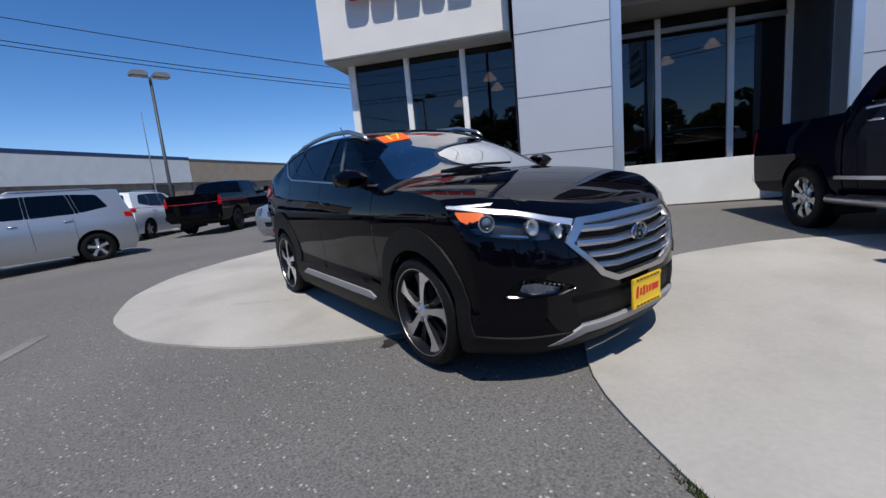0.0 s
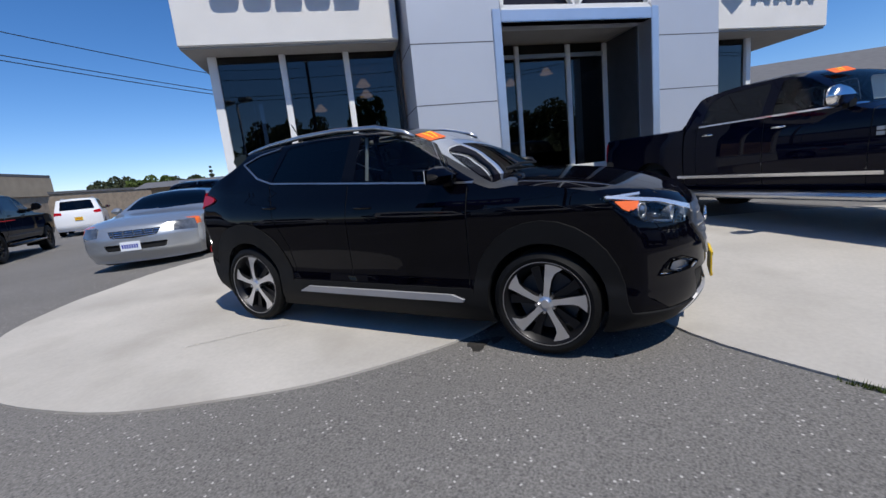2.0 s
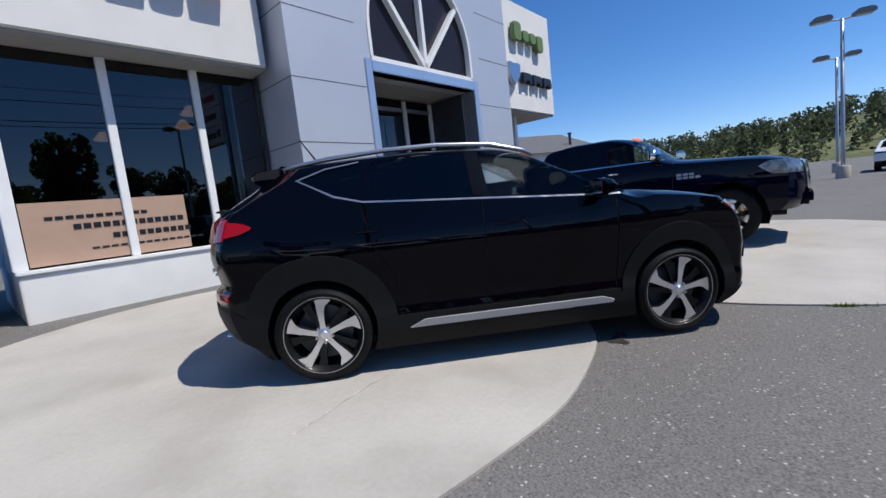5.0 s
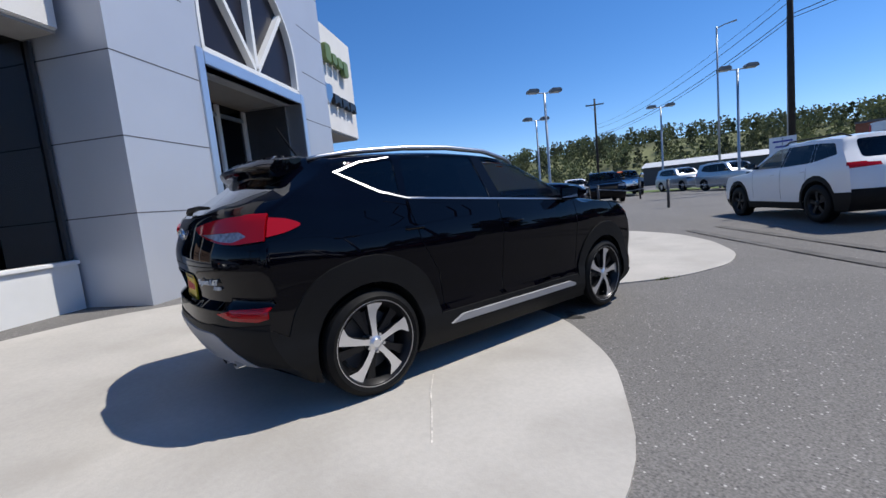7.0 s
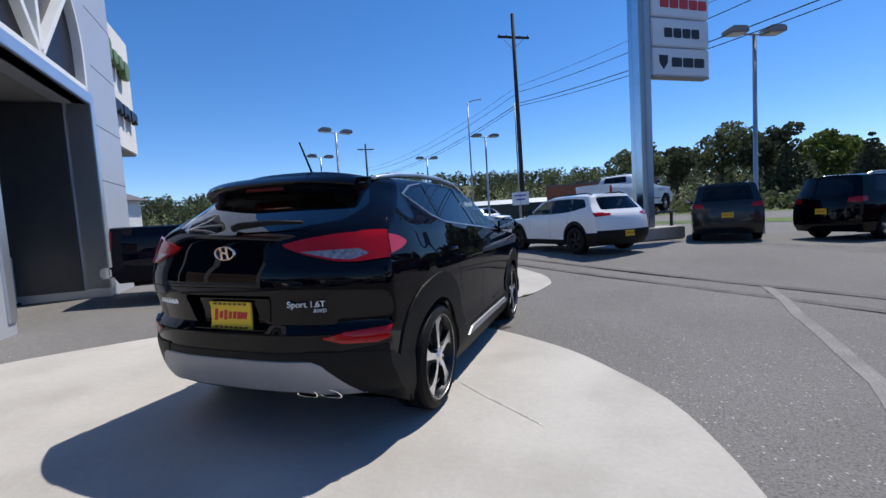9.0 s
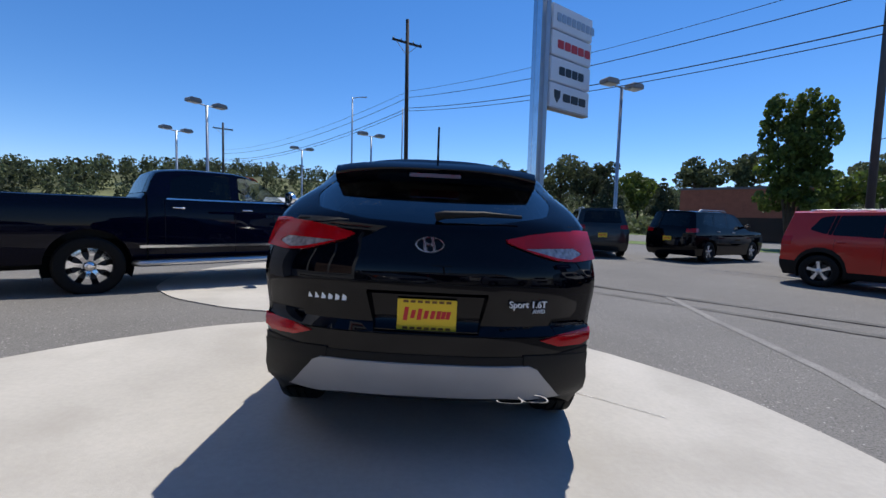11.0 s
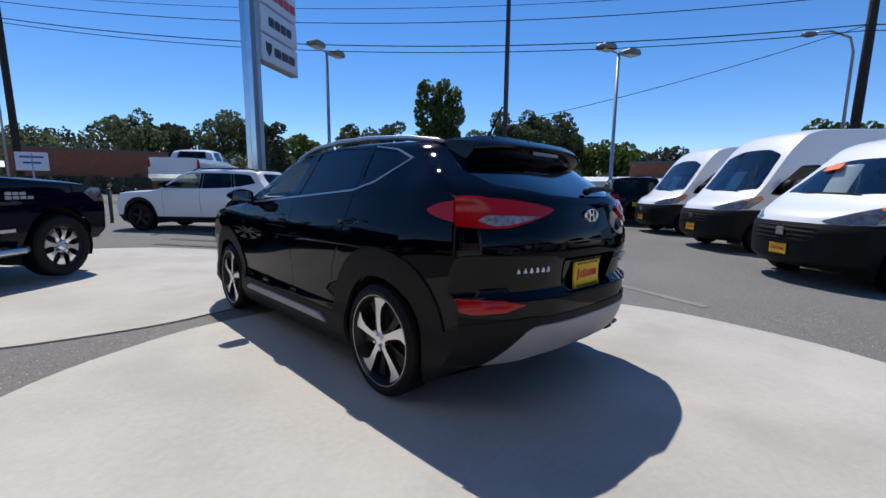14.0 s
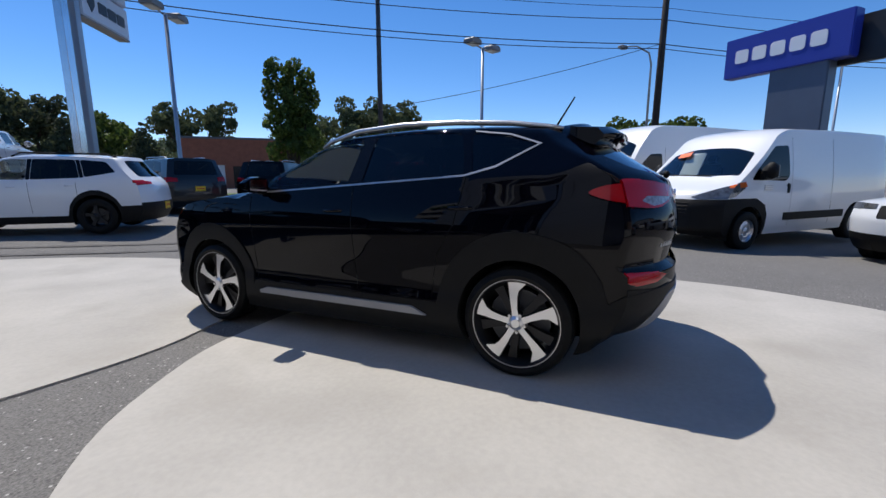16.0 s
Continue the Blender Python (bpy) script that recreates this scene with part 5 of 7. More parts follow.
    for ob in root.children_recursive:
        chain = [ob]
        while chain[-1].parent != root:
            chain.append(chain[-1].parent)
        if ob.type != "MESH" or ob.name.startswith("wheel") or chain[-1].name.split(".")[0] == "wheel":
            continue
        if ob.matrix_basis != Matrix.Identity(4):
            ob.location.z = settle(ob.location.y, ob.location.z)
        elif ob.data.users == 1:
            for v in ob.data.vertices:
                v.co.z = settle(v.co.y, v.co.z)
    return root

# ---- other vehicles ----
def pickup(name, m, label, paint, group="", raised=0.0, detail=True, wheel="eight"):
    S = dict(front=2.87, rear=-3.12, height=1.93, bottom=0.46, half=1.0, roof=0.74, step=0.07, na=24, nc=24,
             top=[(-3.3, 1.42), (-1.30, 1.42), (-1.20, 1.55), (-1.10, 1.83), (-0.95, 1.89), (-0.5, 1.93), (0.0, 1.93), (0.40, 1.86), (1.05, 1.44), (1.18, 1.39), (1.5, 1.36), (2.3, 1.30), (2.65, 1.22), (2.9, 1.1)],
             belt=[(-3.2, 1.45), (-1.2, 1.43), (1.2, 1.35), (2.9, 1.2)], plan=[(-3.1, 0.985), (-1.3, 0.99), (1.0, 0.985), (2.0, 1.0), (2.87, 0.97)],
             prof=[(0.46, 0.93), (0.62, 0.985), (0.95, 1.0), (1.2, 0.99), (1.4, 0.955)],
             nose=[(0.46, -0.10), (0.6, 0.0), (0.85, 0.0), (1.1, -0.03), (1.3, -0.14)], tail=[(0.46, 0.06), (0.62, 0.0), (1.4, 0.01), (1.95, 0.05)],
             bow_f=0.24, bow_r=0.04, crown=0.03, crowning=[(-3.2, 0.05), (-1.3, 0.05), (-1.0, 1.0), (0.3, 1.2), (0.9, 2.5), (1.2, 1.5), (2.9, 1.2)], tumble=1.0,
             axles=(1.9, -1.9), tyre=(0.415, 0.27, 0.272), arch=0.49, track=0.865, wheel=wheel, paint=paint, yr0=-2.9)
    root = thing(name, m, label, "pickup truck", group)
    root["paint"] = paint
    bm = body_shell(S)
    for y in S["axles"]:
        for w in ("left", "right"):
            carve(bm, circle(y, 0.45, S["arch"], 32), "side", SIDES[w]).free()
    bed = carve(bm, [(-0.86, -3.03), (0.86, -3.03), (0.86, -1.32), (-0.86, -1.32)], "top", SIDES["up"])
    bed.free()
    b = bmesh.new()
    box(-0.86, 0.86, -3.03, -1.32, 0.80, 0.86, b)
    for x in (-0.865, 0.845):
        box(x, x + 0.02, -3.03, -1.32, 0.86, 1.41, b)
    for y in (-3.05, -1.32):
        box(-0.86, 0.86, y, y + 0.02, 0.86, 1.41, b)
    part("cargo_bed", b, "dark", root, "open black cargo bed")
    tl = [(0.88, 1.02), (1.05, 1.02), (1.05, 1.34), (0.90, 1.34)]
    hl = [(0.60, 1.17), (0.60, 1.02), (1.1, 0.98), (1.1, 1.2)]
    cuts = [
        ("side_window", "side", "both", rounded([(0.98, 1.44), (0.42, 1.79), (0.12, 1.83), (0.10, 1.42)], 0.05), "glass_clear", -0.004, 0, ""),
        ("side_window", "side", "both", rounded([(-0.04, 1.42), (-0.02, 1.83), (-0.70, 1.81), (-0.88, 1.72), (-0.92, 1.42)], 0.05), "glass_dark", -0.004, 0, ""),
        ("windshield", "top", "up", rounded([(-0.80, 1.02), (0, 1.14), (0.80, 1.02), (0.66, 0.44), (0, 0.38), (-0.66, 0.44)], 0.05), "glass_clear", -0.003, 0, ""),
        ("rear_window", "end", "rear", rounded([(-0.62, 1.50), (0.62, 1.50), (0.55, 1.80), (-0.55, 1.80)], 0.05), "glass_dark", 0.003, 0, ""),
        ("tail_light", "end", "rear", tl, "red_lens", 0.008, 0.01, "red tail light"), ("tail_light", "end", "rear", mirrored(tl), "red_lens", 0.008, 0.01, "red tail light"),
        ("tail_light_side", "side", "both", [(-3.2, 1.02), (-3.06, 1.02), (-3.04, 1.34), (-3.2, 1.34)], "red_lens", 0.006, 0.01, ""),
        ("headlight", "end", "front", hl, "head_lens", 0.006, 0.01, "clear headlight"), ("headlight", "end", "front", mirrored(hl), "head_lens", 0.006, 0.01, "clear headlight"),
        ("headlight_side", "side", "both", [(2.28, 1.13), (2.42, 1.20), (2.8, 1.18), (2.8, 0.99), (2.45, 1.0)], "head_lens", 0.006, 0.01, ""),
        ("grille", "end", "front", rounded([(-0.55, 0.72), (0.55, 0.72), (0.58, 1.17), (-0.58, 1.17)], 0.06), "chrome", 0.02, 0.03, "chrome grille"),
        ("belt_strip", "side", "both", [(1.02, 1.395), (-0.96, 1.395), (-0.96, 1.415), (1.02, 1.415)], "chrome", 0.006, 0.006, "thin chrome strip"),
        ("side_moulding", "side", "both", [(1.30, 0.66), (-1.32, 0.66), (-1.32, 0.70), (1.30, 0.70)], "chrome", 0.02, 0.02, "chrome side moulding"),
        ("shut_line", "side", "both", [(1.16, 1.36), (1.17, 1.36), (1.14, 0.55), (1.13, 0.55)], "dark", -0.004, 0, ""),
        ("shut_line", "side", "both", [(0.02, 1.39), (0.03, 1.39), (0.03, 0.55), (0.02, 0.55)], "dark", -0.004, 0, ""),
        ("shut_line", "side", "both", [(-1.0, 1.39), (-0.99, 1.39), (-0.98, 0.55), (-0.99, 0.55)], "dark", -0.004, 0, ""),
        ("cab_gap", "side", "both", [(-1.235, 1.5), (-1.21, 1.5), (-1.21, 0.4), (-1.235, 0.4)], "dark", -0.02, 0, ""),
    ]
    carve_parts(root, bm, cuts)
    part("body", bm, paint, root, smooth=45)
    wheel_wells(root, S, S["arch"])
    add_wheels(root, S)
    handles(root, [(0.965, -0.80, 1.27), (0.975, 0.22, 1.26)], "chrome", 0.20)
    mirror_pair(root, 0.93, 1.50, 1.0, 1.24, 0.24, "chrome", 0.12)
    for side in (1, -1):
        pts = [(side * 0.98, 1.40, 0.44), (side * 1.04, 1.32, 0.43), (side * 1.04, -1.32, 0.43), (side * 0.98, -1.40, 0.44)]
        part("running_board", tube(pts, 0.05, 10), "satin", root, "bright tubular running board", smooth=True)
        for zz, n in ((1.105, 3), (1.055, 4)):
            for k in range(n):
                y0 = 1.22 + k * 0.088
                part("badge_bar", box(side * 1.001 - 0.006, side * 1.001 + 0.006, y0, y0 + 0.07, zz, zz + 0.038), "satin", root, "chrome lettering bar")
    part("sticker", turned(box(-0.17, 0.17, -0.06, 0.06, 0.0, 0.004), pose(0.40, 0.50, 1.845, -31, 5, 0)), "sticker_orange", root, "orange year sticker")
    words("17", 0.12, pose(0.40, 0.50, 1.851, 31, -5, 180), "sticker_yellow", "year_text", root, 0.002)
    b = bmesh.new()
    box(-0.60, 0.60, 2.66, 2.91, 0.50, 0.72, b, 0.05)
    part("front_bumper", b, paint, root, smooth=40)
    b = bmesh.new()
    box(-0.92, 0.92, -3.28, -3.12, 0.56, 0.74, b, 0.03)
    part("rear_bumper", b, "chrome" if paint != "black_paint" else "dark", root, smooth=40)
    part("chassis", box(-0.55, 0.55, -2.9, 2.6, 0.36, 0.55), "dark", root)
    part("dashboard", box(-0.75, 0.75, 0.62, 1.0, 1.0, 1.36, None, 0.05), "seat", root)
    seat_row(root, -0.05, 0.98, (-0.42, 0.42), 0.52)
    seat_row(root, -0.85, 0.98, (-0.42, 0.42), 0.6)
    return root


def suv(name, m, label, paint, kind="cherokee", group="", category="car", plate_rear=True):
    base = dict(SUV0)
    clad = kind in ("cherokee", "renegade")
    if kind == "renegade":
        base.update(front=2.08, rear=-2.14, half=0.905, height=1.70, roof=0.70,
                    top=[(-2.4, 1.68), (-1.8, 1.71), (-0.4, 1.72), (0.25, 1.66), (0.78, 1.22), (0.92, 1.17), (1.6, 1.12), (1.95, 1.05), (2.2, 0.98)],
                    tail=[(0.2, 0.10), (0.5, 0.0), (0.8, 0.01), (1.1, 0.03), (1.3, 0.08), (1.7, 0.18)], axles=(1.285, -1.285), bow_f=0.22, bow_r=0.12, track=0.78, wheel="five")
    if kind == "box":
        base.update(front=2.40, rear=-2.40, half=0.96, height=1.78, roof=0.72,
                    top=[(-2.6, 1.72), (-1.8, 1.77), (-0.4, 1.78), (0.25, 1.72), (0.95, 1.20), (1.1, 1.16), (1.9, 1.10), (2.25, 1.02), (2.5, 0.95)],
                    tail=[(0.2, 0.12), (0.5, 0.0), (0.8, 0.01), (1.1, 0.05), (1.3, 0.12), (1.75, 0.26)], axles=(1.42, -1.42), bow_r=0.14)
    if kind == "cherokee":
        base.update(height=1.60, wheel="dark",
                    top=[(-2.6, 1.47), (-1.7, 1.57), (-0.9, 1.61), (-0.3, 1.61), (0.2, 1.54), (0.85, 1.13), (1.0, 1.09), (1.8, 1.03), (2.1, 0.97), (2.4, 0.88)],
                    tail=[(0.2, 0.14), (0.5, 0.0), (0.8, 0.02), (1.0, 0.06), (1.12, 0.16), (1.35, 0.36), (1.6, 0.52)])
    S = base
    S["paint"] = paint
    root = thing(name, m, label, category, group)
    root["paint"] = paint
    bm = body_shell(S)
    r, ar = S["tyre"][0], S["arch"]
    ax = S["axles"][0]
    lx = S["rear"]
    if clad:
        poly = [(lx - 0.1, 0.1), (S["front"] + 0.1, 0.1), (S["front"] + 0.1, 0.40), (ax + 0.47, 0.42), *ellipse(ax, 0.38, 0.46, 0.50, 8, 172, 8), (ax - 0.48, 0.38), (-ax + 0.48, 0.38),
                *ellipse(-ax, 0.38, 0.47, 0.51, 4, 160, 8), (-ax - 0.5, 0.56), (lx - 0.1, 0.58)]
        for side in ("left", "right"):
            piece = carve(bm, poly, "side", SIDES[side + "_side"])
            for y in S["axles"]:
                carve(piece, circle(y, r + 0.015, ar, 28), "side").free()
            shifted(piece, 0.008, 0.015)
            part("cladding", piece, "cladding", root, "black plastic cladding", smooth=40)
    for y in S["axles"]:
        for w in ("left", "right"):
            carve(bm, circle(y, r + 0.015, ar, 28), "side", SIDES[w]).free()
    h = S["height"]
    zb = {"cherokee": 1.10, "renegade": 1.13, "box": 1.18}[kind]
    zt = h - 0.10
    cuts = [
        ("side_window", "side", "both", rounded([(0.70, zb + 0.01), (0.12, zt - 0.02), (-0.24, zt), (-0.24, zb)], 0.04), "glass_clear" if kind == "cherokee" else "glass_dark", -0.004, 0, ""),
        ("side_window", "side", "both", rounded([(-0.32, zb), (-0.32, zt), (-1.02, zt - 0.01), (-1.12, zb + 0.03)], 0.04), "glass_dark", -0.004, 0, ""),
        ("side_window", "side", "both", rounded([(-1.20, zb + 0.04), (-1.10, zt - 0.01), (lx + 0.80, zt - 0.05), (lx + 0.62, zb + 0.14)], 0.05), "glass_dark", -0.004, 0, ""),
        ("rear_window", "end", "rear", rounded([(-0.66, zb + 0.05), (0.66, zb + 0.05), (0.57, zt - 0.02), (-0.57, zt - 0.02)], 0.06), "glass_dark", 0.003, 0, ""),
        ("windshield", "top", "up", rounded([(-0.72, 0.74), (0, 0.86), (0.72, 0.74), (0.58, 0.26), (0, 0.21), (-0.58, 0.26)], 0.04), "glass_clear", -0.003, 0, ""),
    ]
    for pil in ([(-0.245, zb), (-0.245, zt), (-0.315, zt), (-0.315, zb)], [(-1.125, zb + 0.03), (-1.025, zt - 0.01), (-1.095, zt - 0.01), (-1.195, zb + 0.04)]):
        cuts.append(("door_pillar", "side", "both", pil, "dark_gloss", -0.002, 0, ""))
    tl = {"cherokee": [(0.50, 1.00), (0.95, 0.97), (0.95, 1.08), (0.50, 1.05)], "renegade": [(0.66, 0.90), (0.95, 0.90), (0.95, 1.12), (0.66, 1.12)], "box": [(0.60, 1.02), (1.0, 1.02), (1.0, 1.16), (0.60, 1.14)]}[kind]
    hl = [(0.50, 0.98), (0.50, 0.88), (1.0, 0.86), (1.0, 1.02)]
    cuts += [("tail_light", "end", "rear", p, "red_lens", 0.008, 0.01, "red tail light") for p in (tl, mirrored(tl))]
    cuts += [("tail_light_side", "side", "both", [(lx + 0.06, tl[0][1]), (lx + 0.32, tl[0][1] + 0.02), (lx + 0.34, tl[2][1]), (lx + 0.06, tl[2][1])], "red_lens", 0.006, 0.01, "")]
    cuts += [("headlight", "end", "front", p, "head_lens", 0.006, 0.01, "clear headlight") for p in (hl, mirrored(hl))]
    cuts += [("grille", "end", "front", rounded([(-0.46, 0.74), (0.46, 0.74), (0.46, 0.94), (-0.46, 0.94)], 0.03), "dark", -0.01, 0, "dark grille")]
    if clad:
        cuts += [("rear_bumper", "end", "rear", [(-1, 0.1), (1, 0.1), (1, 0.62), (-1, 0.62)], "cladding", 0.006, 0.01, "black bumper"),
                 ("front_bumper", "end", "front", [(-1, 0.1), (1, 0.1), (1, 0.50), (-1, 0.50)], "cladding", 0.006, 0.01, "black bumper")]
    for y0 in (0.72, -0.28, -1.06):
        cuts.append(("shut_line", "side", "both", [(y0, zb - 0.05), (y0 + 0.008, zb - 0.05), (y0 - 0.02, 0.45), (y0 - 0.028, 0.45)], "dark", -0.004, 0, ""))
    carve_parts(root, bm, cuts)
    part("body", bm, paint, root, smooth=45)
    wheel_wells(root, S, ar)
    add_wheels(root, S)
    handles(root, [(S["half"] * 0.955, -0.95, zb - 0.12), (S["half"] * 0.96, -0.02, zb - 0.14)], paint if paint != "grey_paint" else "satin", 0.18)
    mirror_pair(root, 0.64, zb + 0.10, S["half"] - 0.01, S["half"] + 0.18, 0.15, "cladding", 0.10)
    for side in (1, -1):
        part("roof_rail", tube([(side * 0.60, 0.05, h - 0.05), (side * 0.60, -0.1, h + 0.02), (side * 0.58, -1.5, h + 0.01), (side * 0.57, -1.7, h - 0.06)], 0.016, 8), "dark" if paint == "white_paint" else "satin", root)
    part("dashboard", box(-0.66, 0.66, 0.35, 0.7, 0.8, zb, None, 0.05), "seat", root)
    seat_row(root, -0.3, 0.78, (-0.36, 0.36), 0.46)
    seat_row(root, -1.1, 0.80, (-0.36, 0.36), 0.5)
    if plate_rear:
        plate(root, 0.0, S["rear"] - 0.012, 0.80 if kind != "cherokee" else 0.52, 0.30, 0.16, -1)
    return root


SUV0 = dict(front=2.27, rear=-2.35, height=1.68, bottom=0.24, half=0.93, roof=0.66, step=0.08, na=20, nc=20,
            top=[(-2.6, 1.58), (-1.7, 1.66), (-0.9, 1.69), (-0.3, 1.69), (0.2, 1.62), (0.85, 1.18), (1.0, 1.13), (1.8, 1.06), (2.1, 0.99), (2.4, 0.9)],
            belt=[(-2.3, 1.14), (2.0, 1.02)], plan=[(-2.4, 0.94), (-1.5, 0.99), (1.4, 1.0), (2.3, 0.95)],
            prof=[(0.2, 0.93), (0.45, 0.985), (0.75, 1.0), (0.95, 0.99), (1.1, 0.955), (1.2, 0.93)],
            nose=[(0.2, -0.16), (0.45, -0.02), (0.7, 0.0), (0.95, -0.10), (1.1, -0.2)],
            tail=[(0.2, 0.14), (0.5, 0.0), (0.8, 0.02), (1.1, 0.07), (1.25, 0.18), (1.45, 0.34), (1.65, 0.46)],
            bow_f=0.30, bow_r=0.20, crown=0.035, axles=(1.35, -1.35), tyre=(0.36, 0.235, 0.235), arch=0.415, track=0.80, wheel="five", tumble=1.0)


def van(name, m, label, height, sticker=False, group="delivery vans"):
    H = height
    S = dict(front=2.72, rear=-2.85, height=H, bottom=0.26, half=1.02, roof=0.88, step=0.09, na=20, nc=26,
             top=[(-3.0, H - 0.03), (-1.0, H), (0.6, H - 0.02), (1.0, H - 0.10), (1.25, H - 0.28), (2.05, 1.30), (2.2, 1.20), (2.5, 1.06), (2.75, 0.92)],
             belt=[(-2.8, 1.25), (1.5, 1.20), (2.7, 0.98)], plan=[(-2.85, 0.97), (-2.4, 1.0), (1.2, 1.0), (2.72, 0.93)],
             prof=[(0.26, 0.95), (0.45, 0.99), (0.8, 1.0), (1.25, 0.985)],
             nose=[(0.26, -0.14), (0.4, 0.0), (0.75, 0.0), (0.95, -0.08), (1.2, -0.3)], tail=[(0.26, 0.03), (0.6, 0.0), (H, 0.08)],
             bow_f=0.34, bow_r=0.03, crown=0.03, crowning=[(-2.8, 0.8), (0.8, 1.0), (1.5, 3.0), (2.1, 2.4), (2.7, 1.5)], tumble=1.2,
             axles=(1.77, -1.68), tyre=(0.345, 0.225, 0.20), arch=0.42, track=0.90, wheel="steel", paint="white_paint", yf0=1.5, yr0=-2.5)
    root = thing(name, m, label, "van", group)
    root["paint"] = "white_paint"
    bm = body_shell(S)
    front_clad = [(1.28, 0.1), (1.28, 0.62), (1.36, 0.80), (1.6, 0.92), (2.2, 0.92), (2.9, 0.88), (2.9, 0.1)]
    for side in ("left", "right"):
        piece = carve(bm, front_clad, "side", SIDES[side + "_side"])
        carve(piece, circle(1.77, 0.36, 0.42, 28), "side").free()
        shifted(piece, 0.006, 0.012)
        part("front_cladding", piece, "cladding", root, "dark grey plastic front corner", smooth=40)
    for y in S["axles"]:
        for w in ("left", "right"):
            carve(bm, circle(y, 0.36, 0.42, 28), "side", SIDES[w]).free()
    hl = [(0.50, 0.94), (0.62, 0.905), (1.1, 0.93), (1.1, 1.22), (0.86, 1.12)]
    am = [(0.93, 1.10), (0.90, 1.135), (1.1, 1.22), (1.1, 1.12)]
    cuts = [("turn_signal", "end", "front", p, "amber_lens", 0.012, 0.012, "amber turn signal") for p in (am, mirrored(am))]
    cuts += [("headlight", "end", "front", p, "head_lens", 0.008, 0.012, "clear headlight") for p in (hl, mirrored(hl))]
    cuts += [("turn_signal", "side", "both", [(1.86, 1.13), (1.90, 1.21), (2.06, 1.19), (2.02, 1.10)], "amber_lens", 0.008, 0.012, "amber turn signal"),
             ("headlight_side", "side", "both", [(1.90, 1.10), (1.98, 1.20), (2.35, 1.16), (2.35, 0.92), (2.15, 0.95)], "head_lens", 0.008, 0.012, "clear headlight"),
             ("grille", "end", "front", rounded([(-0.56, 0.62), (0.56, 0.62), (0.50, 0.86), (-0.50, 0.86)], 0.05), "dark", 0.004, 0.0, "black grille"),
             ("bumper", "end", "front", [(-1.2, 0.1), (1.2, 0.1), (1.2, 0.90), (-1.2, 0.90)], "cladding", 0.006, 0.01, "dark grey plastic bumper"),
             ("windshield", "top", "up", rounded([(-0.88, 1.93), (-0.4, 2.03), (0.4, 2.03), (0.88, 1.93), (0.80, 1.44), (0.4, 1.38), (-0.4, 1.38), (-0.80, 1.44)], 0.05), "glass_van", -0.003, 0, "windshield"),
             ("front_window", "side", "both", rounded([(1.75, 1.24), (1.62, 1.40), (1.12, 1.84), (0.72, 1.86), (0.68, 1.30), (0.80, 1.22)], 0.06), "glass_dark", -0.004, 0, ""),
             ("side_moulding", "side", "both", [(0.78, 0.50), (0.78, 0.64), (-1.2, 0.64), (-1.2, 0.50)], "cladding", 0.012, 0.012, "black side moulding"),
             ("shut_line", "side", "both", [(0.60, 2.0), (0.61, 2.0), (0.61, 0.4), (0.60, 0.4)], "dark", -0.004, 0, ""),
             ("shut_line", "side", "both", [(-0.72, 2.0), (-0.71, 2.0), (-0.71, 0.4), (-0.72, 0.4)], "dark", -0.004, 0, "")]
    carve_parts(root, bm, cuts)
    part("body", bm, "white_paint", root, smooth=45)
    wheel_wells(root, S, 0.42)
    add_wheels(root, S)
    for z in (0.66, 0.72, 0.78, 0.84):
        part("grille_bar", bar_on(front_y, S, [(-0.50, z), (0.50, z)], 0.012, 0.02, 0.012, 10), "cladding", root)
    part("grille_emblem", box(-0.07, 0.07, front_y(S, 0, 0.76, 0.01), front_y(S, 0, 0.76, 0.035), 0.70, 0.83, None, 0.015), "satin", root, "silver emblem")
    plate(root, 0.0, 2.745, 0.50, 0.30, 0.15, 1)
    mirror_pair(root, 1.50, 1.40, 1.05, 1.24, 0.30, "cladding", 0.14)
    for side in (1, -1):
        part("door_handle", box(side * 1.0 - 0.03, side * 1.0 + 0.035, 0.66, 0.76, 0.98, 1.18, None, 0.02), "dark", root, smooth=40)
        part("wiper", tube([(side * 0.1 - 0.35, 2.04, 1.315), (side * 0.1 + 0.3, 2.02, 1.325)], 0.012, 6), "cladding", root)
        for k in range(3):
            part("badge_bar", box(side * 1.02 - 0.006, side * 1.02 + 0.004, 1.20, 1.42, 1.06 + 0.035 * k, 1.08 + 0.035 * k), "satin", root)
    part("dashboard", box(-0.8, 0.8, 1.55, 1.95, 0.9, 1.22, None, 0.05), "lamp_grey", root)
    seat_row(root, 0.85, 0.95, (-0.5, 0.5), 0.5)
    part("bulkhead", box(-0.85, 0.85, 0.45, 0.48, 0.5, H - 0.2), "lamp_grey", root)
    part("dash_card", turned(box(-0.20, 0.20, -0.004, 0.004, -0.26, 0.26), pose(0.28, 1.60, 1.52, 28, 0, 0)), "plate_white", root, "white paper sheet behind the glass")
    if sticker:
        part("sticker", turned(box(-0.14, 0.14, -0.07, 0.07, 0.0, 0.004), pose(0.50, 1.54, H - 0.28 - (H - 1.58) * 0.36 + 0.012, -40, 8, 0)), "sticker_orange", root, "orange year sticker")
    return root


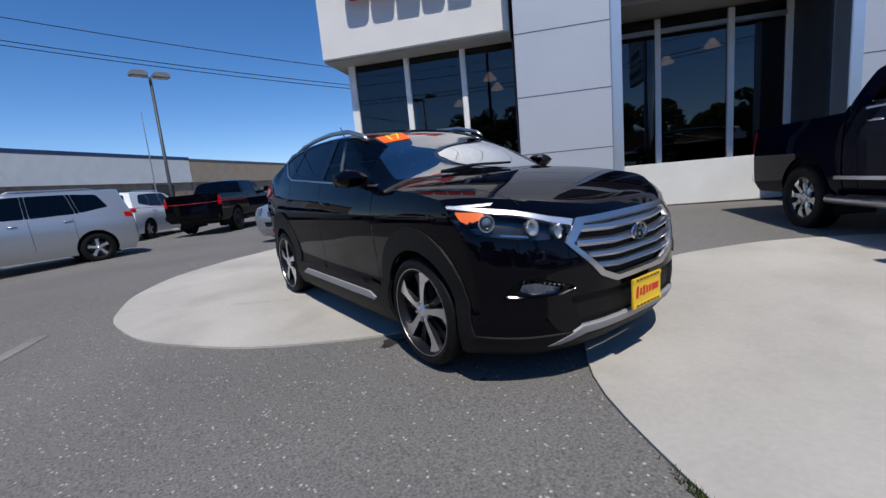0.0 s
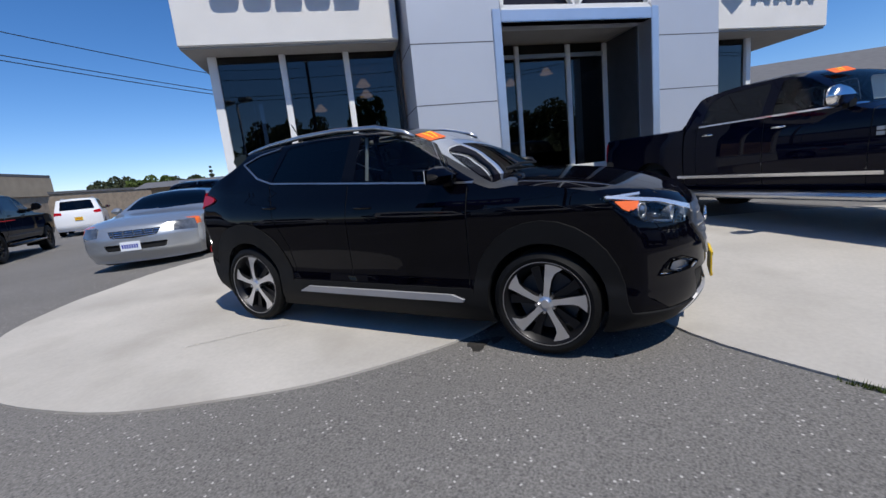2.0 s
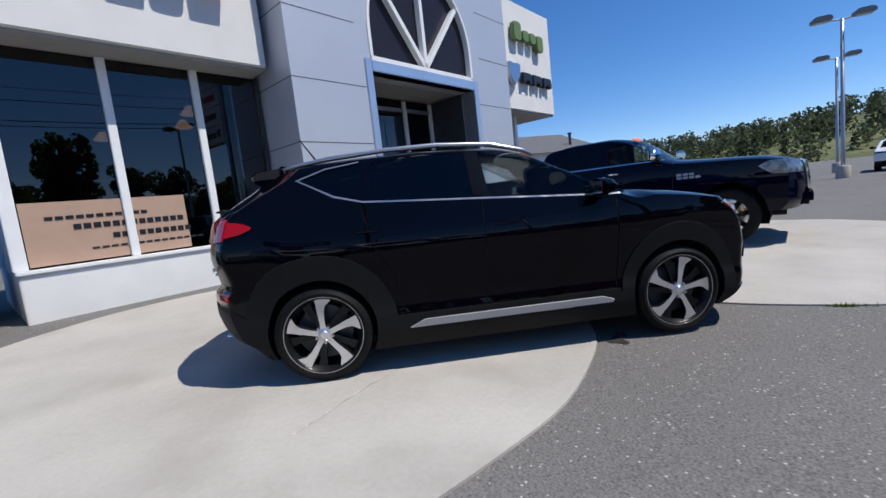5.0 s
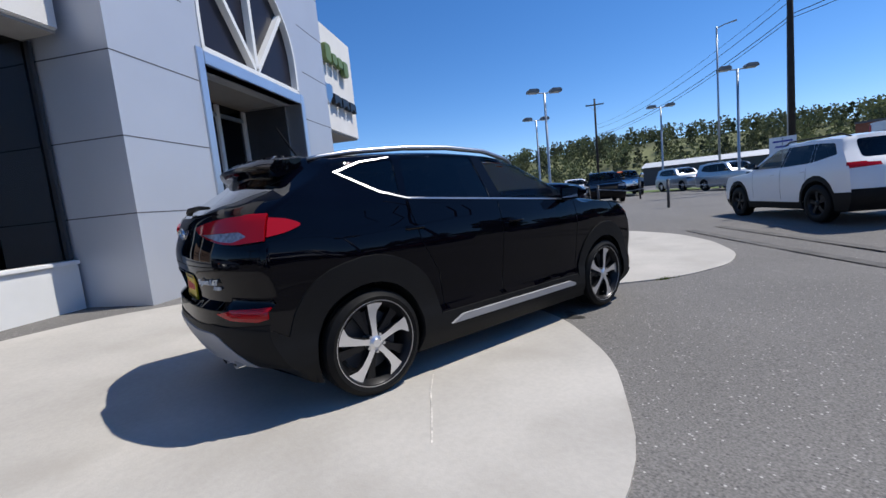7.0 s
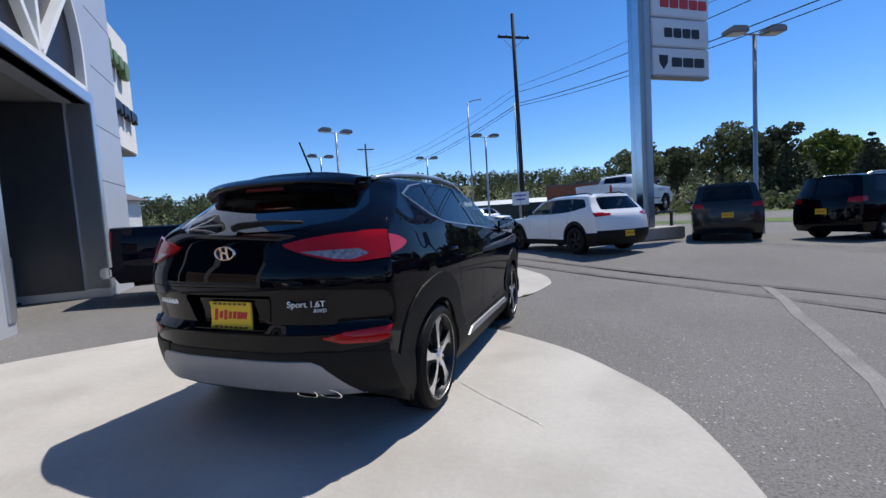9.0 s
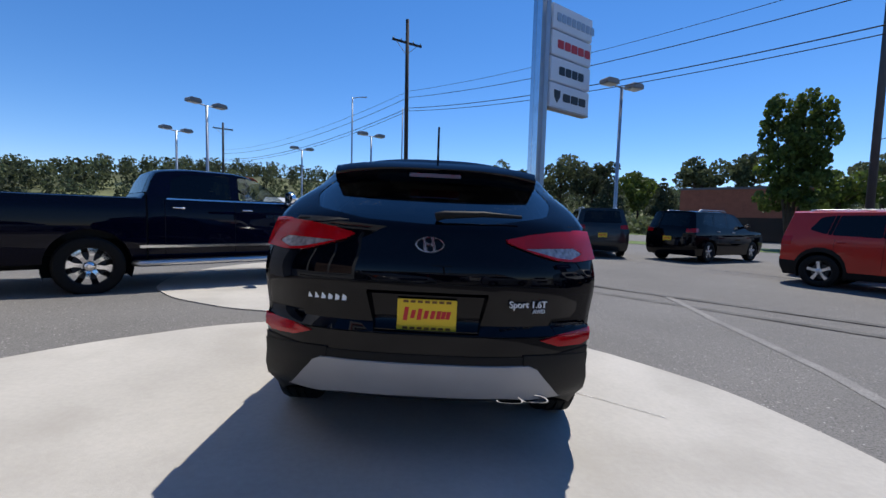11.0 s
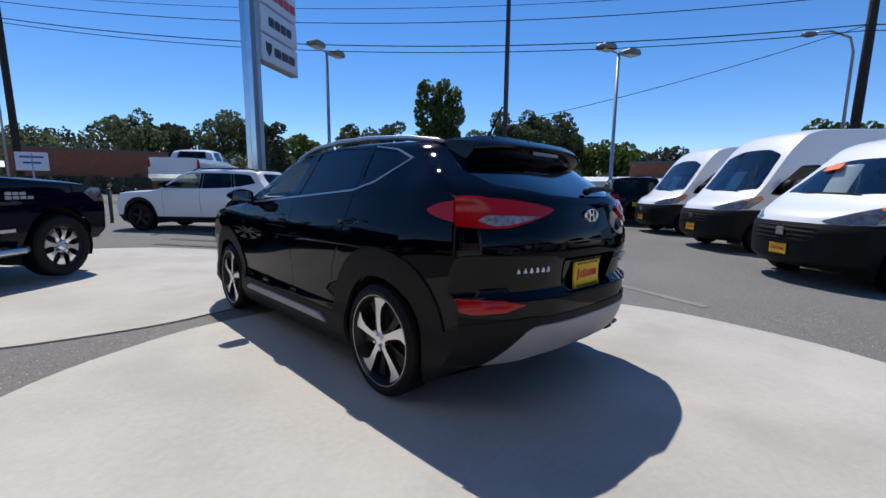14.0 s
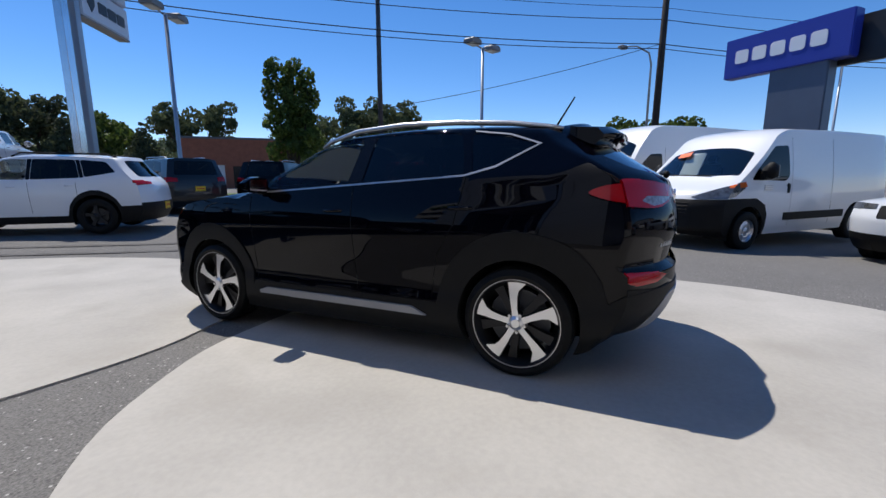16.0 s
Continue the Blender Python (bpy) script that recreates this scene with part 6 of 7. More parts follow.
def roadster(m):
    S = dict(front=2.28, rear=-2.23, height=1.28, bottom=0.11, half=0.92, roof=0.58, step=0.07, na=24, nc=20,
             top=[(-2.4, 0.94), (-1.9, 0.98), (-1.15, 1.06), (-0.75, 1.20), (-0.3, 1.28), (0.15, 1.24), (0.85, 0.93), (1.0, 0.90), (1.6, 0.83), (2.1, 0.72), (2.4, 0.62)],
             belt=[(-2.2, 0.92), (-0.8, 0.93), (0.9, 0.88), (2.2, 0.72)], plan=[(-2.23, 0.94), (-1.3, 1.0), (1.3, 1.0), (2.28, 0.93)],
             prof=[(0.11, 0.94), (0.4, 1.0), (0.65, 1.0), (0.85, 0.96), (0.95, 0.92)],
             nose=[(0.15, -0.10), (0.3, 0.0), (0.5, 0.0), (0.7, -0.10), (0.9, -0.2)], tail=[(0.15, 0.12), (0.4, 0.0), (0.8, 0.02), (1.0, 0.1)],
             bow_f=0.30, bow_r=0.2, crown=0.04, axles=(1.34, -1.34), tyre=(0.33, 0.235, 0.235), arch=0.37, track=0.80, wheel="star", paint="silver_paint", tumble=1.0)
    root = thing("silver_roadster", m, "silver hardtop roadster parked beside the showroom", "car")
    bm = body_shell(S)
    for y in S["axles"]:
        for w in ("left", "right"):
            carve(bm, circle(y, 0.34, S["arch"], 28), "side", SIDES[w]).free()
    hl = [(0.56, 0.70), (0.58, 0.56), (1.0, 0.53), (1.0, 0.76), (0.86, 0.76)]
    carve_parts(root, bm, [
        ("turn_signal", "side", "both", [(1.78, 0.62), (1.80, 0.74), (1.90, 0.74), (1.94, 0.62)], "amber_lens", 0.006, 0.01, "amber turn signal"),
        ("headlight", "end", "front", hl, "head_lens", 0.006, 0.01, "clear headlight"), ("headlight", "end", "front", mirrored(hl), "head_lens", 0.006, 0.01, "clear headlight"),
        ("grille", "end", "front", [(-0.40, 0.64), (0.40, 0.64), (0.34, 0.53), (0.0, 0.51), (-0.34, 0.53)], "dark", -0.01, 0, "chrome barred grille"),
        ("air_intake", "end", "front", rounded([(-0.48, 0.42), (0.48, 0.42), (0.44, 0.32), (-0.44, 0.32)], 0.02), "dark", -0.02, -0.02, "black lower intake"),
        ("windshield", "top", "up", rounded([(-0.74, 0.72), (0, 0.86), (0.74, 0.72), (0.56, 0.12), (0, 0.06), (-0.56, 0.12)], 0.05), "glass_dark", -0.003, 0, "tinted windshield"),
        ("side_window", "side", "both", rounded([(0.62, 0.94), (0.05, 1.19), (-0.40, 1.21), (-0.66, 0.96)], 0.05), "glass_dark", -0.004, 0, ""),
        ("shut_line", "side", "both", [(0.80, 0.86), (0.808, 0.86), (0.78, 0.3), (0.772, 0.3)], "dark", -0.004, 0, "")])
    part("body", bm, "silver_paint", root, smooth=45)
    wheel_wells(root, S, S["arch"])
    add_wheels(root, S)
    for z, w in ((0.545, 0.34), (0.58, 0.37), (0.615, 0.39)):
        part("grille_bar", bar_on(front_y, S, [(-w, z), (w, z)], 0.009, 0.012, 0.004, 12), "chrome", root)
    for x in (-0.30, -0.15, 0.0, 0.15, 0.30):
        part("grille_rib", box(x - 0.008, x + 0.008, front_y(S, x, 0.58, -0.01), front_y(S, x, 0.58, 0.008), 0.535, 0.635), "chrome", root)
    plate(root, 0.06, 2.30, 0.385, 0.30, 0.15, 1, "plate_white", bars=False)
    mirror_pair(root, 0.55, 0.95, 0.90, 1.06, 0.13, "silver_paint", 0.10)
    part("dashboard", box(-0.6, 0.6, 0.4, 0.75, 0.6, 0.88, None, 0.05), "seat", root)
    seat_row(root, -0.25, 0.45, (-0.36, 0.36), 0.46)
    return root


def stand(x, y, hx, hy, dz=0.0):
    """Pose on the ground at (x, y), facing (hx, hy)."""
    return pose(x, y, rise(x, y) + dz, 0, 0, math.degrees(math.atan2(-hx, hy)))


def again(source, m, label, paint=None, group="", dull=False):
    """A copy of a vehicle at another place, in another paint."""
    ob = copy_thing(source, m)
    tagged(ob, label, group=group)
    if paint:
        old = source["paint"]
        for child in ob.children_recursive:
            for slot in child.material_slots:
                if slot.material and slot.material.name == old:
                    slot.link = "OBJECT"
                    slot.material = M[paint]
                elif dull and slot.material and slot.material.name in ("chrome", "satin", "sticker_orange", "sticker_yellow"):
                    slot.link = "OBJECT"
                    slot.material = M["dark_gloss"]
    return ob


tucson(pose(-0.012, 0, 0.020, -0.92, 1.2, 0))
navy_truck = pickup("pickup_truck", stand(-4.17, 3.76, 0.722, 0.692), "dark navy crew cab pickup truck with chrome trim", "navy_paint")
again(navy_truck, stand(-1.35, -16.2, -0.57, -0.82), "black crew cab pickup truck with black trim across the lot", "black_paint", dull=True)
STAND_Z = 0.90
again(navy_truck, stand(3.59, 19.9, 0.556, 0.831, STAND_Z), "white crew cab pickup truck raised on a display stand", "white_paint")
again(navy_truck, stand(-13.8, 30.0, 0.55, -0.83), "black pickup truck in the far row", "black_paint")
white_suv = suv("sport_utility_car", stand(1.15, 9.66, -0.677, 0.736), "white sport utility car with black cladding on the lot", "white_paint", "cherokee")
again(white_suv, stand(6.6, -7.0, -0.705, 0.709), "white sport utility car with dark grille beside a van")
again(white_suv, stand(-15.27, 25.45, 0.60, -0.80), "small white sport utility car in the far row")
suv("sport_utility_car", stand(9.77, 4.61, 0.528, -0.849), "orange red boxy sport utility car with black cladding", "red_paint", "renegade")
grey_suv = suv("sport_utility_car", stand(6.11, 13.26, 0.193, 0.981), "dark grey sport utility car seen from behind", "grey_paint", "box")
for x, y, hx, hy, dz, paint, label in (
        (9.88, 11.85, 0.869, 0.496, 0, "black_paint", "black sport utility car with yellow dealer plate"),
        (11.8, 8.24, 0.79, 0.613, 0, "maroon_paint", "dark red sport utility car behind the orange one"),
        (15.4, 4.4, 0.844, 0.537, 0, "black_paint", "black sport utility car beside the delivery vans"),
        (4.55, -10.3, 0.967, 0.25, 0, "silver_paint", "silver sport utility car beside a barrier"),
        (-7.54, -25.06, -0.45, -0.89, 0, "white_paint", "white sport utility car behind the black truck"),
        (1.75, -17.4, -0.5, -0.87, 0, "white_paint", "white car behind the silver one"),
        (-10.97, 33.5, 0.8, -0.6, 0, "silver_paint", "silver car in the far row"),
        (-6.27, 29.3, 0.847, -0.531, 0, "silver_paint", "silver sport utility car behind the cable fence"),
        (-10.4, 20.9, 0.6, -0.8, 0, "black_paint", "black sport utility car behind the navy truck"),
        (-6.1, -12.7, 0.77, 0.638, 0, "black_paint", "black car beside the silver roadster"),
        (19.24, 10.1, 0.8, -0.6, 0, "white_paint", "white car across the lot")):
    again(grey_suv, stand(x, y, hx, hy, dz), label, paint)
roadster(stand(-2.08, -7.2, 0.77, 0.638))
van("delivery_van", stand(7.80, -3.98, -0.755, 0.656), "white low roof delivery van with dark plastic bumper", 2.22, True)
tall_van = van("delivery_van", stand(10.6, -1.96, -0.742, 0.67), "white high roof delivery van with dark plastic bumper", 2.64)
again(tall_van, stand(13.43, 0.3, -0.73, 0.683), "white high roof delivery van at the end of the row", group="delivery vans")

# ---- lettering shapes and the window poster on the showroom ----
def sign_shape(name, bm, mat, label):
    ob = part(name, laid_out(bm), mat, None, "", 40)
    ob.matrix_world = SITE
    return tagged(ob, label, "sign", "showroom signs")


YS = Y_FASCIA
for k, s in enumerate((-2.60, -2.08, -1.56, -1.04, -0.52)):
    outer = rounded([(s, 4.68), (s + 0.45, 4.68), (s + 0.45, 5.22), (s, 5.22)], 0.12 if k in (0, 1, 3) else 0.03, 4)
    sign_shape("sign_block", prism(outer, YS - 0.20, YS - 0.06, "y", None, 0.01), "sign_red", "red raised sign block on the stucco fascia")
shield = [(7.50, 4.92), (7.62, 4.97), (7.80, 4.93), (7.98, 4.97), (8.10, 4.92), (8.06, 4.60), (7.80, 4.32), (7.54, 4.60)]
bm = prism(shield, YS - 0.16, YS - 0.02, "y", None, 0.02)
sign_shape("sign_shield", bm, "satin", "silver shield shaped emblem on the fascia")
for k, s in enumerate((8.22, 8.76, 9.30)):
    bm = prism([(s, 4.46), (s + 0.12, 4.46), (s + 0.16, 4.54), (s + 0.30, 4.54), (s + 0.34, 4.46), (s + 0.46, 4.46), (s + 0.46, 4.70), (s + 0.38, 4.76), (s, 4.76)], YS - 0.14, YS - 0.03, "y", None, 0.01)
    sign_shape("sign_block", bm, "sign_black", "dark raised sign block on the stucco fascia")
for k, (s, w, z0, z1) in enumerate(((7.92, 0.36, 5.62, 6.15), (8.34, 0.32, 5.66, 5.98), (8.70, 0.32, 5.66, 5.98), (9.06, 0.34, 5.50, 5.98))):
    bm = prism(rounded([(s, z0), (s + w, z0), (s + w, z1), (s, z1)], 0.12, 4), YS - 0.16, YS - 0.04, "y", None, 0.015)
    sign_shape("sign_block", bm, "sign_green", "olive green raised sign block on the fascia")
bm = box(-2.84, -0.95, 4.900, 4.908, 0.82, 1.72)
poster = sign_shape("window_poster", bm, "poster", "tan poster with dark lettering on the window")
for z, s0, n, h in ((1.46, -2.62, 11, 0.05), (1.30, -2.35, 13, 0.08), (1.12, -1.95, 10, 0.08), (0.98, -2.2, 14, 0.03)):
    for k in range(n):
        part("lettering_bar", laid_out(box(s0 + k * 0.105, s0 + k * 0.105 + 0.08, 4.893, 4.897, z, z + h)), "sign_black", poster)

# ---- poles, wires and signs ----
def lamp_post(x, y, top, m_label, heads=2, arm=0.62, turn=0.0, group="parking lot lamps", metal="steel_grey"):
    g = rise(x, y)
    root = thing("street_lamp", pose(x, y, g, 0, 0, turn), m_label, "street lamp", group)
    part("pole", tube([(0, 0, 0), (0, 0, 1.0), (0, 0, top - g - 0.1)], [0.085, 0.08, 0.065], 12), metal, root, smooth=True)
    part("foot", lathe([(0.26, -0.05), (0.26, 0.5), (0.22, 0.55), (0.05, 0.56)], 16), "concrete", root, smooth=40)
    for k in range(heads):
        s = 1 if k == 0 else -1
        part("arm", tube([(0, 0, top - g - 0.14), (s * arm * 0.7, 0, top - g - 0.10)], 0.035, 8), "steel_grey", root)
        head = bmesh.new()
        prism([(-0.34, -0.10), (0.34, -0.10), (0.34, 0.04), (0.24, 0.12), (-0.24, 0.12), (-0.34, 0.04)], -0.24, 0.24, "y", head, 0.015)
        ob = part("lamp_head", turned(head, pose(s * (arm + 0.1), 0, top - g, 0, 0, 0)), "lamp_grey", root, "grey box lamp head")
        part("lens", turned(box(-0.27, 0.27, -0.18, 0.18, -0.13, -0.10, None, 0.01), pose(s * (arm + 0.1), 0, top - g)), "lamp_lens", ob)
    return root


lamp_post(7.47, 14.55, 7.2, "grey twin headed parking lot lamp", turn=25)
lamp_post(15.36, 5.1, 6.84, "grey twin headed parking lot lamp", turn=-15)
lamp_post(-13.05, 19.45, 7.15, "grey twin headed parking lot lamp", turn=60)
lamp_post(-5.6, 28.14, 7.35, "grey twin headed parking lot lamp", turn=40)
lamp_post(-13.2, 35.35, 7.3, "grey twin headed parking lot lamp", turn=40)
lamp_post(-18.85, 26.0, 6.98, "grey twin headed parking lot lamp", turn=60)
lamp_post(0.45, -20.7, 7.1, "grey twin headed parking lot lamp", turn=10, arm=0.35, metal="steel_dark")
lamp_post(31.3, -11.7, 8.35, "grey twin headed parking lot lamp", turn=60)
for x, y, h, r, lab in ((-7.95, 32.25, 11.0, 0.07, "thin grey steel street light pole"), (12.95, 8.9, 13.5, 0.10, "tall dark steel pole beside the road"), (-3.36, 28.75, 9.4, 0.05, "thin grey steel pole beside the utility pole")):
    root = thing("steel_pole", pose(x, y, rise(x, y)), lab, "pole")
    part("pole", tube([(0, 0, -0.05), (0, 0, h * 0.5), (0, 0, h)], [r * 1.15, r, r * 0.8], 12), "steel_grey" if r < 0.09 else "steel_dark", root, smooth=True)
    if lab.startswith("thin grey steel street"):
        part("lamp_arm", tube([(0, 0, h - 0.1), (0.5, 0, h), (1.2, 0.0, h + 0.02)], [0.04, 0.035, 0.06], 8), "steel_grey", root)


def utility_pole(x, y, h, lean, label, arm_z=None, turn=0.0):
    root = thing("utility_pole", pose(x, y, rise(x, y), lean[0], lean[1], turn), label, "utility pole", "utility poles")
    part("pole", tube([(0, 0, -0.1), (0, 0, h * 0.5), (0, 0, h)], [0.17, 0.15, 0.12], 14), "wood_pole", root, smooth=True)
    if arm_z:
        part("crossarm", box(-1.2, 1.2, -0.06, 0.06, arm_z - 0.07, arm_z + 0.07, None, 0.01), "wood_pole", root)
        for xx in (-1.1, -0.5, 0.5, 1.1):
            part("insulator", lathe([(0.03, arm_z + 0.07), (0.05, arm_z + 0.12), (0.04, arm_z + 0.2), (0.01, arm_z + 0.22)], 10), "steel_grey", root).location = (xx, 0, 0)
        for s in (-1, 1):
            part("brace", tube([(s * 0.8, 0.07, arm_z - 0.07), (0, 0.1, arm_z - 0.8)], 0.02, 6), "steel_grey", root)
    return root


utility_pole(-2.87, 27.4, 15.2, (0, -0.6), "tall dark wooden utility pole with a crossarm", 13.6, 35)
p3 = utility_pole(19.75, -1.9, 13.0, (0.5, 2.2), "dark wooden utility pole beside the vans", None, 0)
part("conduit", tube([(0.26, 0, 0), (0.24, 0, 6), (0.2, 0, 12)], 0.04, 8), "steel_grey", p3)
root = thing("street_lamp", pose(20.53, -1.55, rise(20.53, -1.55)), "cobra head street light on a thin grey pole", "street lamp")
part("pole", tube([(0, 0, 0), (0, 0, 6.6), (-0.1, 0.12, 7.1), (-0.55, 0.65, 7.35), (-0.9, 1.05, 7.3)], [0.07, 0.05, 0.045, 0.035, 0.03], 10), "steel_grey", root, smooth=True)
part("lamp_head", turned(lathe([(0.02, -0.26), (0.09, -0.18), (0.12, 0.05), (0.05, 0.26)], 12, "y"), pose(-1.05, 1.22, 7.25, 0, 0, 40)), "lamp_grey", root, smooth=True)
utility_pole(-29.6, 53.0, 12.7, (0, 0), "far wooden utility pole with a crossarm", 11.9, 35)


def wire(a, b, sag, r=0.014):
    pts = []
    for k in range(25):
        t = k / 24
        p = Vector(a).lerp(Vector(b), t)
        p.z -= sag * 4 * t * (1 - t)
        pts.append(p)
    ob = part("overhead_wire", tube(pts, r, 5), "dark")
    return tagged(ob, "thin black overhead wire between the poles", "wire", "overhead wires")


for za, zb, sag, r in ((10.4, 8.75, 0.9, 0.012), (9.95, 8.25, 1.0, 0.018), (9.2, 7.2, 1.0, 0.022), (9.0, 7.0, 1.05, 0.018)):
    wire((-2.85, 27.45, za), (20.0, -1.9, zb), sag, r)
    wire((20.0, -1.9, zb), (40.0, -34.0, zb + 1.0), sag, r)
    wire((-29.6, 53.0, za - 0.9), (-2.85, 27.45, za), sag, r)
wire((20.0, -1.9, 7.2), (15.4, 11.3, 4.5), 0.25, 0.014)
for za, zb in ((10.4, 8.2), (9.3, 7.4), (9.1, 7.2)):
    wire((22.0, -27.0, za + 2.5), (-22.0, -17.5, zb - 1.2), 0.9, 0.02)

# dealer pylon: two posts with stacked panels
pylon = thing("pylon_sign", pose(3.56, 12.8, rise(3.56, 12.8), 0, 0, 36), "tall white dealer pylon sign on two metal posts", "sign")
part("base", box(-0.9, 1.3, -0.55, 0.55, 0.0, 0.42, None, 0.03), "concrete", pylon, "concrete base")
part("post", box(-0.36, -0.06, -0.10, 0.10, 0.42, 9.72, None, 0.015), "chrome_dull", pylon, "polished metal post")
part("post", box(0.10, 0.36, -0.16, 0.16, 0.42, 9.72, None, 0.015), "steel_grey", pylon)
for k, zz in enumerate((5.72, 6.72, 7.72, 8.72)):
    pan = part("panel", box(0.44, 2.95, -0.17, 0.17, zz, zz + 0.94, None, 0.03), "sign_white", pylon, "white backlit sign panel")
    mat = ("sign_black", "sign_black", "sign_red", "steel_grey")[k]
    if k == 0:
        part("emblem", prism([(0.70, zz + 0.68), (1.08, zz + 0.68), (1.06, zz + 0.42), (0.89, zz + 0.20), (0.72, zz + 0.42)], -0.19, -0.172, "y"), mat, pan)
        n, s0, w = 3, 1.25, 0.44
    else:
        n, s0, w = ((4, 0.95, 0.34), (5, 0.80, 0.36), (8, 0.70, 0.24))[k - 1]
    for j in range(n):
        part("lettering_bar", prism(rounded([(s0 + j * (w + 0.06), zz + 0.30), (s0 + j * (w + 0.06) + w, zz + 0.30), (s0 + j * (w + 0.06) + w, zz + 0.62), (s0 + j * (w + 0.06), zz + 0.62)], 0.05), -0.19, -0.172, "y"), mat, pan)
part("underside", box(0.44, 2.95, -0.16, 0.16, 5.66, 5.715), "soffit", pylon)

blue = thing("blue_sign", pose(16.0, -5.83, 0, 0, 0, 229.3), "large blue sign with white lettering bars on a grey column", "sign")
part("column", box(-0.35, 1.40, -0.15, 0.35, 0.0, 4.95, None, 0.03), "column_blue", blue, "dark blue grey metal column")
board = part("board", box(-1.95, 1.95, -0.25, 0.25, 4.85, 6.25, None, 0.03), "sign_blue", blue, "blue sign board")
for j in range(5):
    s0 = -1.55 + j * 0.60
    part("lettering_bar", prism(rounded([(s0, 5.34), (s0 + 0.46, 5.34), (s0 + 0.46, 5.80), (s0, 5.80)], 0.10), -0.27, -0.252, "y"), "plate_white", board)
part("back_board", box(1.2, 2.7, 0.3, 0.55, 4.7, 6.1, None, 0.03), "sign_black", blue)

small = thing("small_sign", pose(-2.38, 23.1, 0.1, 0, 0, -10), "small white notice sign on a post", "sign")
part("post", tube([(0, 0, 0), (0, 0, 2.5)], 0.04, 8), "steel_grey", small)
pan = part("board", box(-0.55, 0.55, -0.03, 0.0, 1.75, 2.55, None, 0.01), "plate_white", small)
for a, z in ((0.4, 2.3), (0.3, 2.05)):
    part("lettering_bar", box(-a, a, -0.036, -0.031, z, z + 0.08), "sign_blue", pan)

barrier = thing("barrier_post", pose(3.25, -10.9, rise(3.25, -10.9)), "white barrier post with a red cable across the lot", "post")
part("post", tube([(0, 0, -0.05), (0, 0, 1.25)], 0.045, 10), "white_frame", barrier, smooth=True)
part("cable", tube([(0, 0, 1.2), (-2.2, -1.0, 1.14), (-4.4, -2.0, 1.18)], 0.009, 6), "sign_red", barrier, "red cable")
whip = thing("thin_pole", pose(1.0, -21.5, rise(1.0, -21.5)), "thin grey whip pole in front of the tan building", "pole")
part("pole", tube([(0, 0, 0), (0, 0, 3.0), (0, 0, 5.6)], [0.035, 0.028, 0.015], 8), "steel_grey", whip)
# cable fence posts towards the street
posts = [(-3.87, 14.14), (-0.72, 13.29), (-0.08, 13.03), (-7.27, 15.07), (-9.04, 22.6), (7.85, 15.9), (10.72, 14.8)]
first = None
for x, y in posts:
    m = pose(x, y, rise(x, y))
    if first is None:
        first = thing("fence_post", m, "dark steel cable fence post", "post", "fence posts")
        part("post", tube([(0, 0, -0.05), (0, 0, 1.0)], 0.05, 10), "steel_dark", first, smooth=True)
        part("cap", lathe([(0.055, 1.0), (0.055, 1.03), (0.01, 1.06)], 10), "steel_dark", first)
    else:
        copy_thing(first, m)
for a, b in ((0, 1), (1, 2), (0, 3)):
    (xa, ya), (xb, yb) = posts[a], posts[b]
    ob = part("fence_cable", tube([(xa, ya, rise(xa, ya) + 0.85), ((xa + xb) / 2, (ya + yb) / 2, rise(xa, ya) + 0.72), (xb, yb, rise(xb, yb) + 0.85)], 0.012, 6), "steel_grey")
    tagged(ob, "grey steel cable between the posts", "cable", "fence cables")
x, y = 3.59, 19.9
m = stand(x, y, 0.556, 0.831)
rack = thing("display_stand", m, "steel display stand under the white truck", "stand")
part("deck", box(-1.1, 1.1, -3.0, 2.9, STAND_Z - 0.12, STAND_Z - 0.005, None, 0.02), "steel_dark", rack)
for xx in (-0.9, 0.9):
    for yy in (-2.6, 0.0, 2.6):
        part("leg", box(xx - 0.06, xx + 0.06, yy - 0.06, yy + 0.06, -0.05, STAND_Z - 0.12), "steel_dark", rack)

# ---- street, buildings and trees around the lot ----
def at_az(cx, cy, az, dist):
    return cx + dist * math.sin(radians(az)), cy + dist * math.cos(radians(az))


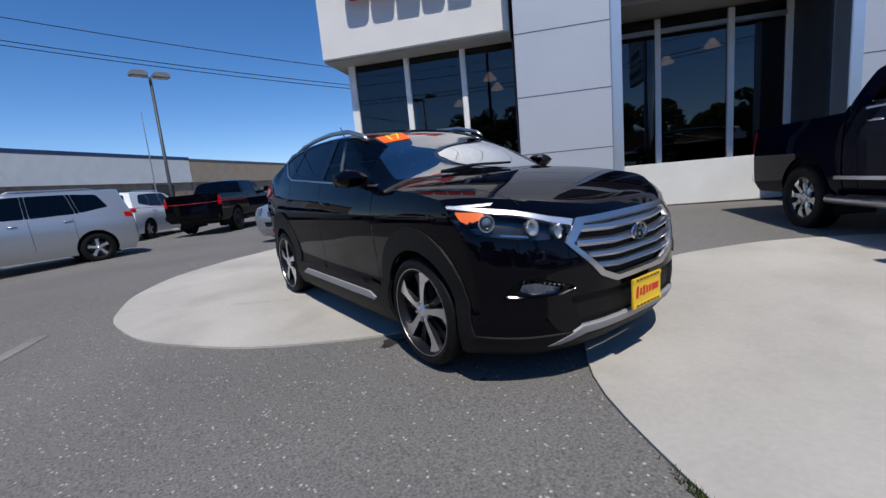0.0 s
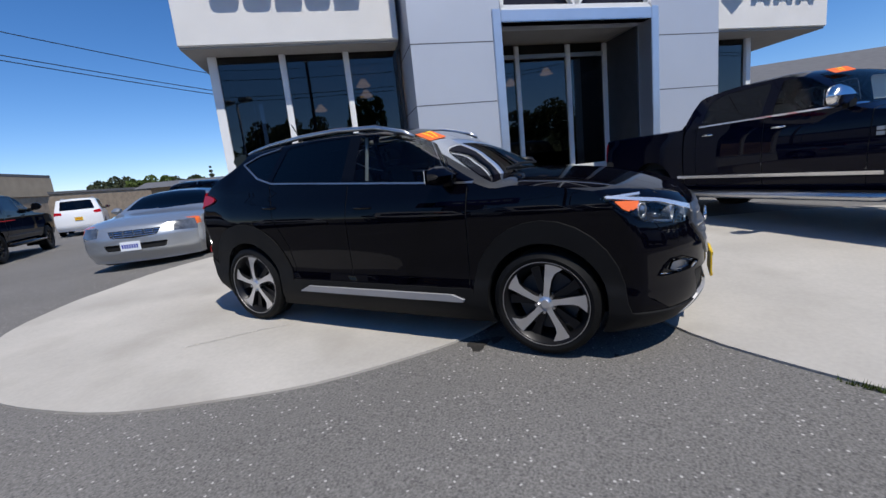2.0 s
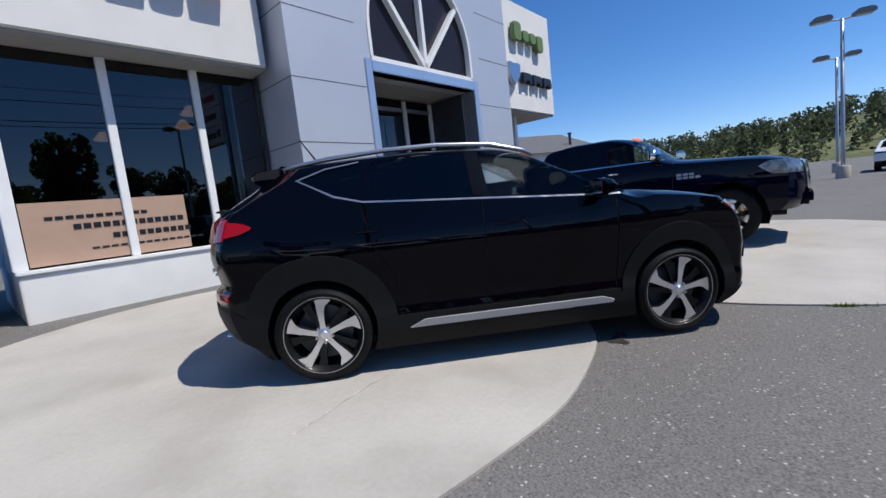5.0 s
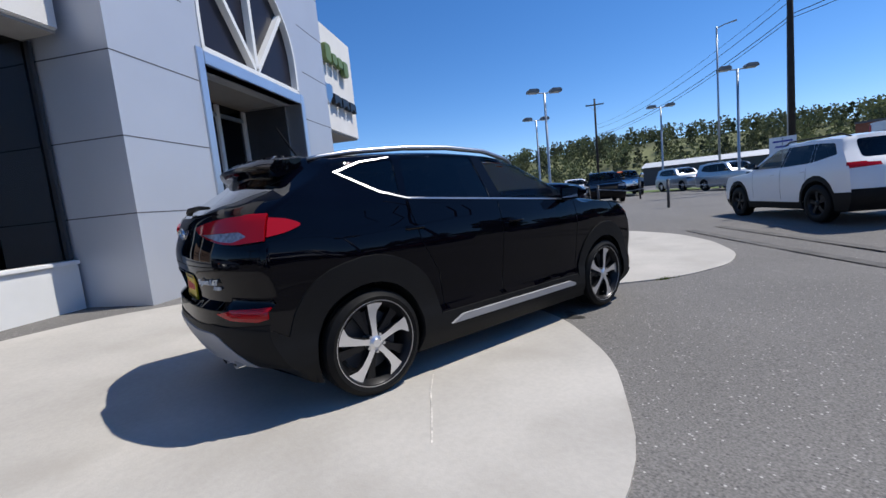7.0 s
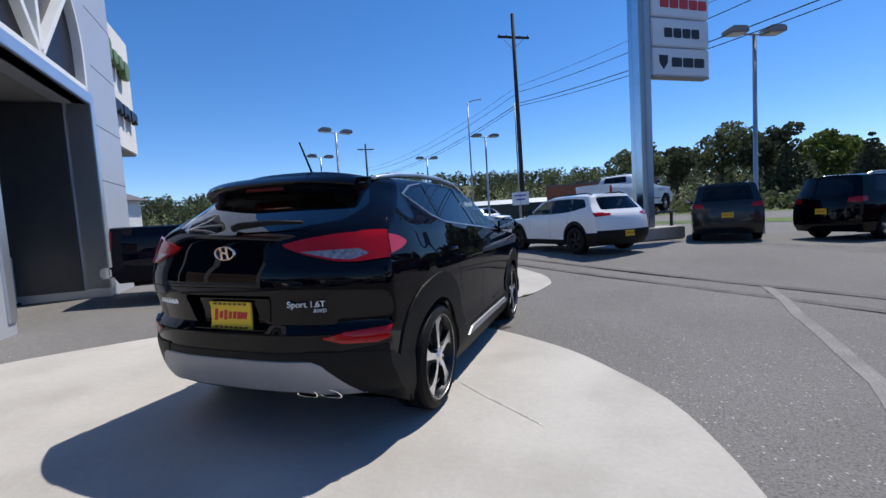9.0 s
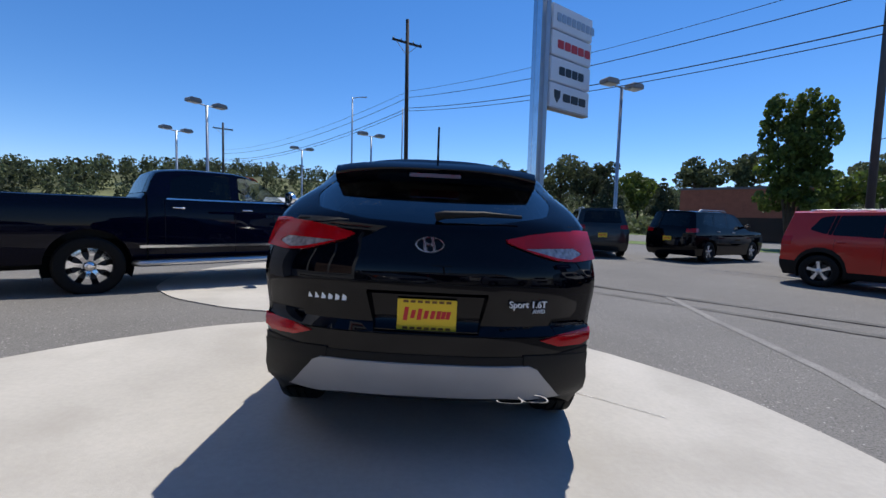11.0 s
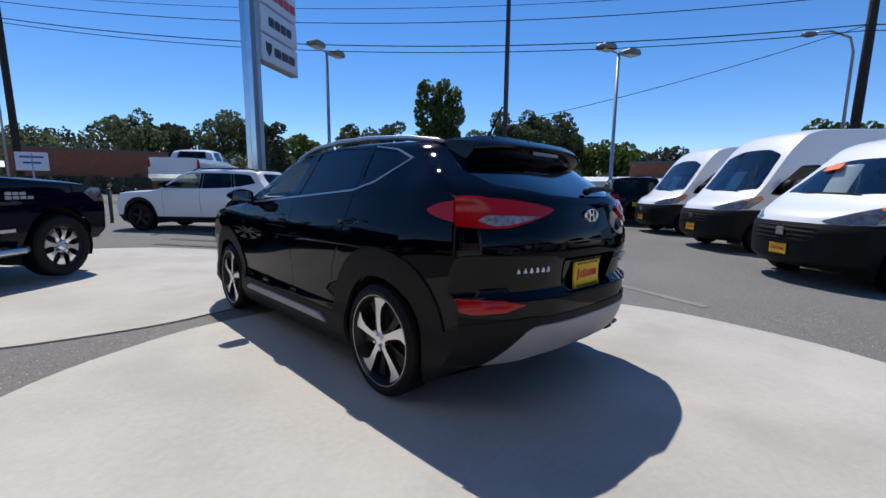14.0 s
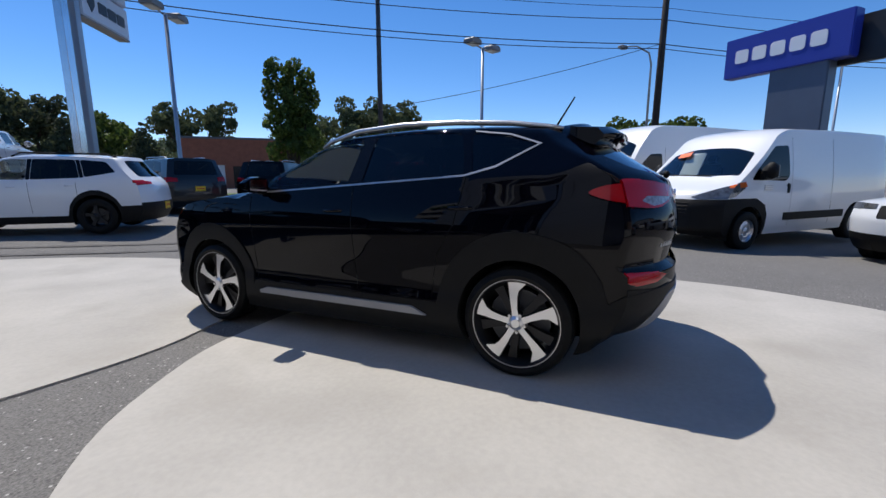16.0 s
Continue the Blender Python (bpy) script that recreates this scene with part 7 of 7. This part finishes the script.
def house(name, m, w, d, h, label, wall, roof="roof_far", pitched=0.0, openings=(), fascia_mat=None, overhang=0.3):
    """A low building: walls, roof, and openings (x0, x1, z0, z1, material) in its front, which faces -y."""
    root = thing(name, m, label, "building", "buildings round the lot", "structure")
    xs = sorted({-w / 2, w / 2, *[o[0] for o in openings], *[o[1] for o in openings]})
    bm = bmesh.new()
    for a, b in zip(xs, xs[1:]):
        here = [o for o in openings if o[0] <= a + 1e-6 and o[1] >= b - 1e-6]
        z = 0.0
        for o in sorted(here, key=lambda q: q[2]):
            if o[2] > z + 1e-6:
                box(a, b, 0, 0.3, z - (0.3 if z == 0 else 0), o[2], bm)
            z = o[3]
        box(a, b, 0, 0.3, z - (0.3 if z == 0 else 0), h, bm)
    box(-w / 2, -w / 2 + 0.3, 0.302, d, -0.3, h, bm)
    box(w / 2 - 0.3, w / 2, 0.302, d, -0.3, h, bm)
    box(-w / 2, w / 2, d - 0.3, d, -0.3, h, bm)
    part("wall", bm, wall, root)
    for o in openings:
        part("window", box(o[0], o[1], 0.14, 0.18, max(o[2], 0.0), o[3]), o[4], root)
    if pitched:
        pr = prism([(-overhang, h), (d + overhang, h), (d / 2 + d * 0.12, h + pitched), (d / 2 - d * 0.12, h + pitched)], -w / 2 - overhang, w / 2 + overhang, "x")
        part("roof", pr, roof, root)
    else:
        part("roof", box(-w / 2 - 0.08, w / 2 + 0.08, -0.08, d + 0.08, h + 0.002, h + 0.22), roof if not fascia_mat else fascia_mat, root)
    return root


# white parapet building and its tan stone wing beyond the silver car
d1 = math.degrees(math.atan2(-0.678, -0.735))
front = pose(0.95, -33.5, 0.1, 0, 0, d1)
b1 = house("white_commercial_building", front @ pose(-3.5, 0, 0), 15.5, 10, 4.5, "long white commercial building with a blue roof edge", "stone_tan", "roof_blue",
           openings=((-6.5, 1.5, 0.0, 2.2, "shop_dark"), (4.0, 6.0, 1.2, 2.6, "shop_dark")))
part("fascia_board", box(-7.8, 7.75, -0.12, -0.004, 2.75, 4.45), "white_wall", b1, "white painted fascia")
b2 = house("tan_building", front @ pose(13.0, 0, 0), 17.3, 10, 4.4, "tan block building with a dark roof edge", "stone_tan", "roof_far", openings=((-4, -2.5, 1.0, 2.4, "shop_dark"),))
part("fascia_board", box(-8.7, 8.7, -0.12, -0.004, 2.75, 4.36), "tan_stucco", b2, "tan painted upper wall")
house("low_dark_building", pose(-26.4, -51.9, 0.1, 0, 0, 200), 30, 10, 2.9, "low dark flat roofed building far off", "stone_tan", "roof_far")
house("garage_building", pose(-17.5, -24.5, 0.0, 0, 0, 141.5), 12.0, 8, 2.2, "low tan garage with a dark overhanging roof", "tan_stucco", "roof_far", 0.5, openings=((-3.0, -0.5, 0.0, 1.9, "roof_blue"), (1.2, 4.2, 0.0, 1.9, "white_wall")), overhang=0.8)
# grey hipped building behind the showroom
house("grey_roofed_building", pose(-19.55, 8.2, 0.3, 0, 0, 100), 7.4, 12, 2.9, "low white building with grey shingle roof", "white_wall", "roof_far", 1.6, openings=((-2, -0.2, 0.8, 2.0, "shop_dark"), (0.8, 2.3, 0.8, 2.0, "shop_dark")))
vent = thing("roof_vent", pose(-21.2, 10.49, 3.62), "dark metal roof vent pipe", "vent")
part("pipe", tube([(0, 0, 0), (0, 0, 0.70)], 0.08, 10), "steel_dark", vent)
part("cap", lathe([(0.12, 0.69), (0.12, 0.77), (0.02, 0.81)], 10), "steel_dark", vent)
# red brick shops across the street
bx, by = at_az(-1.6, -3.8, 3.8, 66)
house("brick_shop", pose(bx, by, -0.3, 0, 0, -6), 15.0, 12, 5.4, "red brick shop with dark windows across the street", "brick_far", "roof_far",
      openings=((-6.5, -1.0, 0.0, 2.4, "shop_dark"), (0.0, 5.5, 0.0, 2.4, "shop_dark")))
bx, by = at_az(-3.3, -2.0, 39.0, 52)
house("brick_shop", pose(bx, by, -0.3, 0, 0, -40), 11.0, 10, 5.3, "red brick shop with a white entrance", "brick_far", "roof_far",
      openings=((-4.2, -1.4, 0.0, 2.6, "white_wall"), (-0.6, 4.5, 0.0, 2.5, "shop_dark")))
bx, by = at_az(-1.6, -3.9, 61.7, 42)
house("white_shed", pose(bx, by, -0.2, 0, 0, -60), 17.0, 9, 2.1, "long white metal shed with dark bays", "white_wall", "shed_roof", 0.5, openings=((-6.5, -3.5, 0, 1.6, "shop_dark"), (-1.5, 2.0, 0, 1.6, "shop_dark")))
bx, by = at_az(-1.6, -3.9, 72.5, 45)
house("brick_shop", pose(bx, by, 0.0, 0, 0, -74), 11.0, 9, 3.6, "low red brick building behind the vans", "brick_far", "roof_far")
bx, by = at_az(3.1, -2.6, -14.5, 78)
house("white_shed", pose(bx, by, -0.3, 0, 0, 15), 30.0, 9, 3.6, "long pale metal roofed building beyond the far cars", "steel_dark", "shed_roof", 0.9)

# grass verge and street
def strip(name, pts, w, mat, z, label, category):
    bm = bmesh.new()
    rows = []
    for i, (x, y) in enumerate(pts):
        a, b = Vector(pts[max(i - 1, 0)]), Vector(pts[min(i + 1, len(pts) - 1)])
        n = (b - a).normalized()
        n = Vector((-n.y, n.x)) * w / 2
        rows.append([bm.verts.new((x + s * n.x, y + s * n.y, rise(x, y) + z)) for s in (-1, 1)])
    for a, b in zip(rows, rows[1:]):
        bm.faces.new((a[0], b[0], b[1], a[1]))
    return tagged(part(name, bm, mat), label, category, kind="structure")


strip("verge", [(-20, 38), (-2, 33.5), (10, 28), (22, 18), (34, 4)], 5.0, "grass", 0.02, "mown green roadside verge", "grass")
strip("verge", [(60, 40), (30, 56), (5, 66), (-20, 72), (-45, 88)], 14.0, "grass", 0.02, "rough grass beyond the street", "grass")


def leaf_cloud(bm, centre, radius, n, size, rng, squash=1.0):
    """Leaf sprays, small crossed blades, scattered through a ball with an uneven edge."""
    for _ in range(n):
        while True:
            v = Vector((rng.uniform(-1, 1), rng.uniform(-1, 1), rng.uniform(-1, 1)))
            if 0.05 < v.length < 1:
                break
        v = v.normalized() * (v.length ** 0.45)
        p = Vector(centre) + Vector((v.x * radius, v.y * radius, v.z * radius * squash))
        q = Euler((rng.uniform(0, 6.3), rng.uniform(0, 6.3), rng.uniform(0, 6.3))).to_matrix()
        s = size * rng.uniform(0.6, 1.3)
        a = [bm.verts.new(p + q @ Vector(c) * s) for c in ((-0.5, -0.28, 0.0), (0.1, -0.5, 0.08), (0.55, 0.05, 0.0), (0.05, 0.5, -0.08), (-0.5, 0.25, 0.05))]
        bm.faces.new(a)


def tree_meshes(seed, height, spread, leaf, n, mat, conifer=False):
    rng = random.Random(seed)
    trunk = bmesh.new()
    lean = rng.uniform(-0.04, 0.04) * height
    base = 0.028 * height
    pts = [(0, 0, -0.2), (lean * 0.3, 0, height * 0.3), (lean, lean * 0.4, height * 0.88)]
    tube(pts, [base, base * 0.72, base * 0.12], 8, trunk)
    crown = bmesh.new()
    if conifer:
        for k in range(9):
            t = k / 8
            leaf_cloud(crown, (lean * t, 0, height * (0.16 + 0.80 * t)), spread * (1.02 - 0.93 * t), int(n * (0.18 - 0.15 * t)), leaf * (1 - 0.4 * t), rng, 0.5)
    else:
        limbs = 11
        for k in range(limbs):
            a = 2.4 * k + rng.uniform(-0.4, 0.4)
            h0 = height * rng.uniform(0.42, 0.66)
            rr = spread * rng.uniform(0.35, 0.85)
            tip = Vector((lean + rr * math.cos(a), rr * math.sin(a), min(height * 0.93, h0 + height * rng.uniform(0.08, 0.34))))
            tube([(lean * 0.4, 0, h0), tip * 0.6 + Vector((0, 0, h0 * 0.42)), tip], [base * 0.4, base * 0.25, base * 0.06], 6, trunk)
            leaf_cloud(crown, tip, spread * rng.uniform(0.24, 0.42), n // (limbs + 4), leaf, rng, rng.uniform(0.7, 1.1))
        for k in range(4):
            leaf_cloud(crown, (lean + rng.uniform(-0.2, 0.2) * spread, rng.uniform(-0.2, 0.2) * spread, height * (0.5 + 0.13 * k)), spread * 0.34, n // (limbs + 4), leaf, rng, 1.1)
    return trunk, crown, mat


def tree(x, y, z, seed, height, spread, leaf, n, mat, label, conifer=False, group="trees"):
    trunk, crown, mat = tree_meshes(seed, height, spread, leaf, n, mat, conifer)
    root = thing("tree", pose(x, y, z, 0, 0, seed * 47 % 360), label, "tree", group)
    part("trunk", trunk, "bark", root, smooth=True)
    part("crown", crown, mat, root)
    return root


# the leafy street maple: narrow, with two or three leaders
maple = thing("tree", pose(21.83, 22.96, 0.25), "leafy young maple with an upright uneven crown", "tree", "trees")
rng = random.Random(4)
tb, cb = bmesh.new(), bmesh.new()
for lx, ly, top in ((-0.9, 0.5, 8.9), (0.35, -0.2, 9.0), (1.0, -0.9, 8.2), (-0.2, 0.2, 7.6)):
    tube([(0, 0, -0.1), (lx * 0.3, ly * 0.3, 2.2), (lx * 0.8, ly * 0.8, top * 0.6), (lx, ly, top)], [0.16, 0.11, 0.06, 0.015], 8, tb)
    for k in range(10):
        t = k / 9
        h = 2.6 + (top - 2.6) * t
        w = 1.25 * (1 - t) ** 0.7 + 0.25
        for j in range(3):
            a = rng.uniform(0, 6.28)
            leaf_cloud(cb, (lx * (0.6 + 0.4 * t) + w * 0.8 * math.cos(a), ly * (0.6 + 0.4 * t) + w * 0.8 * math.sin(a), h + rng.uniform(-0.2, 0.3)), 0.50 * rng.uniform(0.7, 1.2), 58, 0.23, rng, 0.8)
part("trunk", tb, "bark", maple, smooth=True)
part("crown", cb, "leaf", maple)

FAR_TREES = (
    # azimuth, distance, elevation of the top in degrees, spread, kind
    (8.5, 95, 7.6, 5.5, "leaf_pale", False), (12.0, 110, 6.4, 5.0, "leaf_dark", False), (16.8, 90, 8.0, 6.0, "leaf_pale", False), (20.9, 85, 7.4, 4.5, "leaf_dark", False),
    (23.0, 80, 6.2, 4.0, "leaf_dark", True), (26.5, 85, 6.0, 4.5, "leaf", False), (29.5, 75, 5.6, 3.6, "leaf_dark", True), (33.0, 95, 7.8, 4.5, "leaf_pale", False), (37.2, 100, 7.9, 4.5, "leaf_pale", False),
    (48.0, 90, 7.2, 4.5, "leaf_pale", False), (52.0, 80, 9.6, 4.6, "leaf_pale", False), (55.3, 82, 9.7, 4.8, "leaf_pale", False), (58.6, 84, 8.9, 4.6, "leaf_pale", False), (61.0, 86, 8.0, 3.8, "leaf_pale", False),
    (63.5, 90, 5.2, 4.5, "leaf", False), (67.0, 90, 4.8, 5.0, "leaf", False), (71.0, 95, 4.2, 5.0, "leaf_dark", False), (45.5, 70, 5.0, 4.5, "leaf", False), (54.5, 60, 2.6, 2.6, "leaf_dark", True), (57.0, 60, 2.6, 2.6, "leaf_dark", True),
    (86.5, 40, 6.8, 2.6, "leaf", False), (90.5, 42, 6.3, 2.6, "leaf", False), (94.0, 45, 6.6, 2.4, "leaf", False),
    (-147.3, 80, 3.5, 1.0, "leaf_dark", True), (-145.1, 85, 2.8, 1.5, "leaf_dark", True), (-150.5, 120, 1.9, 5.0, "leaf_dark", False), (-153.5, 120, 2.2, 5.0, "leaf", False), (-156.5, 120, 2.3, 5.0, "leaf_dark", False), (-148.5, 120, 1.6, 5.0, "leaf", False))
for k, (az, dist, el, spread, mat, con) in enumerate(FAR_TREES):
    az, el = (az - 0.95, el + 0.35) if az > 0 else (az + 0.5, el + 0.6)
    x, y = at_az(-1.0, -1.5, az, dist)
    hgt = 1.2 + dist * math.tan(radians(el))
    tree(x, y, -0.2, 20 + k, hgt, spread, 0.08 + dist * 0.0046, 2600, mat, "dark conifer across the road" if con else "leafy broad tree across the road", con)


def bank(name, az0, az1, dist, h_of, depth, mat, label):
    """A wooded bank: a ridge of ground round the view with trees packed on it."""
    bm = bmesh.new()
    n = 40
    rows = []
    for k in range(n + 1):
        az = az0 + (az1 - az0) * k / n
        h = h_of(az)
        rows.append([bm.verts.new((*at_az(0, 0, az, dist + depth * q), -1.0 + h * f)) for q, f in ((0, 0.0), (0.35, 0.40), (0.7, 0.75), (1.0, 0.9), (1.5, 0.5))])
    for a, b in zip(rows, rows[1:]):
        for j in range(4):
            bm.faces.new((a[j], b[j], b[j + 1], a[j + 1]))
    bmesh.ops.recalc_face_normals(bm, faces=bm.faces)
    return tagged(part(name, bm, mat, smooth=True), label, "hillside", kind="structure")


def hill_height(az):
    pts = [(-75, 24.0), (-55, 26.0), (-45, 29.0), (-40, 34.0), (-34, 40.0), (-27, 42.0), (-16, 40.0), (-5, 36.0), (5, 33.0), (20, 28.0), (40, 24.0), (70, 17.0), (95, 12.0), (120, 10.0)]
    return spline(pts, az)


bank("hillside", -75, 120, 170, lambda a: hill_height(a) * 0.74, 150, "grass_dark", "wooded hillside ground behind the road")
bank("green_bank", 43, 82, 64, lambda a: 5.2, 34, "grass_light", "pale green grassy bank below the trees")
rng = random.Random(11)
for mat, share, label in (("leaf_dark", 0.55, "dark conifer and broadleaf woods on the hillside"), ("leaf_pale", 0.45, "pale green woods on the hillside")):
    bm = bmesh.new()
    for _ in range(int(2600 * share)):
        az = rng.uniform(-75, 118)
        q = rng.random() ** 0.8
        dist = 172 + 148 * q
        f = spline([(0, 0.0), (0.35, 0.40), (0.7, 0.75), (1.0, 0.9)], q)
        x, y = at_az(0, 0, az, dist)
        z = -1.0 + hill_height(az) * 0.74 * f
        hgt = rng.uniform(5.0, 9.5) * (0.75 + 0.35 * (dist / 320))
        con = mat == "leaf_dark" and rng.random() < 0.6
        w = hgt * (0.18 if con else 0.36)
        for k in range(3):
            t = k / 2
            leaf_cloud(bm, (x + rng.uniform(-0.4, 0.4) * w, y + rng.uniform(-0.4, 0.4) * w, z + hgt * (0.25 + 0.55 * t)), w * (1.1 - (0.8 if con else 0.35) * t), 24, hgt * 0.115, rng, 1.0)
    ob = part("woods", bm, mat)
    tagged(ob, label, "woods", kind="stuff")
# low shrubs along the far street edge
bm = bmesh.new()
for _ in range(420):
    az = rng.uniform(-5, 75)
    dist = rng.uniform(60, 78)
    x, y = at_az(0, 0, az, dist)
    leaf_cloud(bm, (x, y, rng.uniform(0.2, 1.6)), rng.uniform(0.8, 1.8), 30, 0.5, rng, 0.8)
tagged(part("shrubs", bm, "leaf_pale"), "pale green shrubs along the far verge", "shrubs", kind="stuff")

strip("asphalt_seam", [(4.42, 4.2), (4.30, 3.03), (4.10, 2.1), (3.98, 1.28), (3.82, 0.41), (3.71, -0.25), (3.45, -1.1), (3.1, -2.0)], 0.13, "seam", -0.006, "pale worn seam in the asphalt", "asphalt")
# two faint darker lines across the asphalt
for pts in ([(-0.6, 7.4), (1.2, 6.0), (3.2, 4.25), (4.4, 3.05), (6.2, 0.9)], [(-0.2, 7.9), (1.7, 6.5), (3.9, 4.6), (5.3, 3.2), (7.0, 1.2)]):
    strip("tyre_track", pts, 0.20, "track", -0.006, "faint dark line on the asphalt", "asphalt")


def blot(x, y, r, seed, mat, label, category, z=-0.007):
    """A thin stain with an uneven edge on the ground."""
    rng = random.Random(seed)
    bm = bmesh.new()
    ring = []
    for k in range(20):
        a = 2 * math.pi * k / 20
        q = r * (1 + 0.35 * math.sin(3 * a + seed) * rng.uniform(0.3, 1) + rng.uniform(-0.15, 0.15))
        px, py = x + q * math.cos(a), y + q * 0.7 * math.sin(a)
        ring.append(bm.verts.new((px, py, rise(px, py) + z)))
    bm.faces.new(ring)
    bmesh.ops.triangulate(bm, faces=bm.faces)
    return tagged(part("oil_stain", bm, mat), label, category, kind="structure")


M["oil"] = material("oil", (0.03, 0.028, 0.026), 0.6, vary=0.4, scale=9, fine=0.3, fine_scale=60)
for k, (x, y, r) in enumerate(((0.86, 0.84, 0.09), (0.74, 0.93, 0.06), (0.77, 1.73, 0.02))):
    blot(x, y, r, k, "oil", "dark oil stain on the asphalt", "stain")

M["scratch"] = material("scratch", (0.53, 0.50, 0.455), 0.85, vary=0.3, scale=12, fine=0.3, fine_scale=50)
strip("pale_scratch", [(0.91, -0.93), (1.10, -1.10), (1.33, -1.27), (1.56, -1.45)], 0.009, "scratch", 0.0075, "pale scratch across the concrete pad", "scratch")

weeds = bmesh.new()
for _ in range(90):
    a = radians(-24.5 + rng.gauss(0, 1.6))
    px, py = -1.92 + 3.01 * math.cos(a) + rng.uniform(-0.012, 0.02), 4.15 + 3.01 * math.sin(a)
    h, a = rng.uniform(0.015, 0.05), rng.uniform(0, 6.28)
    dx, dy = 0.004 * math.cos(a), 0.004 * math.sin(a)
    z = rise(px, py) - 0.012
    weeds.faces.new([weeds.verts.new(p) for p in ((px - dx, py - dy, z), (px + dx, py + dy, z), (px + 3 * dy, py - 3 * dx, z + h))])
tagged(part("weeds", weeds, "leaf"), "small green weeds in the joint beside the pad", "weeds", kind="stuff")
